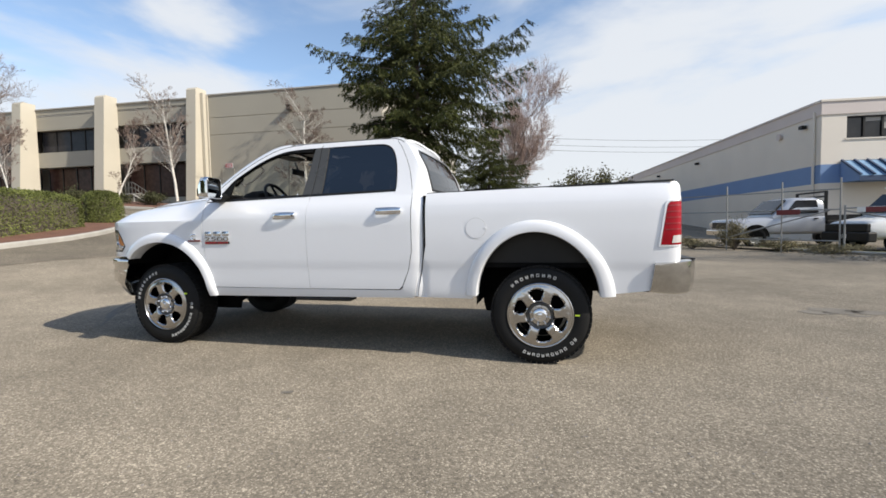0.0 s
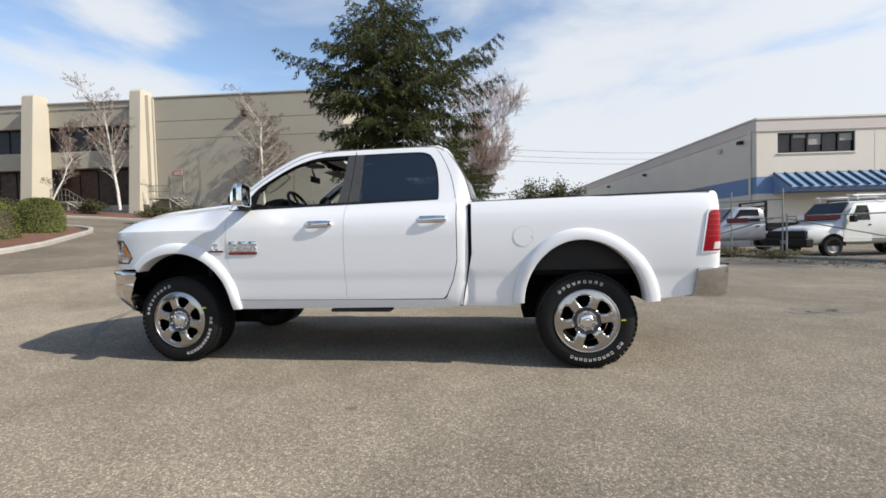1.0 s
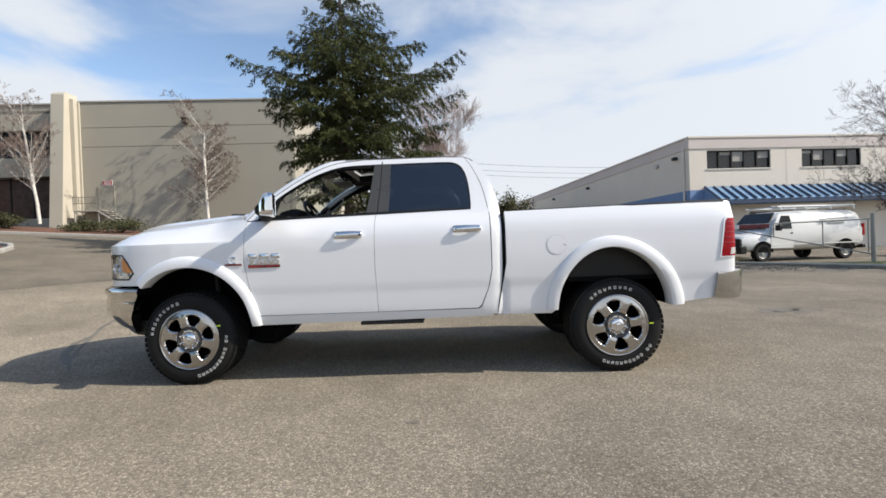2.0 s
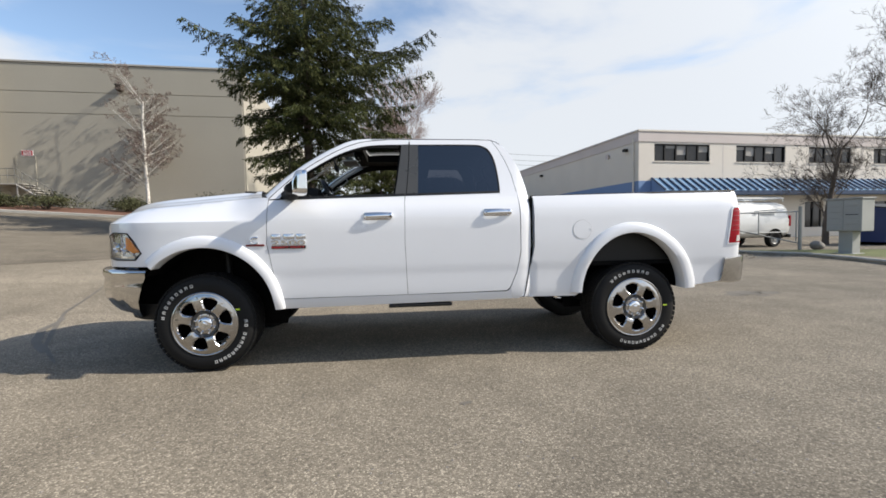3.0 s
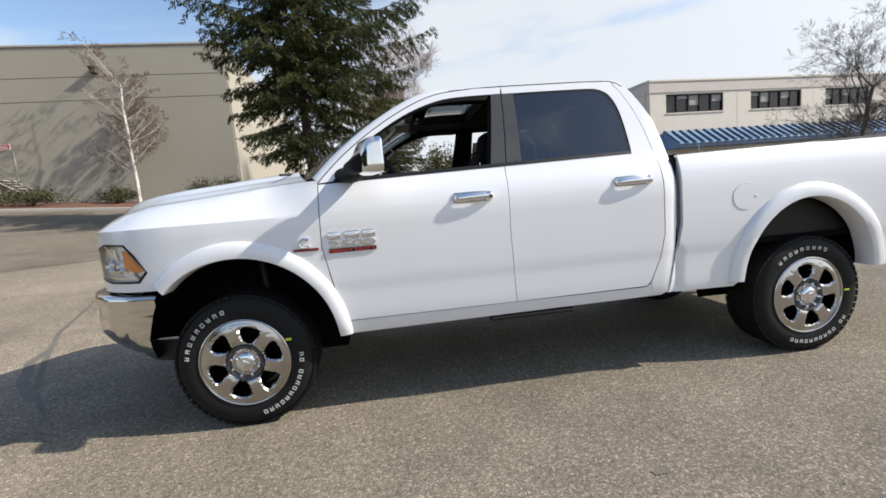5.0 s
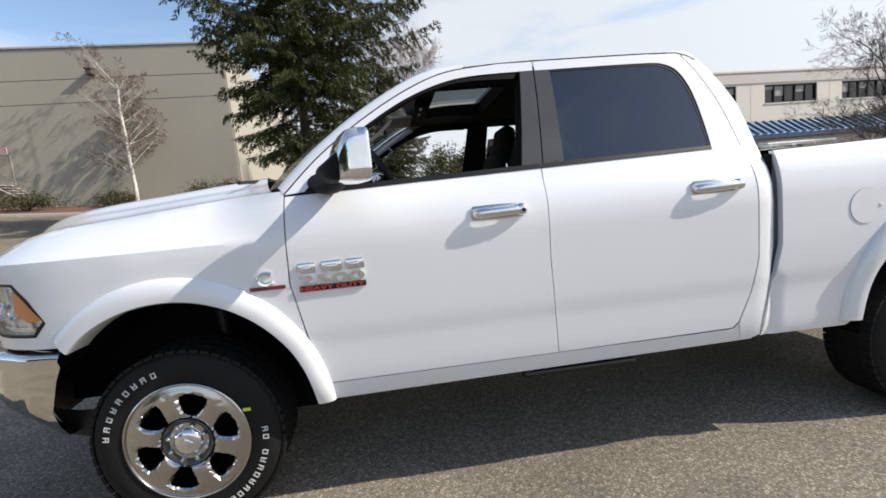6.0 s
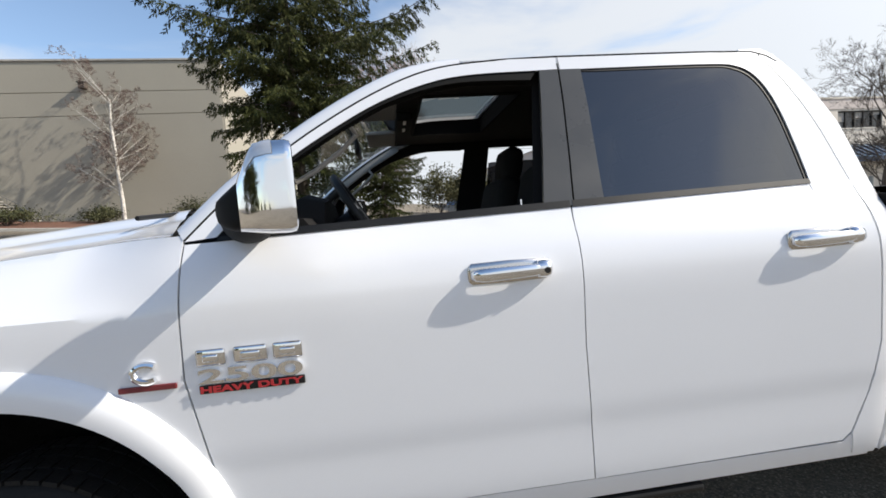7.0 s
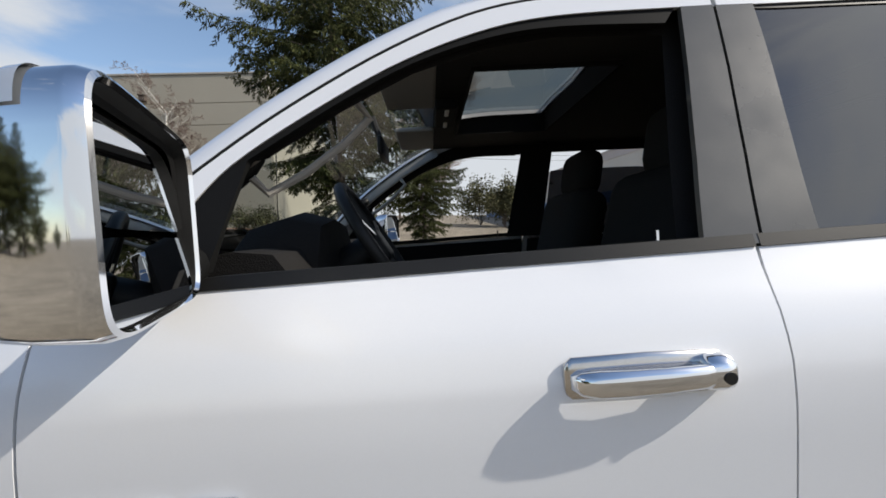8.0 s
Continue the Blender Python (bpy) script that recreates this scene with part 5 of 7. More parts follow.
    fb = bumper("front_bumper", [(-4.86, 0.0), (-4.845, 0.35), (-4.79, 0.58), (-4.69, 0.74), (-4.56, 0.86), (-4.40, 0.935), (-4.225, 0.965)],
                [(-0.06, 0.878, 0.882), (-0.010, 0.880, 0.884), (0.008, 0.870, 0.872), (0.012, 0.845, 0.840), (-0.006, 0.815, 0.80), (0.004, 0.76, 0.74), (0.000, 0.62, 0.64), (-0.045, 0.54, 0.57), (-0.10, 0.475, 0.51), (-0.16, 0.465, 0.49)], "chrome front bumper", 8)
    part("air_dam", loft([[(x + 0.13 + (0.56 - z) * 0.4, y * 0.93, z) for x, y in ((-4.22, -0.95), (-4.40, -0.92), (-4.55, -0.85), (-4.68, -0.72), (-4.78, -0.5), (-4.84, 0), (-4.78, 0.5), (-4.68, 0.72), (-4.55, 0.85), (-4.40, 0.92), (-4.22, 0.95))] for z in (0.58, 0.44)], False), BLACK, fb, "black lower air dam", True)
    rb = bumper("rear_bumper", [(1.24, 0.0), (1.23, 0.5), (1.19, 0.77), (1.125, 0.905), (1.04, 0.975), (0.94, 1.003), (0.845, 1.008)],
                [(-0.12, 0.845, 0.862), (-0.02, 0.855, 0.868), (0.005, 0.845, 0.858), (0.008, 0.80, 0.80), (-0.002, 0.69, 0.67), (-0.015, 0.635, 0.615), (-0.06, 0.62, 0.60)], "chrome rear step bumper", 5)
    part("step_pad", boxed(1.08, 1.20, -0.78, 0.78, 0.862, 0.872, 0.003), BLACK, rb)
    # grille block closes the nose
    g = part("grille", boxed(-4.745, -4.60, -0.43, 0.43, 0.90, 1.24, 0.02), BLACK, T, "black grille with chrome surround")
    for z in (0.92, 1.02, 1.12):
        part("grille_bar", boxed(-4.765, -4.745, -0.40, 0.40, z, z + 0.03, 0.008), CHROME, g)
    # underbody
    part("engine_bay", boxed(-4.55, -3.42, -0.50, 0.50, 0.50, 1.36), UNDER, T)
    part("floor_pan", boxed(-3.12, -1.06, -0.88, 0.88, 0.54, 0.60), UNDER, T)
    for x in (-3.79, 0.0):
        part("axle", tubed([(x, -0.80, 0.41), (x, 0.80, 0.41)], 0.055, 12), UNDER, T)
        bm = bmesh.new()
        bmesh.ops.create_uvsphere(bm, u_segments=16, v_segments=10, radius=0.16, matrix=Matrix.Translation((x, 0.1, 0.41)))
        part("differential", bm, UNDER, T, "", True)
        for sgn in (-1, 1):
            part("shock_absorber", tubed([(x + 0.12, sgn * 0.62, 0.36), (x + 0.05, sgn * 0.55, 1.0)], 0.03, 10), BLACK, T)
    part("exhaust", tubed([(-2.9, 0.32, 0.48), (-0.6, 0.34, 0.48), (0.3, 0.6, 0.52), (1.1, 0.7, 0.50)], 0.05, 10), UNDER, T)
    part("transmission", boxed(-3.3, -2.3, -0.2, 0.2, 0.40, 0.55, 0.05), UNDER, T)
    part("fuel_tank", boxed(-1.9, -0.7, -0.75, -0.42, 0.50, 0.72, 0.05), UNDER, T)
    part("spare_tyre", lathe(bmesh.new(), [(0.2, 0.0), (0.37, 0.0), (0.40, 0.05), (0.40, 0.18), (0.37, 0.23), (0.2, 0.23)], 36), RUBBER, T).matrix_basis = pose(0.62, 0, 0.56, 90)
    part("antenna", tubed([(-3.50, 0.86, 1.40), (-3.49, 0.86, 1.80), (-3.47, 0.86, 2.22)], 0.0035, 6), BLACK, T, "thin black aerial")
    cabin(T)
    # lime inspection dabs
    for x, a in ((-3.79, 24), (0.0, 2)):
        part("paint_mark", boxed(x + 0.276 * math.cos(radians(a)), x + 0.312 * math.cos(radians(a)), -0.9685, -0.9715, 0.406 + 0.28 * math.sin(radians(a)), 0.416 + 0.29 * math.sin(radians(a))), LIME, T, "lime inspection mark")
    return T


CHROME_BODY = mat("bumper_chrome", (0.60, 0.585, 0.565), 0.09, 1.0, 0.03, 3, 60, 0.0, rvar=0.03)
truck()

# ---- trees, hedges, beds ----
def leafy(name, a, b, rough=0.75):
    m = bpy.data.materials.new(name)
    m.use_nodes = True
    n, l = m.node_tree.nodes, m.node_tree.links
    p = n["Principled BSDF"]
    geo, ramp = n.new("ShaderNodeNewGeometry"), n.new("ShaderNodeValToRGB")
    e = ramp.color_ramp.elements
    e[0].color, e[1].color = (*a, 1), (*b, 1)
    l.new(geo.outputs["Random Per Island"], ramp.inputs["Fac"])
    tc, nz = n.new("ShaderNodeTexCoord"), n.new("ShaderNodeTexNoise")
    nz.inputs["Scale"].default_value = 0.9
    l.new(tc.outputs["Object"], nz.inputs["Vector"])
    mr, sc = n.new("ShaderNodeMapRange"), n.new("ShaderNodeVectorMath")
    mr.inputs["From Min"].default_value, mr.inputs["From Max"].default_value = 0.3, 0.7
    mr.inputs["To Min"].default_value, mr.inputs["To Max"].default_value = 0.6, 1.4
    sc.operation = "SCALE"
    l.new(nz.outputs["Fac"], mr.inputs["Value"])
    l.new(ramp.outputs["Color"], sc.inputs[0])
    l.new(mr.outputs["Result"], sc.inputs["Scale"])
    l.new(sc.outputs["Vector"], p.inputs["Base Color"])
    p.inputs["Roughness"].default_value = rough
    p.inputs["Specular IOR Level"].default_value = 0.2
    return m


NEEDLE = leafy("spruce_needles", (0.017, 0.027, 0.008), (0.078, 0.083, 0.024))
HEDGELEAF = leafy("hedge_leaves", (0.060, 0.074, 0.020), (0.165, 0.182, 0.055))
SHRUBLEAF = leafy("shrub_leaves", (0.03, 0.036, 0.017), (0.088, 0.088, 0.042))
DRYLEAF = leafy("dry_weeds", (0.10, 0.095, 0.05), (0.26, 0.22, 0.13))
FARLEAF = leafy("far_trees", (0.05, 0.055, 0.026), (0.13, 0.12, 0.06))
BIRCHBARK = mat("white_birch_bark", (0.56, 0.53, 0.48), 0.8, 0, 0.45, 7, 22, 0.3)
BIRCHTWIG = mat("brown_birch_twigs", (0.20, 0.15, 0.125), 0.9, 0, 0.2, 2, 40, 0.0)
PINKTWIG = mat("reddish_twigs", (0.34, 0.25, 0.215), 0.9, 0, 0.2, 2, 40, 0.0)


def tube_into(V, F, pts, r, n, r2):
    """As tube(), into plain lists: quick for thousands of limbs."""
    k0 = len(V)
    ref = None
    m = len(pts)
    ring = [(math.cos(2 * math.pi * k / n), math.sin(2 * math.pi * k / n)) for k in range(n)]
    for i, p in enumerate(pts):
        d = (pts[min(i + 1, m - 1)] - pts[max(i - 1, 0)]).normalized()
        if ref is None:
            ref = d.orthogonal()
        ref = (ref - d * ref.dot(d)).normalized()
        s = d.cross(ref)
        rad = r + (r2 - r) * i / max(1, m - 1)
        for c, q in ring:
            V.append(p + ref * (c * rad) + s * (q * rad))
    for i in range(m - 1):
        a = k0 + i * n
        for k in range(n):
            F.append((a + k, a + (k + 1) % n, a + n + (k + 1) % n, a + n + k))


def leaf_cloud(name, blades, material, parent, label=""):
    """Many small blades: each is a centre, a long way and a wide way."""
    c, u, w = blades if isinstance(blades, tuple) else (np.array([b[i] for b in blades]) for i in range(3))
    v = np.stack([c - u * 0.5 - w * 0.25, c - w * 0.5 + u * 0.1, c + u * 0.5, c + w * 0.5 + u * 0.1], 1).reshape(-1, 3)
    f = np.arange(len(c) * 4).reshape(-1, 4)
    me = bpy.data.meshes.new(name)
    me.vertices.add(len(v))
    me.vertices.foreach_set("co", v.ravel())
    me.loops.add(f.size)
    me.loops.foreach_set("vertex_index", f.ravel())
    me.polygons.add(len(f))
    me.polygons.foreach_set("loop_start", np.arange(0, f.size, 4))
    me.materials.append(material)
    me.update(calc_edges=True)
    ob = new(name, me)
    ob.parent = parent
    if label:
        ob["label"] = label
    return ob


def spruce_parts(seed, height=14.4, low=1.0, reach=4.5):
    """Trunk and crown of a tall spruce, foot at the origin: drooping limbs with hanging needle sprays."""
    rng = random.Random(seed)
    spread = soft_table([(0.0, reach * 0.30), (0.18, reach * 0.50), (0.33, reach * 0.74), (0.50, reach * 0.98), (0.60, reach * 0.84), (0.68, reach * 0.56), (0.74, reach * 0.38), (0.82, reach * 0.22), (0.90, reach * 0.11), (1.0, 0.10)])
    trunk = ([], [])
    tube_into(*trunk, [Vector((0.05 * math.sin(i), 0.05 * math.cos(i * 1.3), height * i / 14)) for i in range(15)], 0.24, 9, 0.02)
    spots, ways = [], []
    z = low
    turn = 0.0
    while z < height - 0.15:
        t = z / height
        for j in range(6 if t < 0.85 else 4):
            if rng.random() < 0.15 and t < 0.8:
                continue
            turn += 2.399
            L = spread(t) * rng.choice((0.5, 0.66, 0.82, 0.94, 1.05, 1.16)) * rng.uniform(0.92, 1.06) * (1 + 0.17 * math.cos(turn))
            ca, sa = math.cos(turn), math.sin(turn)
            z0 = z + rng.uniform(-0.2, 0.2)
            droop = rng.uniform(0.20, 0.48) * (1.05 - t)
            n = max(5, int(L / 0.22))
            pts = []
            for i in range(n + 1):
                s = i / n
                zz = z0 + L * (0.10 * s - droop * 1.5 * s * s + 0.20 * s**4) + (0.28 * s * L if t > 0.8 else 0)
                pts.append(Vector((ca * L * s, sa * L * s, zz)))
            tube_into(*trunk, pts, 0.045 * (1 - t * 0.6), 4, 0.008)
            side, fwd = Vector((-sa, ca, 0)), Vector((ca, sa, 0))
            for i in range(2, n + 1):
                s = i / n
                for sg in (-1, 1):
                    tl = (0.24 + 0.72 * math.sin(math.pi * min(1, s * 0.85 + 0.12)) * min(1.0, L / 3)) * rng.uniform(0.5, 1.15)
                    d = (side * sg * 0.80 + fwd * 0.55 + Vector((0, 0, rng.uniform(-0.9, 0.0)))).normalized()
                    m = max(2, int(tl / 0.085))
                    for q in range(m):
                        f = (q + 0.6) / m
                        spots.append(pts[i] + d * (tl * f) + Vector((0, 0, -0.22 * tl * f * f)))
                        ways.append(d)
        z += 0.34 + 0.12 * rng.random()
    k = 9
    g = np.random.default_rng(seed)
    P, D = np.repeat(np.array(spots), k, 0), np.repeat(np.array(ways), k, 0)
    N = len(P)
    D = D * 0.75 + np.stack([g.uniform(-0.7, 0.7, N), g.uniform(-0.7, 0.7, N), g.uniform(-1.1, 0.2, N)], 1)
    D /= np.linalg.norm(D, axis=1)[:, None]
    W = np.cross(D, g.normal(0, 1, (N, 3)))
    W /= np.linalg.norm(W, axis=1)[:, None]
    size = g.uniform(0.09, 0.21, N)[:, None]
    P = P + g.normal(0, 0.035, (N, 3)) + D * size * 0.35
    return trunk, (P, D * size, W * size * g.uniform(0.15, 0.27, N)[:, None])


def spruce(name, label, m, seed, **kw):
    t = thing(name, label, "tree", m)
    trunk, blades = spruce_parts(seed, **kw)
    flatmesh("trunk", *trunk, BARK, t, "brown trunk with limbs", True)
    leaf_cloud("crown", blades, NEEDLE, t, "dark green drooping needle sprays")
    return t


SPRUCE = spruce("spruce_tree", "tall dark green spruce with drooping ragged branches", Matrix.Translation((-5.85, 14.6, 0.70)), 4)


def branching(seed, height, trunk_r, spread=0.5, levels=5, forks=(3, 4), first=0.22, shrink=0.62, lift=0.25, sides=(7, 5, 4, 3, 3, 3), lean=(0, 0), curl=0.12, side_shoots=6, thin=0.72, inner=3, least=0.004):
    """A leafless tree: (thick limbs, fine twigs) as meshes."""
    rng = random.Random(seed)
    thick_v, thick_f, fine_v, fine_f = [], [], [], []

    def twig(a, b, ra, rb):
        d = (b - a).normalized()
        u = d.orthogonal().normalized()
        w = d.cross(u)
        k = len(fine_v)
        for p, r in ((a, ra), (b, rb)):
            for j in range(3):
                t = 2.0944 * j
                fine_v.append(p + (u * math.cos(t) + w * math.sin(t)) * r)
        for j in range(3):
            fine_f.append((k + j, k + (j + 1) % 3, k + 3 + (j + 1) % 3, k + 3 + j))

    def grow(p, d, length, r, lev):
        n = 5 if lev < 2 else 3
        pts = [p]
        for i in range(n):
            d = (d + Vector((rng.gauss(0, curl), rng.gauss(0, curl), rng.gauss(0, curl) + lift * 0.12 * (lev > 0)))).normalized()
            pts.append(pts[-1] + d * length / n)
        r1 = r * (0.62 if lev else 0.45)
        if lev < 3:
            tube_into(thick_v, thick_f, pts, r, sides[lev], r1)
        else:
            for i in range(n):
                twig(pts[i], pts[i + 1], r + (r1 - r) * i / n, r + (r1 - r) * (i + 1) / n)
        if lev >= levels:
            return
        kids = []
        for _ in range(rng.randint(*forks)):
            kids.append((pts[-1], rng.uniform(0.75, 1.0)))
        for _ in range(side_shoots if lev == 0 else inner):
            f = rng.uniform(first if lev == 0 else 0.25, 0.97)
            i = min(n - 1, int(f * n))
            kids.append((pts[i].lerp(pts[i + 1], f * n - i), rng.uniform(0.55, 0.95)))
        for q, k in kids:
            ax = Vector((rng.gauss(0, 1), rng.gauss(0, 1), rng.gauss(0, 1)))
            ax = (ax - d * ax.dot(d)).normalized()
            nd = (d + ax * spread * rng.uniform(0.7, 1.5)).normalized()
            nd = (nd + Vector((0, 0, lift * 0.5))).normalized()
            grow(q, nd, length * shrink * k, max(least, r1 * (thin if lev else thin * 1.05) * k), lev + 1)

    grow(Vector((0, 0, 0)), Vector((lean[0], lean[1], 1)).normalized(), height * 0.52, trunk_r, 0)
    return thick_v, thick_f, fine_v, fine_f


def bare_tree(name, label, m, seed, bark, twigs, **kw):
    t = thing(name, label, "tree", m)
    tv, tf, v, f = branching(seed, **kw)
    flatmesh("trunk", tv, tf, bark, t, "", True)
    flatmesh("crown", v, f, twigs, t, "fine leafless twigs")
    return t


def on(x, y, dz=0.0, turn=0.0, s=1.0):
    return Matrix.Translation((x, y, rise(x, y) + dz)) @ Matrix.Rotation(radians(turn), 4, "Z") @ Matrix.Scale(s, 4)


BIRCH = "slender leafless white-barked birch by the building"
bare_tree("birch_tree", BIRCH, on(-18.5, 26.0, -0.1), 11, BIRCHBARK, BIRCHTWIG, height=14.5, trunk_r=0.125, spread=1.1, levels=5, shrink=0.36, lift=0.10, lean=(0.05, 0.03), side_shoots=36, forks=(2, 2), curl=0.05, thin=0.34, inner=7, least=0.0042)
bare_tree("birch_tree", BIRCH, on(-27.4, 22.6, 0.5), 5, BIRCHBARK, BIRCHTWIG, height=13.0, trunk_r=0.105, spread=0.8, levels=5, shrink=0.36, lift=0.35, lean=(-0.02, 0.0), side_shoots=34, forks=(2, 2), curl=0.03, thin=0.36, inner=6, least=0.0035)
bare_tree("birch_tree", "small many-stemmed leafless tree in a planting bed", on(-30.2, 20.2, 0.4), 8, BIRCHBARK, TWIG, height=7.0, trunk_r=0.05, spread=0.6, levels=5, shrink=0.5, lift=0.5, side_shoots=9, thin=0.55, first=0.05, least=0.005)
bare_tree("birch_tree", "small many-stemmed leafless tree in a planting bed", on(-33.5, 15.8, 0.3), 17, BIRCHBARK, TWIG, height=8.0, trunk_r=0.05, spread=0.6, levels=5, shrink=0.5, lift=0.4, side_shoots=9, thin=0.55, first=0.05, least=0.005)
bare_tree("street_tree", "leafless broad tree with pale grey twigs", on(-26.8, 9.0), 21, BARK, TWIG, height=8.4, trunk_r=0.15, spread=0.75, levels=5, shrink=0.60, thin=0.6, forks=(2, 2), inner=4, lift=0.25, side_shoots=7)
bare_tree("maple_tree", "leafless tree with dense reddish twigs behind the spruce", on(-3.0, 26.0), 31, BARK, PINKTWIG, height=9.6, trunk_r=0.16, spread=0.62, levels=5, shrink=0.68, lift=0.35, side_shoots=12, thin=0.58, inner=3, least=0.0055, curl=0.07)
LOT = "leafless dark-barked tree on the grass strip"
bare_tree("lot_tree", LOT, on(18.4, 14.2), 42, BARK, BARK, height=8.8, trunk_r=0.15, spread=0.78, levels=5, shrink=0.58, lift=0.22, side_shoots=13, forks=(2, 2), thin=0.52, inner=4, least=0.004)
bare_tree("lot_tree", LOT, on(17.9, 9.0), 47, BARK, BARK, height=11.0, trunk_r=0.16, spread=0.78, levels=5, shrink=0.58, lift=0.22, side_shoots=13, forks=(2, 2), thin=0.52, inner=4, least=0.004)
bare_tree("far_tree", "leafless tree showing over the roof", on(31.0, 58.0), 53, BARK, TWIG, height=13.5, trunk_r=0.2, spread=0.6, levels=4, shrink=0.58, lift=0.4, side_shoots=8)


def clipped(name, label, category, m, lx, ly, h, material, seed, count, leaf=0.09, rounding=0.35, parent_body=True):
    """A clipped bush: a dark core under a skin of small leaves."""
    rng = random.Random(seed)
    t = thing(name, label, category, m)
    core = boxed(-lx / 2 + 0.09, lx / 2 - 0.09, -ly / 2 + 0.09, ly / 2 - 0.09, 0.0, h - 0.09, min(rounding, ly * 0.3, h * 0.3), seg=3)
    part("core", core, BARK, t, "", True)
    blades = []
    while len(blades) < count:
        p = Vector((rng.uniform(-1, 1), rng.uniform(-1, 1), rng.uniform(0, 1)))
        ax = rng.randrange(5)
        if ax < 2:
            p.y = -1 if rng.random() < 0.75 else 1
        elif ax < 3:
            p.x = 1 if rng.random() < 0.5 else -1
        else:
            p.z = 1
        q = Vector((p.x * lx / 2, p.y * ly / 2, p.z * h))
        r = rounding
        c = Vector((max(-lx / 2 + r, min(lx / 2 - r, q.x)), max(-ly / 2 + r, min(ly / 2 - r, q.y)), min(h - r, q.z)))
        nrm = q - c
        if nrm.length < 1e-4:
            continue
        nrm.normalize()
        q = c + nrm * (r + rng.gauss(0, 0.028) - 0.05 * noise.noise(q * 1.3))
        if q.z < 0.02:
            continue
        d = (Vector((rng.gauss(0, 1), rng.gauss(0, 1), rng.gauss(0, 1))) + nrm * 0.9).normalized()
        w = d.cross(nrm + Vector((rng.gauss(0, 0.5), rng.gauss(0, 0.5), rng.gauss(0, 0.5)))).normalized()
        s = leaf * rng.uniform(0.7, 1.3)
        blades.append((q, d * s, w * s * 0.6))
    leaf_cloud("leaves", blades, material, t, "small dense leaves")
    return t


def shrub(name, label, m, r, h, material, seed, count, leaf=0.12, category="shrub"):
    """A loose bush: leaf sprays at the ends of stems."""
    rng = random.Random(seed)
    t = thing(name, label, category, m)
    stems, blades = bmesh.new(), []
    for k in range(26):
        a, e = rng.uniform(0, 6.283), rng.uniform(0.15, 1.0)
        tip = Vector((r * math.cos(a) * e, r * math.sin(a) * e, h * rng.uniform(0.55, 1.05) * (1.1 - 0.55 * e)))
        mid = Vector((tip.x * 0.4, tip.y * 0.4, tip.z * 0.65))
        tube(stems, [(0, 0, 0), mid, tip], 0.02, 4, 0.006, caps=False)
        for _ in range(count // 26):
            f = rng.uniform(0.25, 1.05)
            p = mid.lerp(tip, f) + Vector((rng.gauss(0, 0.16 * r), rng.gauss(0, 0.16 * r), rng.gauss(0, 0.11 * h)))
            if p.z < 0.03:
                p.z = rng.uniform(0.03, 0.2)
            d = (Vector((rng.gauss(0, 1), rng.gauss(0, 1), rng.gauss(0.4, 0.8)))).normalized()
            w = d.cross(Vector((rng.gauss(0, 1), rng.gauss(0, 1), rng.gauss(0, 1)))).normalized()
            s = leaf * rng.uniform(0.6, 1.4)
            blades.append((p, d * s, w * s * 0.42))
    tagged(part("stem_tangle", stems, BARK, t), kind="stuff")
    leaf_cloud("leaves", blades, material, t)
    return t


clipped("hedge", "long clipped green hedge behind a kerb", "hedge", on(-16.78, 3.99, -0.35, 112), 9.6, 1.9, 2.02, HEDGELEAF, 3, 52000, 0.055, 0.6)
clipped("hedge", "short rounded clipped green hedge", "hedge", on(-19.25, 10.5, -0.15, 60), 1.5, 1.5, 1.58, HEDGELEAF, 6, 16000, 0.055, 0.65)
draped("planting_bed", [(-13.4, -3.0), (-14.55, 3.9), (-15.0, 5.9), (-16.7, 9.0), (-18.6, 11.8), (-20.5, 13.2), (-23.5, 13.0), (-24.5, 9.0), (-21.5, 2.0), (-19.0, -3.0)], BARKBED, "reddish-brown bark mulch bed", "planting bed", 0.10)
draped("planting_bed", [(-10.5, 22.2), (-19.0, 21.2), (-26.0, 20.0), (-34.0, 18.2), (-45.0, 16.5), (-45.0, 24.6), (-27.0, 25.8), (-12.8, 28.3), (-9.0, 28.0)], BARKBED, "brown bark mulch bed along the building", "planting bed", 0.10)


def kerb(name, pts, h=0.15, w=0.18, label="worn concrete kerb"):
    fine = dense(pts, 0.35, False)
    rings = []
    for i, p in enumerate(fine):
        d = (fine[min(i + 1, len(fine) - 1)] - fine[max(i - 1, 0)]).normalized()
        nn = Vector((-d.y, d.x))
        z = rise(p.x, p.y)
        rings.append([(p.x + nn.x * a, p.y + nn.y * a, z + b) for a, b in ((-w / 2, -0.1), (-w / 2, h - 0.03), (-w / 2 + 0.03, h), (w / 2 - 0.03, h), (w / 2, h - 0.03), (w / 2, -0.1))])
    ob = part(name, loft(rings, True), KERB, None, label, True, 40)
    return tagged(ob, label, "kerb", kind="structure")


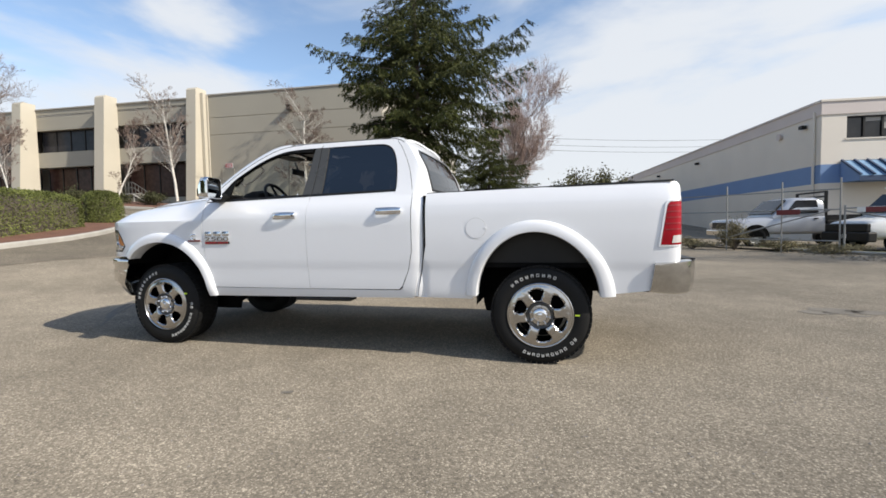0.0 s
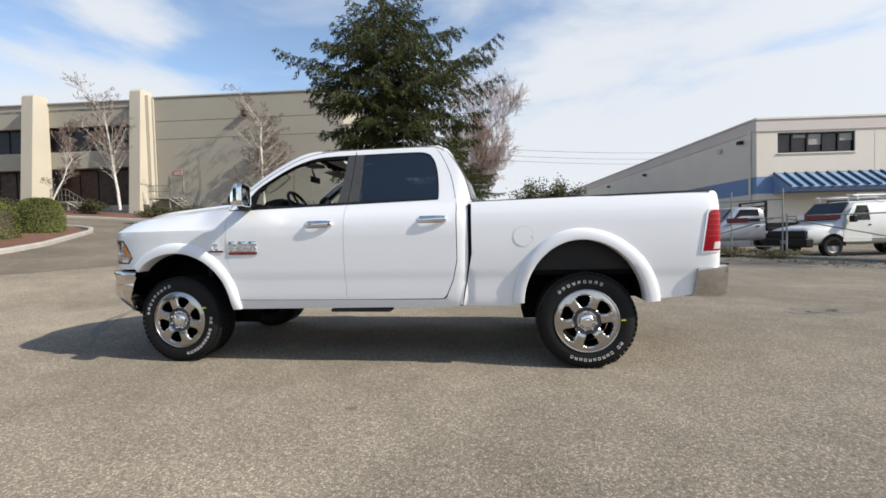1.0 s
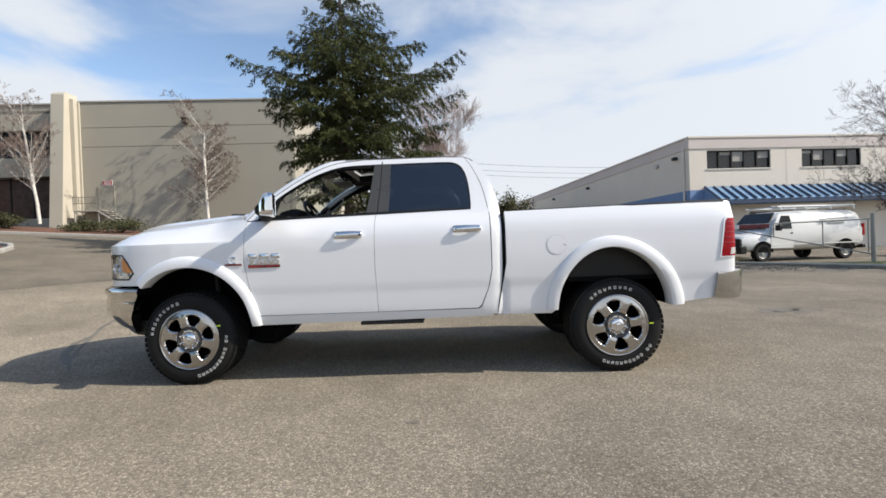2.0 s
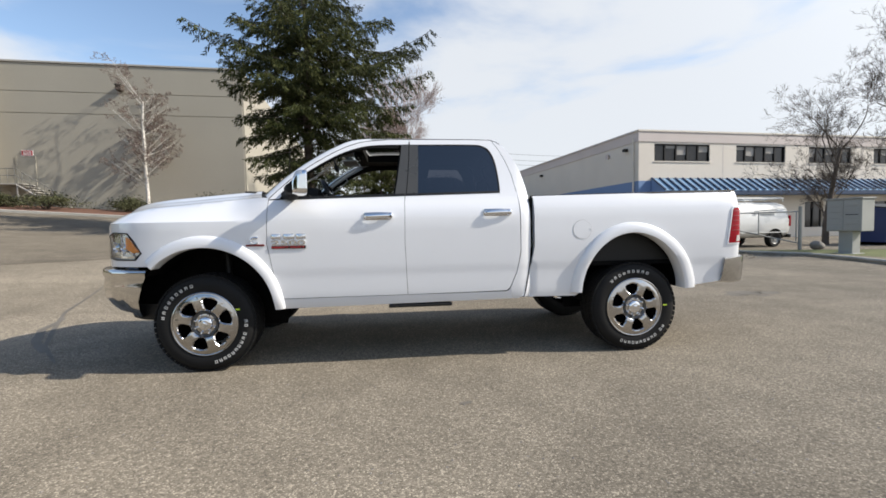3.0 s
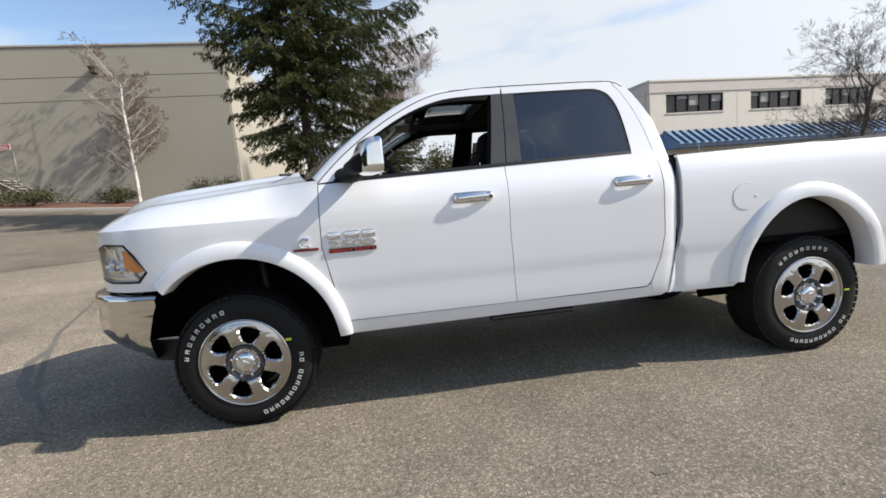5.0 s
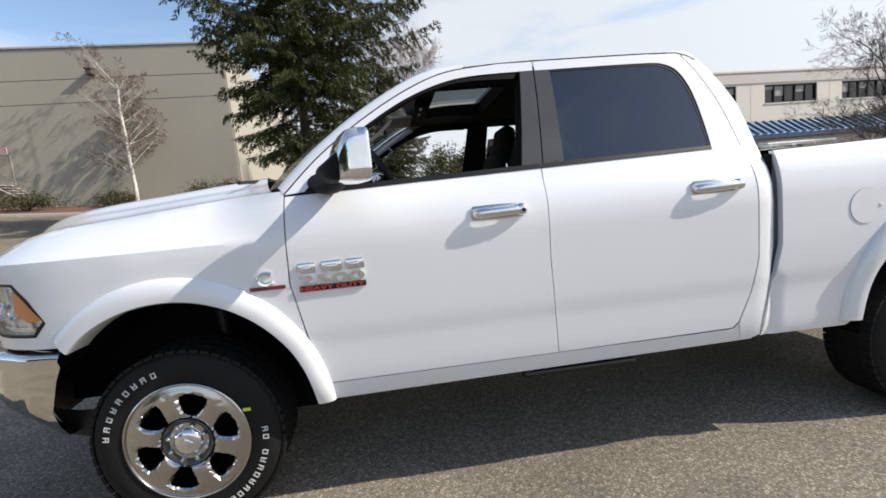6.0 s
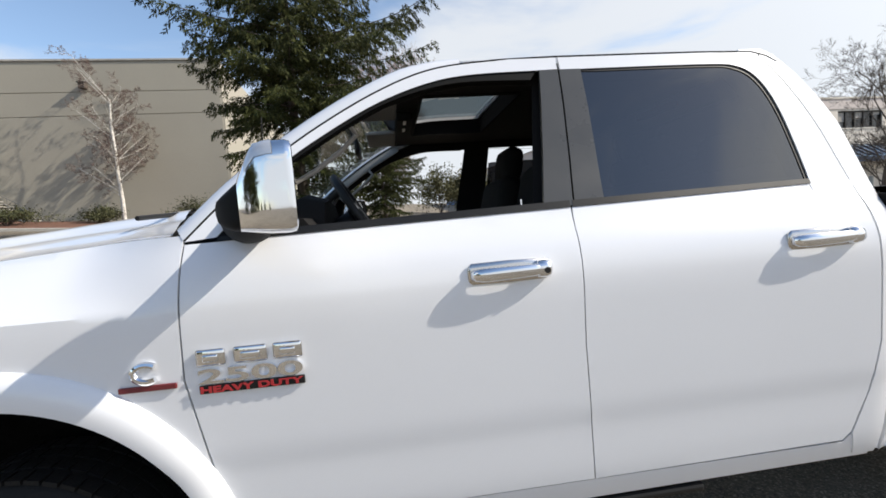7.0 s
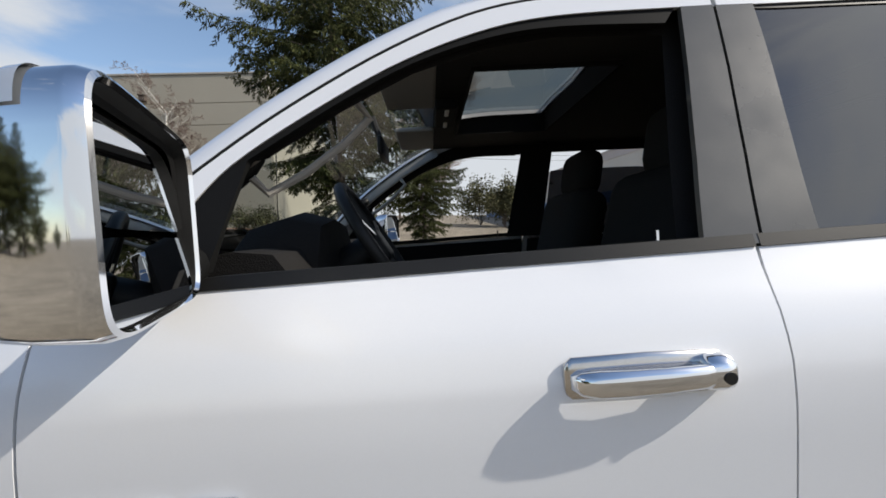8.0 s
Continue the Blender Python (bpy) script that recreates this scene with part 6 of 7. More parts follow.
kerb("kerb", [(-13.2, -3.0), (-14.35, 3.9), (-14.8, 5.9), (-15.6, 7.6), (-16.6, 9.1), (-18.5, 11.95), (-19.6, 13.0), (-20.8, 13.5), (-23.6, 13.3), (-30.0, 11.8)])
kerb("kerb", [(-9.8, 22.0), (-14.5, 21.55), (-19.0, 20.95), (-26.0, 19.75), (-34.0, 17.95), (-45.0, 16.2)])
for i, (x, y, r, h) in enumerate(((-19.6, 25.6, 1.3, 1.15), (-22.8, 23.4, 1.9, 1.1), (-25.0, 23.0, 1.2, 0.8), (-14.5, 26.0, 1.7, 1.5), (-12.6, 25.2, 1.6, 1.7), (-29.3, 22.4, 1.2, 1.1), (-31.8, 21.6, 1.0, 0.9), (-35.0, 20.6, 1.3, 1.1))):
    shrub("shrub", "low rounded green shrub in the bark bed", on(x, y), r, h, SHRUBLEAF, 60 + i, 2600, 0.13)
# evergreen clump far between the buildings, and more conifers by the lot
for i, (x, y, s) in enumerate(((4.4, 39.0, 0.335), (6.6, 41.5, 0.30), (2.6, 43.0, 0.37))):
    shrub("evergreen_bush", "distant rounded evergreen tree", on(x, y, 0.0), 1.9 + 0.3 * i, 13.5 * s, FARLEAF, 80 + i, 4600, 0.26, "tree")
shrub("weeds", "dry weeds and grass along the lot edge", on(7.1, 14.9), 0.62, 1.20, DRYLEAF, 90, 2600, 0.07, "weeds")
shrub("weeds", "dry weeds and grass along the lot edge", on(8.2, 13.9), 0.9, 0.45, DRYLEAF, 91, 2600, 0.06, "weeds")
shrub("weeds", "dry weeds and grass along the lot edge", on(5.9, 15.9), 1.0, 0.50, DRYLEAF, 92, 2600, 0.06, "weeds")
shrub("weeds", "dry weeds and grass along the lot edge", on(9.3, 12.5), 0.9, 0.38, DRYLEAF, 93, 2400, 0.06, "weeds")
c = copy_thing(SPRUCE, on(-2.9, 17.0, -0.2, 70, 0.43))
c["label"] = "young dark green spruce behind the truck"
# the trees that the chrome mirrors: a row across the lot
for x, y, s, a in ((-36.4, -38.6, 1.05, 40), (-43.0, -39.0, 1.25, 150), (-40.7, -31.0, 1.15, 300), (-48.0, -27.4, 1.25, 260), (-39.0, -49.0, 0.50, 80), (-32.0, -81.0, 0.30, 10), (-41.5, -77.0, 0.36, 200), (-48.0, -73.5, 0.34, 120)):
    c = copy_thing(SPRUCE, on(x, y, 0.0, a, s) @ Matrix.Diagonal((1.5, 1.5, 1.0, 1)))
    c["label"] = "tall dark green spruce across the lot"

# ---- things at the lot's edge ----
draped("verge", [(9.9, 2.0), (10.3, 4.4), (11.0, 6.3), (11.45, 8.2), (10.7, 10.1), (9.6, 12.0), (8.4, 14.1), (7.0, 16.8), (8.6, 17.0), (10.1, 14.0), (11.2, 11.6), (14.2, 10.4), (17.0, 9.6), (24.0, 10.4), (24.0, 5.0), (17.0, 2.0)], GRASS, "patchy short grass verge", "grass", 0.05, 0.5)
draped("dirt_edge", [(10.05, 4.4), (10.75, 6.3), (11.2, 8.2), (10.45, 10.1), (9.35, 12.0), (8.15, 14.1), (6.4, 17.2), (7.2, 17.4), (9.0, 14.5), (10.3, 12.3), (11.4, 10.7), (12.2, 9.0), (11.9, 6.2), (11.2, 4.2)], DIRT, "dirt and fallen leaves along the kerb", "dirt", 0.07, 0.4)
kerb("kerb", [(9.85, 2.0), (10.2, 4.4), (10.9, 6.3), (11.35, 8.2), (10.6, 10.1), (9.5, 12.0), (8.3, 14.1)], 0.12, 0.16, "low worn kerb with leaf litter")


draped("road", [(-12.4, -2.0), (-11.5, 3.2), (-10.5, 5.4), (-9.1, 7.0), (-6.0, 9.2), (-1.0, 11.5), (4.0, 13.0), (4.0, 22.0), (-9.8, 21.95), (-19.0, 20.85), (-26.0, 19.65), (-34.0, 17.85), (-34.0, 12.7), (-30.0, 11.9), (-23.6, 13.4), (-20.8, 13.6), (-19.6, 13.1), (-18.4, 11.95), (-16.5, 9.1), (-15.5, 7.6), (-14.7, 5.9), (-14.25, 3.9), (-13.3, -2.0)], ASPHALT_DARK, "darker grey asphalt lane along the planting beds", "road", 0.006)


def litter(count, seed, label, material, size, place):
    """Loose bits on the ground, too many to count."""
    rng = random.Random(seed)
    v, f = [], []
    for _ in range(count):
        x, y = place(rng)
        z = rise(x, y)
        s = size * rng.uniform(0.5, 1.5)
        a = rng.uniform(0, 6.283)
        k = len(v)
        for j in range(5):
            t = a + j * 1.2566 + rng.uniform(-0.3, 0.3)
            v.append((x + s * math.cos(t), y + s * math.sin(t), z + 0.001))
        v.append((x + s * 0.2, y, z + s * rng.uniform(0.5, 0.9)))
        f += [(k + j, k + (j + 1) % 5, k + 5) for j in range(5)]
    ob = flatmesh("gravel_bits", v, f, material)
    return tagged(ob, label, "gravel", kind="stuff")


def edge_place(rng):
    t = rng.random()
    x = 10.9 - 3.2 * t + rng.gauss(0, 0.35)
    return x, 8.5 + 7.0 * t + rng.gauss(0, 0.3)


STONE = mat("loose_stone", (0.22, 0.20, 0.175), 0.9, 0, 0.3, 5, 60, 0.2)
litter(700, 5, "leaf litter and clods along the verge", DIRT, 0.045, lambda r: (edge_place(r)[0] + 0.7, edge_place(r)[1]))
litter(900, 6, "loose stone chips on the asphalt", STONE, 0.006, lambda r: (r.uniform(-4.5, 3.5), r.uniform(-4.2, -1.1)))


def strip(name, pts, w, material, label, lift=0.004):
    fine = dense(pts, 0.15, False)
    rng = random.Random(3)
    rings = []
    for i, p in enumerate(fine):
        d = (fine[min(i + 1, len(fine) - 1)] - fine[max(i - 1, 0)]).normalized()
        nn = Vector((-d.y, d.x))
        e = math.sin(math.pi * (i + 0.4) / (len(fine) - 0.2)) ** 0.4 * rng.uniform(0.75, 1.1)
        rings.append([(p.x + nn.x * a * e, p.y + nn.y * a * e, rise(p.x, p.y) + lift) for a in (-w / 2, w / 2)])
    ob = part(name, loft(rings, False), material, None, label)
    return tagged(ob, label, "ground mark", kind="structure")


def blot(x, y, r, seed):
    """An uneven round patch just above the ground."""
    rng = random.Random(seed)
    rim = []
    for k in range(28):
        a = 2 * math.pi * k / 28
        q = r * (1 + 0.35 * noise.noise((2.2 * math.cos(a) + 9 * seed, 2.2 * math.sin(a), 0.3)) + rng.uniform(-0.08, 0.08))
        rim.append((x + 1.5 * q * math.cos(a), y + q * math.sin(a)))
    return [(px, py, rise(px, py) + 0.004) for px, py in rim], [tuple(range(28))]


TYREMARK = mat("faint_tyre_mark", (0.145, 0.130, 0.108), 0.93, 0, 0.25, 3, 90, 0.3)
OCHRE = mat("ochre_dirt", (0.30, 0.205, 0.12), 0.95, 0, 0.5, 2, 60, 0.4)
OIL = mat("oil_stain", (0.150, 0.134, 0.110), 0.9, 0, 0.25, 3, 60, 0.2)
strip("tyre_mark", [(-7.5, 3.7), (-7.16, 2.76), (-6.85, 1.85), (-6.35, 0.95), (-5.85, 0.13), (-5.3, -0.5)], 0.055, TYREMARK, "curved dark tyre scuff on the asphalt")
strip("tyre_mark", [(-6.6, 1.5), (-6.45, 0.9), (-6.1, 0.35), (-5.7, -0.1)], 0.10, TYREMARK, "curved dark tyre scuff on the asphalt")
for k, (x, y, r) in enumerate(((3.30, 1.74, 0.13), (3.55, 1.86, 0.20), (3.85, 1.80, 0.15), (3.62, 1.55, 0.07))):
    ob = flatmesh("oil_stain", *blot(x, y, r, k), OIL)
    tagged(ob, "faint dark oil stain on the asphalt", "ground mark", kind="structure")
strip("oil_stain", [(-1.78, -1.93), (-1.72, -1.92), (-1.70, -1.90)], 0.05, OIL, "small dark oil spot on the asphalt")
for k in range(7):
    ob = flatmesh("ochre_mark", *blot(-11.3 + 0.28 * k, 7.1 + 0.20 * k + 0.3 * math.sin(k * 2.1), 0.34 - 0.12 * math.sin(k * 1.7), 20 + k), OCHRE)
    tagged(ob, "ochre dirt smear on the asphalt", "ground mark", kind="structure")


def mailbox():
    t = thing("mail_station", "grey metal cluster mailbox on a square pedestal", "mailbox", pose(12.95, 8.35, 0.04, 0, 0, -79))
    part("pedestal", boxed(-0.20, 0.20, -0.20, 0.20, 0.0, 0.80, 0.015), METALBOX, t)
    part("base_plate", boxed(-0.28, 0.28, -0.28, 0.28, 0.0, 0.03, 0.008), METALBOX, t)
    part("cabinet", boxed(-0.50, 0.50, -0.31, 0.31, 0.76, 1.82, 0.02), METALBOX, t)
    part("roof", boxed(-0.53, 0.53, -0.35, 0.35, 1.82, 1.87, 0.01), METALBOX, t)
    for i in range(2):
        for j in range(5):
            x0, z0 = -0.475 + i * 0.48, 0.80 + j * 0.20
            d = part("door", boxed(x0, x0 + 0.465, -0.325, -0.305, z0, z0 + 0.185, 0.006), METALBOX, t)
            part("lock", boxed(x0 + 0.40, x0 + 0.43, -0.331, -0.324, z0 + 0.08, z0 + 0.11, 0.004), GALV, d)
    part("slot", boxed(0.06, 0.42, -0.329, -0.322, 1.30, 1.325), BLACK, t)


mailbox()


def dumpster():
    t = thing("dumpster", "dark blue steel dumpster with a white sign", "dumpster", pose(21.3, 13.5, 0, 0, 0, 6))
    bm = bmesh.new()
    prof = [(-0.85, 0.15), (-0.95, 1.65), (0.95, 1.9), (0.85, 0.15)]
    a = [bm.verts.new((-1.9, y, z)) for y, z in prof]
    b = [bm.verts.new((1.9, y, z)) for y, z in prof]
    bm.faces.new(a)
    bm.faces.new(b[::-1])
    for k in range(4):
        bm.faces.new((a[k], b[k], b[(k + 1) % 4], a[(k + 1) % 4]))
    bmesh.ops.recalc_face_normals(bm, faces=bm.faces)
    part("bin", bm, BLUEBIN, t)
    for x in (-1.88, -0.65, 0.65, 1.80):
        part("rib", boxed(x, x + 0.08, -1.0, -0.90, 0.2, 1.62), BLUEBIN, t)
    part("rim", boxed(-1.95, 1.95, -1.02, -0.90, 1.60, 1.70, 0.01), BLUEBIN, t)
    for x in (-1.5, 1.4):
        part("skid", boxed(x, x + 0.12, -0.8, 0.8, 0.0, 0.15), UNDER, t)
    s = part("sign", boxed(-1.35, -0.35, -1.035, -1.02, 0.95, 1.50, 0.003), WHITE, t, "white sign with small coloured shapes")
    part("mark", boxed(-1.25, -0.98, -1.042, -1.034, 1.32, 1.44), GREENMARK, s)
    part("mark", boxed(-0.95, -0.75, -1.042, -1.034, 1.32, 1.44), YELLOWMARK, s)
    part("lid", boxed(-1.9, -0.02, -0.93, 0.93, -0.02, 0.03, 0.01, m=Matrix.Translation((0, 0, 1.80)) @ Matrix.Rotation(0.13, 4, "X")), BLACK, t)
    part("lid", boxed(0.02, 1.9, -0.93, 0.93, -0.02, 0.03, 0.01, m=Matrix.Translation((0, 0, 1.80)) @ Matrix.Rotation(0.13, 4, "X")), BLACK, t)


GREENMARK = plain("green_sign_paint", (0.03, 0.14, 0.05), 0.5)
YELLOWMARK = plain("yellow_sign_paint", (0.62, 0.42, 0.04), 0.5)
dumpster()


def fence():
    t = thing("pipe_fence", "galvanised pipe fence with dark red reflector plates", "fence")
    a, b = Vector((5.4, 16.1, 0)), Vector((9.2, 12.3, 0))
    for f in (0.0, 0.36, 0.70, 1.0):
        p = a.lerp(b, f)
        part("post", tubed([p, p + Vector((0, 0, 2.5))], 0.026, 8), GALV, t)
    for z in (2.18, 1.52, 0.48):
        part("rail", tubed([a + Vector((0, 0, z)), b + Vector((0, 0, z - 0.05))], 0.021, 8), GALV, t)
    part("brace", tubed([a.lerp(b, 0.36) + Vector((0, 0, 0.5)), a.lerp(b, 0.95) + Vector((0, 0, 1.45))], 0.022, 8), GALV, t)
    d = (b - a).normalized()
    for f in (0.74,):
        p = a.lerp(b, f) + Vector((-0.03, -0.03, 1.42))
        m = Matrix.Translation(p) @ Matrix.Rotation(math.atan2(d.y, d.x), 4, "Z")
        part("reflector_plate", boxed(-0.35, 0.35, -0.04, -0.03, -0.09, 0.09, m=m), DARKRED, t)
    g = thing("swing_gate", "galvanised swing gate of pipes with a diagonal brace", "gate")
    a, b = Vector((9.3, 12.25, 0)), Vector((13.75, 10.95, 0))
    part("post", tubed([b, b + Vector((0, 0, 1.75))], 0.065, 10), GALV, g, "thick gate post")
    part("post", tubed([a, a + Vector((0, 0, 1.6))], 0.028, 10), GALV, g)
    part("rail", tubed([a + Vector((0, 0, 1.50)), b + Vector((0, 0, 1.55))], 0.024, 8), GALV, g)
    part("brace", tubed([a + Vector((0, 0, 1.42)), b + Vector((0, 0, 0.28))], 0.024, 8), GALV, g)
    for f in (0.35, 0.68, 0.97):
        p = a.lerp(b, f)
        part("upright", tubed([p + Vector((0, 0, 1.42 - 1.1 * f)), p + Vector((0, 0, 1.52))], 0.02, 8), GALV, g)
    d = (b - a).normalized()
    for f, material, w in ((0.17, DARKRED, 0.32), (0.08, WHITE, 0.10), (0.28, DARKRED, 0.16)):
        m = Matrix.Translation(a.lerp(b, f) + Vector((0, -0.03, 1.44))) @ Matrix.Rotation(math.atan2(d.y, d.x), 4, "Z")
        part("reflector_plate", boxed(-w, w, -0.03, -0.02, -0.08, 0.08, m=m), material, g)
    r = thing("boulder", "rough grey boulder beside the gate post", "rock", pose(14.3, 10.75, 0.0))
    bm = bmesh.new()
    bmesh.ops.create_icosphere(bm, subdivisions=3, radius=0.24)
    for v in bm.verts:
        v.co *= 1 + 0.25 * noise.noise(v.co * 3.1)
        v.co.z = max(0.0, v.co.z * 0.8 + 0.2)
    part("rock", bm, STONE, r, "", True, 70)


fence()


def body_sections(secs, n=28, p=4.5):
    """Rings of a car body along x: (x, half width, low, high, inset of the top)."""
    rings = []
    for x, w, z0, z1, inset in secs:
        r = []
        for k in range(n):
            t = 2 * math.pi * k / n
            c, s = math.cos(t), math.sin(t)
            z = (z0 + z1) / 2 + (z1 - z0) / 2 * abs(s) ** (2 / p) * (1 if s > 0 else -1)
            f = max(0.0, (z - (z0 + z1) / 2) / ((z1 - z0) / 2))
            r.append((x, (w - inset * f) * abs(c) ** (2 / p) * (1 if c > 0 else -1), z))
        rings.append(r)
    return loft(rings)


def plain_wheel(parent, x, y, r, w, rim_material):
    side = 1 if y > 0 else -1
    t = part("wheel", lathe(bmesh.new(), [(r * 0.60, 0.0), (r * 0.70, -0.02), (r * 0.93, -0.015), (r, 0.03), (r, w - 0.03), (r * 0.93, w), (r * 0.6, w)], 36, True), RUBBER, parent, "", True)
    t.matrix_basis = pose(x, y, r, 0, 0, 0 if side < 0 else 180)
    part("rim", lathe(bmesh.new(), [(0.0, -0.005), (r * 0.2, -0.008), (r * 0.25, 0.02), (r * 0.52, 0.03), (r * 0.60, 0.0)], 24), GALV, t, "", True)


def van():
    t = thing("cargo_van", "white cargo van with a black front bumper and ladder rack", "van", pose(11.05, 13.85, 0, 0, 0, 9.5))
    body = body_sections([(-0.92, 0.72, 0.50, 0.98, 0.05), (-0.86, 0.90, 0.45, 1.06, 0.06), (-0.60, 0.98, 0.42, 1.12, 0.08), (-0.05, 1.0, 0.42, 1.22, 0.10), (0.28, 1.0, 0.42, 1.30, 0.12), (0.55, 1.0, 0.42, 1.60, 0.16), (0.85, 1.0, 0.42, 1.92, 0.20), (1.15, 1.0, 0.42, 2.05, 0.20), (2.5, 1.0, 0.42, 2.09, 0.20), (4.6, 1.0, 0.42, 2.08, 0.20), (4.85, 0.97, 0.45, 2.02, 0.20), (4.93, 0.90, 0.55, 1.90, 0.18)])
    part("body", body, VANWHITE, t, "", True, 50)
    part("front_bumper", boxed(-1.03, -0.72, -0.985, 0.985, 0.36, 0.70, 0.05), BLACK, t)
    part("grille", boxed(-0.985, -0.84, -0.88, 0.88, 0.70, 0.98, 0.03), BLACK, t)
    for y in (-0.66, 0.66):
        part("headlamp", boxed(-0.975, -0.92, y - 0.16, y + 0.16, 0.74, 0.92, 0.02), CLEARLENS, t)
    part("rear_bumper", boxed(4.85, 5.02, -0.93, 0.93, 0.42, 0.58, 0.03), BLACK, t)
    # windscreen and cab windows lie a little proud of the shell
    bm = bmesh.new()
    for tri in (((0.31, -0.80, 1.345), (0.31, 0.80, 1.345), (0.87, 0.70, 1.965), (0.87, -0.70, 1.965)),):
        bm.faces.new([bm.verts.new(p) for p in tri])
    g = bmesh.ops.extrude_face_region(bm, geom=bm.faces[:])
    bmesh.ops.translate(bm, verts=[v for v in g["geom"] if isinstance(v, bmesh.types.BMVert)], vec=(-0.05, 0, 0.045))
    bmesh.ops.recalc_face_normals(bm, faces=bm.faces)
    part("windscreen", bm, DARKGLASS, t, "dark windscreen")
    for sgn in (-1, 1):
        d = part("front_door", sheet([(0.36, 0.55), (1.42, 0.55), (1.42, 1.95), (0.90, 1.93), (0.42, 1.36)], lambda x, z: (x, sgn * (1.004 - 0.20 * max(0, (z - 1.25) / 0.83) ** 1.6), z), 0.12, (), (), 0.01, (0, -sgn, 0)), VANWHITE, t, "", True)
        part("window", sheet([(0.62, 1.32), (1.36, 1.32), (1.36, 1.86), (0.98, 1.86)], lambda x, z: (x, sgn * (1.012 - 0.20 * max(0, (z - 1.25) / 0.83) ** 1.6), z), 0.12, (), (), 0.01, (0, -sgn, 0)), DARKGLASS, d, "dark door window", True)
        part("handle", boxed(1.30, 1.40, sgn * 1.0, sgn * 1.025, 1.12, 1.17, 0.01), BLACK, d)
        part("wing_mirror", boxed(0.52, 0.66, sgn * 1.04, sgn * 1.25, 1.25, 1.50, 0.03), BLACK, t, "black wing mirror")
        part("side_moulding", boxed(0.40, 4.6, sgn * 0.998, sgn * 1.012, 0.66, 0.70, 0.004), VANWHITE, t)
        for x in (0.0, 3.94):
            plain_wheel(t, x, sgn * 0.99, 0.37, 0.24, GALV)
            part("wheel_arch", sheet(arc(x, 0.40, 0.47, 0.45, 0, 180, 20), lambda u, z: (u, sgn * 1.003, z), 0.1, (), (), 0), UNDER, t)
        part("tail_lamp", boxed(4.80, 4.93, sgn * 0.90, sgn * 0.985, 0.95, 1.45, 0.02), REDLENS, t)
        part("rack_rail", tubed([(0.95, sgn * 0.76, 2.24), (4.75, sgn * 0.76, 2.24)], 0.03, 8), WHITE, t, "white ladder-rack rail")
    for x in (1.1, 2.3, 3.5, 4.65):
        part("rack_bar", tubed([(x, -0.80, 2.08), (x, -0.76, 2.24), (x, 0.76, 2.24), (x, 0.80, 2.08)], 0.025, 8), WHITE, t)
    part("ladder", boxed(1.3, 4.9, -0.55, -0.50, 2.27, 2.34), GALV, t)
    part("ladder", boxed(1.3, 4.9, -0.15, -0.10, 2.27, 2.34), GALV, t)
    # plain grey bars where the side sign stands
    for x0, x1, z in ((2.72, 3.02, 1.62), (3.06, 4.1, 1.66), (3.10, 4.0, 1.56), (2.72, 2.9, 1.50), (3.15, 3.9, 1.47)):
        part("sign_bar", boxed(x0, x1, -1.0 + 0.07, -0.955 + 0.01, z, z + 0.05, m=Matrix.Translation((0, -0.035, 0))), SIGNGREY, t)
    part("registration_plate", boxed(-1.03, -1.015, -0.15, 0.15, 0.47, 0.62), WHITE, t)


SIGNGREY = plain("grey_sign_film", (0.30, 0.32, 0.34), 0.5)
van()


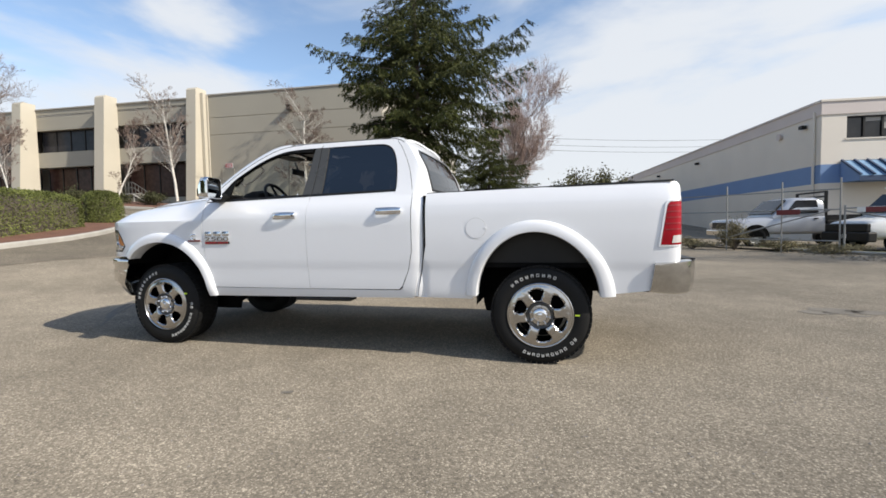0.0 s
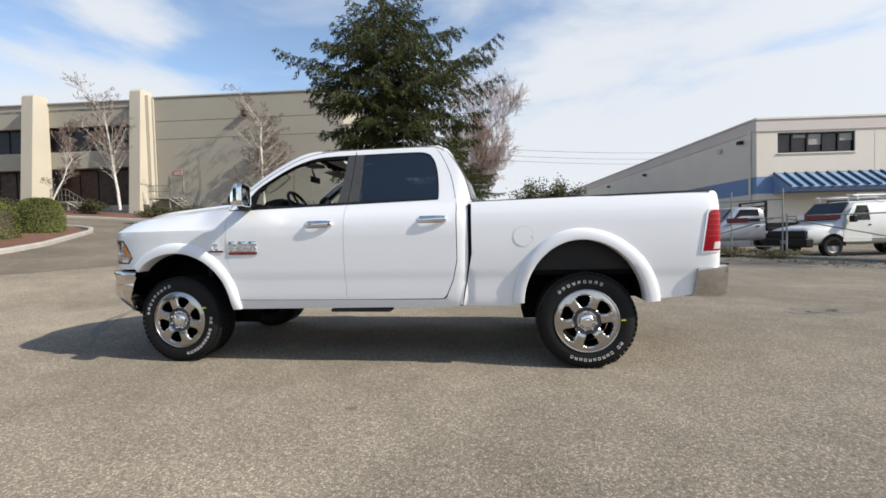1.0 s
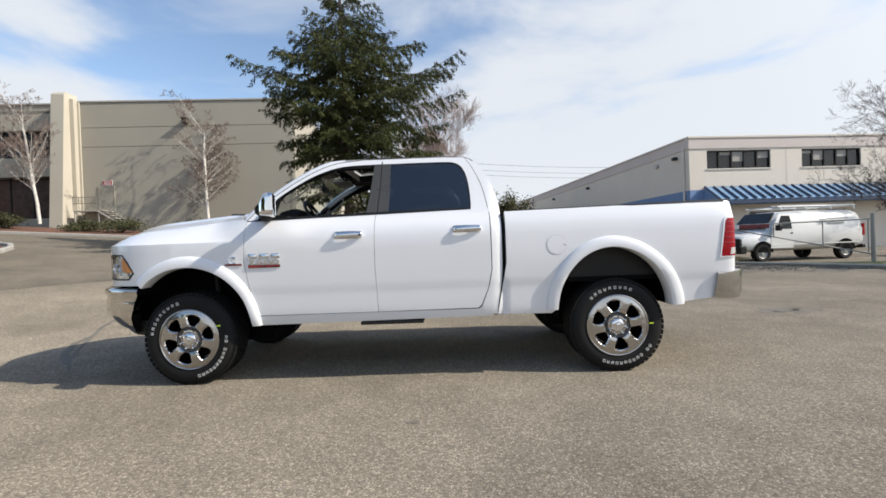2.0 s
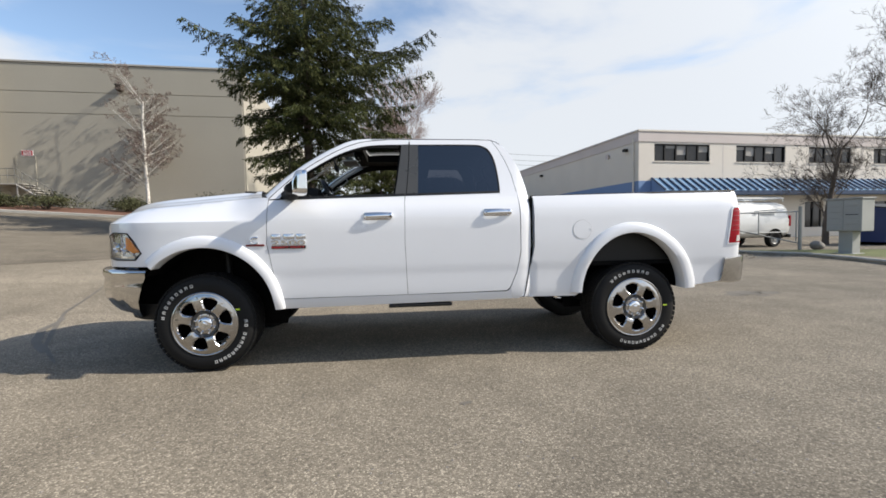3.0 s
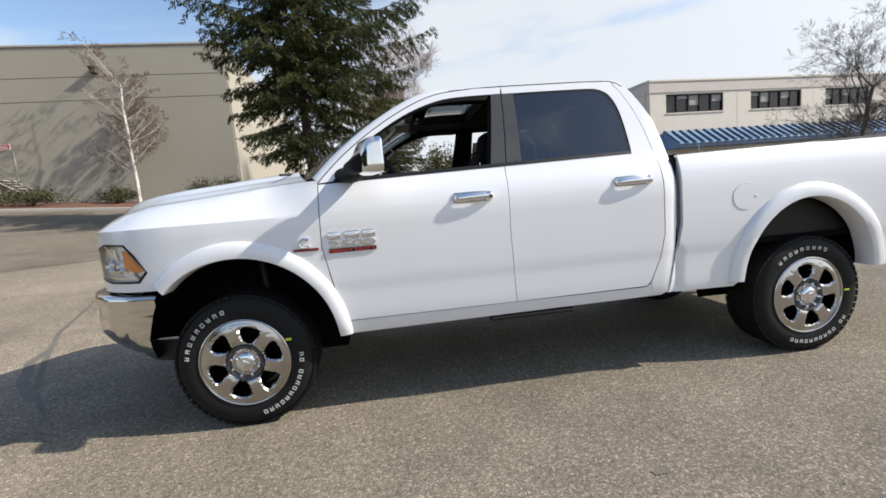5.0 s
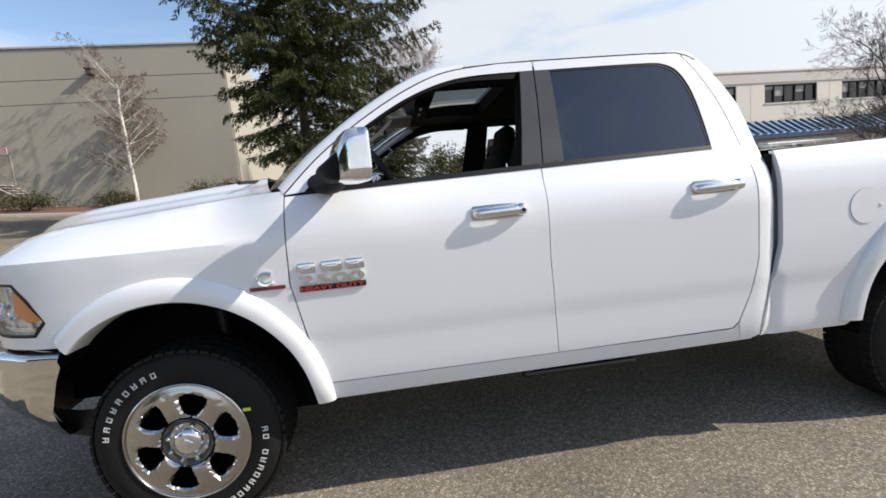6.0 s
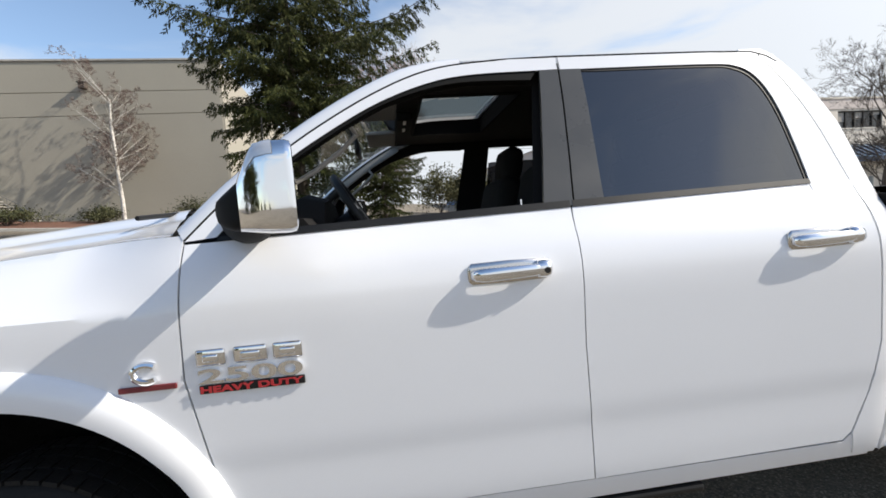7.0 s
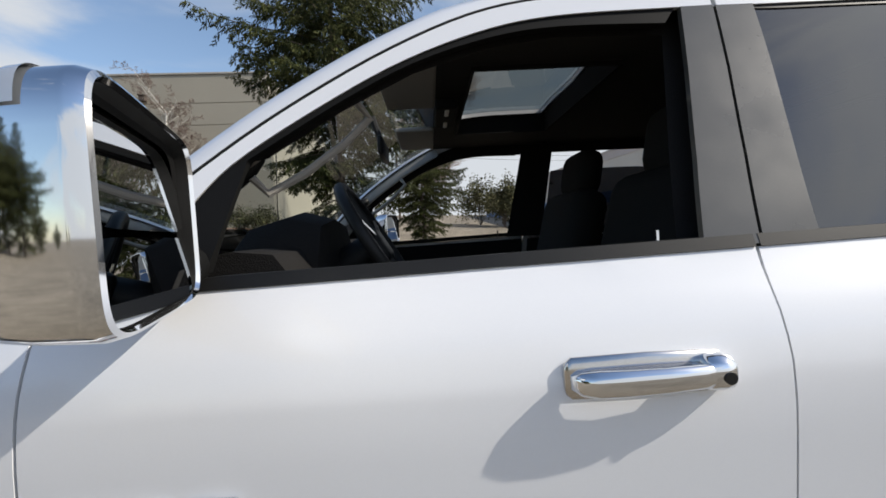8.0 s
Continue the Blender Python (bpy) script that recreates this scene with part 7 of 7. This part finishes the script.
def work_pickup():
    t = thing("work_pickup", "silver single-cab pickup with a black headache rack", "pickup truck", pose(8.35, 17.5, 0, 0, 0, 5.5) @ Matrix.Scale(1.09, 4))
    part("body", body_sections([(-0.88, 0.80, 0.55, 1.02, 0.05), (-0.80, 0.95, 0.50, 1.10, 0.05), (-0.3, 0.99, 0.50, 1.14, 0.06), (0.75, 1.0, 0.50, 1.20, 0.04), (1.0, 1.0, 0.50, 1.26, 0.03), (2.38, 1.0, 0.50, 1.28, 0.03)], 32, 7), SILVER, t, "", True, 50)
    part("cab", body_sections([(0.60, 0.95, 1.00, 1.24, 0.03), (0.95, 0.97, 1.00, 1.60, 0.08), (1.22, 0.97, 1.00, 1.86, 0.13), (1.42, 0.97, 1.00, 1.92, 0.14), (2.22, 0.97, 1.00, 1.92, 0.14), (2.36, 0.96, 1.00, 1.84, 0.13), (2.40, 0.95, 1.00, 1.24, 0.05)], 36, 7), SILVER, t, "", True, 50)
    for sgn in (-1, 1):
        part("window", sheet([(1.00, 1.28), (2.16, 1.30), (2.14, 1.80), (1.42, 1.80)], lambda x, z: (x, sgn * (0.985 - 0.10 * max(0, (z - 1.35) / 0.5)), z), 0.1, (), (), 0.01, (0, -sgn, 0)), DARKGLASS, t, "dark door window", True)
        part("door_handle", boxed(2.0, 2.14, sgn * 0.99, sgn * 1.02, 1.08, 1.12, 0.008), BLACK, t)
        part("wing_mirror", boxed(1.02, 1.14, sgn * 0.98, sgn * 1.20, 1.24, 1.42, 0.03), BLACK, t)
        for x in (0.0, 3.55):
            plain_wheel(t, x, sgn * 0.99, 0.39, 0.25, GALV)
        part("wheel_arch", sheet(arc(0, 0.42, 0.48, 0.48, 0, 180, 20), lambda u, z: (u, sgn * 1.002, z), 0.1, (), (), 0), UNDER, t)
        part("headlamp", boxed(-0.90, -0.80, sgn * 0.62, sgn * 0.86, 0.82, 1.0, 0.02), CLEARLENS, t)
        part("rack_post", boxed(2.45, 2.53, sgn * 0.80, sgn * 0.88, 1.0, 2.12), BLACK, t)
        part("stake_side", boxed(2.45, 4.6, sgn * 0.98, sgn * 1.02, 1.02, 1.22), BLACK, t)
    for z in (1.45, 1.68, 1.90, 2.08):
        part("rack_bar", boxed(2.46, 2.52, -0.88, 0.88, z, z + 0.06), BLACK, t, "black rack bar")
    part("flat_bed", boxed(2.42, 4.75, -1.02, 1.02, 0.88, 1.02, 0.02), BLACK, t, "dark flat bed")
    part("bumper", boxed(-1.0, -0.84, -0.92, 0.92, 0.48, 0.70, 0.04), CHROME_BODY, t)
    part("grille", boxed(-0.91, -0.86, -0.58, 0.58, 0.74, 1.0, 0.02), BLACK, t)
    bm = bmesh.new()
    bm.faces.new([bm.verts.new(p) for p in ((0.64, -0.82, 1.265), (0.64, 0.82, 1.265), (1.18, 0.72, 1.80), (1.18, -0.72, 1.80))])
    g = bmesh.ops.extrude_face_region(bm, geom=bm.faces[:])
    bmesh.ops.translate(bm, verts=[v for v in g["geom"] if isinstance(v, bmesh.types.BMVert)], vec=(-0.05, 0, 0.05))
    bmesh.ops.recalc_face_normals(bm, faces=bm.faces)
    part("windscreen", bm, DARKGLASS, t)


work_pickup()


# ---- fittings of the long building ----
def stair(name, label, m, n, run, climb, width, land):
    t = thing(name, label, "stairs", m)
    for i in range(n):
        part("step", boxed(land + (n - 1 - i) * run, land + (n - i) * run, -width, 0, (i + 1) * climb - 0.06, (i + 1) * climb, 0.005), KERB, t)
    top = n * climb
    part("landing", boxed(0, land, -width, 0, top - 0.08, top), KERB, t)
    part("stringer", tubed([(land, -width + 0.03, top - 0.1), (land + n * run, -width + 0.03, 0.0)], 0.07, 6), KERB, t)
    for x in (0.05, land):
        part("leg", boxed(x, x + 0.08, -width, -width + 0.08, -0.6, top), KERB, t)
    for h in (0.5, 0.95):
        part("rail", tubed([(0, -width, top + h), (land, -width, top + h), (land + n * run, -width, h)], 0.025, 6), RAILGREY, t)
    k = 12
    for i in range(k + 1):
        x = (land + n * run) * i / k
        z = top if x < land else top - (x - land) / run * climb
        part("baluster", tubed([(x, -width, max(0.0, z)), (x, -width, z + 0.95)], 0.016, 6), RAILGREY, t)
    return t


RAILGREY = mat("grey_rail_paint", (0.17, 0.165, 0.15), 0.6, 0, 0.08, 3, 60, 0.0)
stair("fire_stair", "grey concrete stair with pipe rails below an exit door", LB @ pose(-7.4, -0.06, 2.35), 12, 0.27, 0.186, 1.3, 1.7)
stair("entrance_stair", "grey entrance steps with pale rails", LB @ pose(-15.6, 0.2, 3.0), 9, 0.28, 0.17, 1.6, 1.4)


def fittings():
    d = thing("exit_door", "beige steel exit door with a red sign above", "door", LB)
    part("leaf", boxed(-6.42, -5.40, -0.085, -0.05, 4.55, 6.45, 0.004), CONCRETE, d)
    for u in (-6.50, -5.40):
        part("jamb", boxed(u, u + 0.08, -0.10, -0.05, 4.55, 6.50), CONCRETE, d)
    s = thing("wall_sign", "small red and white warning sign", "sign", LB)
    part("plate", boxed(-6.15, -5.45, -0.09, -0.052, 6.52, 6.92, 0.004), WHITE, s)
    part("field", boxed(-6.12, -5.48, -0.096, -0.088, 6.56, 6.89), SIGNRED, s, "red field")
    for k in range(3):
        part("bar", boxed(-6.05, -5.55, -0.101, -0.095, 6.60 + 0.09 * k, 6.645 + 0.09 * k), WHITE, s)
    for u in (0.08,):
        f = thing("wall_lamp", "brown flood lamp on the wall", "lamp", LB)
        part("box", boxed(u - 0.18, u + 0.18, -0.45, -0.05, 11.0, 11.35, 0.03), BARK, f)
        part("visor", boxed(u - 0.20, u + 0.20, -0.55, -0.10, 11.33, 11.38), BLACK, f)
    v = thing("wall_vent", "small round pale vent on the side wall", "vent", RB)
    bm = bmesh.new()
    bmesh.ops.create_cone(bm, cap_ends=True, segments=16, radius1=0.2, radius2=0.14, depth=0.2, matrix=pose(-0.1, 3.5, 6.25, 0, 90))
    part("hood", bm, STUCCO_PINK, v)
    f = thing("wall_lamp", "small dark lamp under the eaves", "lamp", RB)
    part("box", boxed(-0.32, -0.05, 1.1, 1.4, 6.25, 6.45, 0.02), BLACK, f)
    for y in (14.0, 24.0):
        c = copy_thing(f, RB @ Matrix.Translation((0, y, -0.1)))


SIGNRED = plain("sign_red", (0.50, 0.03, 0.03), 0.5)
fittings()


def cables():
    t = thing("utility_line", "wooden poles with three sagging cables", "utility line")
    a, b = Vector((-6.5, 56.0, 0.0)), Vector((46.0, 69.0, 0.0))
    for p in (a, b):
        part("pole", tubed([p + Vector((0, 0, rise(p.x, p.y))), p + Vector((0, 0, 14.0))], 0.15, 10, 0.11), BARK, t, "weathered wooden pole")
        part("crossarm", tubed([p + Vector((0.3, -1.2, 13.2)), p + Vector((-0.3, 1.2, 13.2))], 0.06, 6), BARK, t)
    for h in (13.3, 12.4, 11.7):
        pts = [a.lerp(b, i / 24) + Vector((0, 0, h - 1.0 * math.sin(math.pi * i / 24))) for i in range(25)]
        part("cable", tubed(pts, 0.022, 4), BLACK, t)


cables()
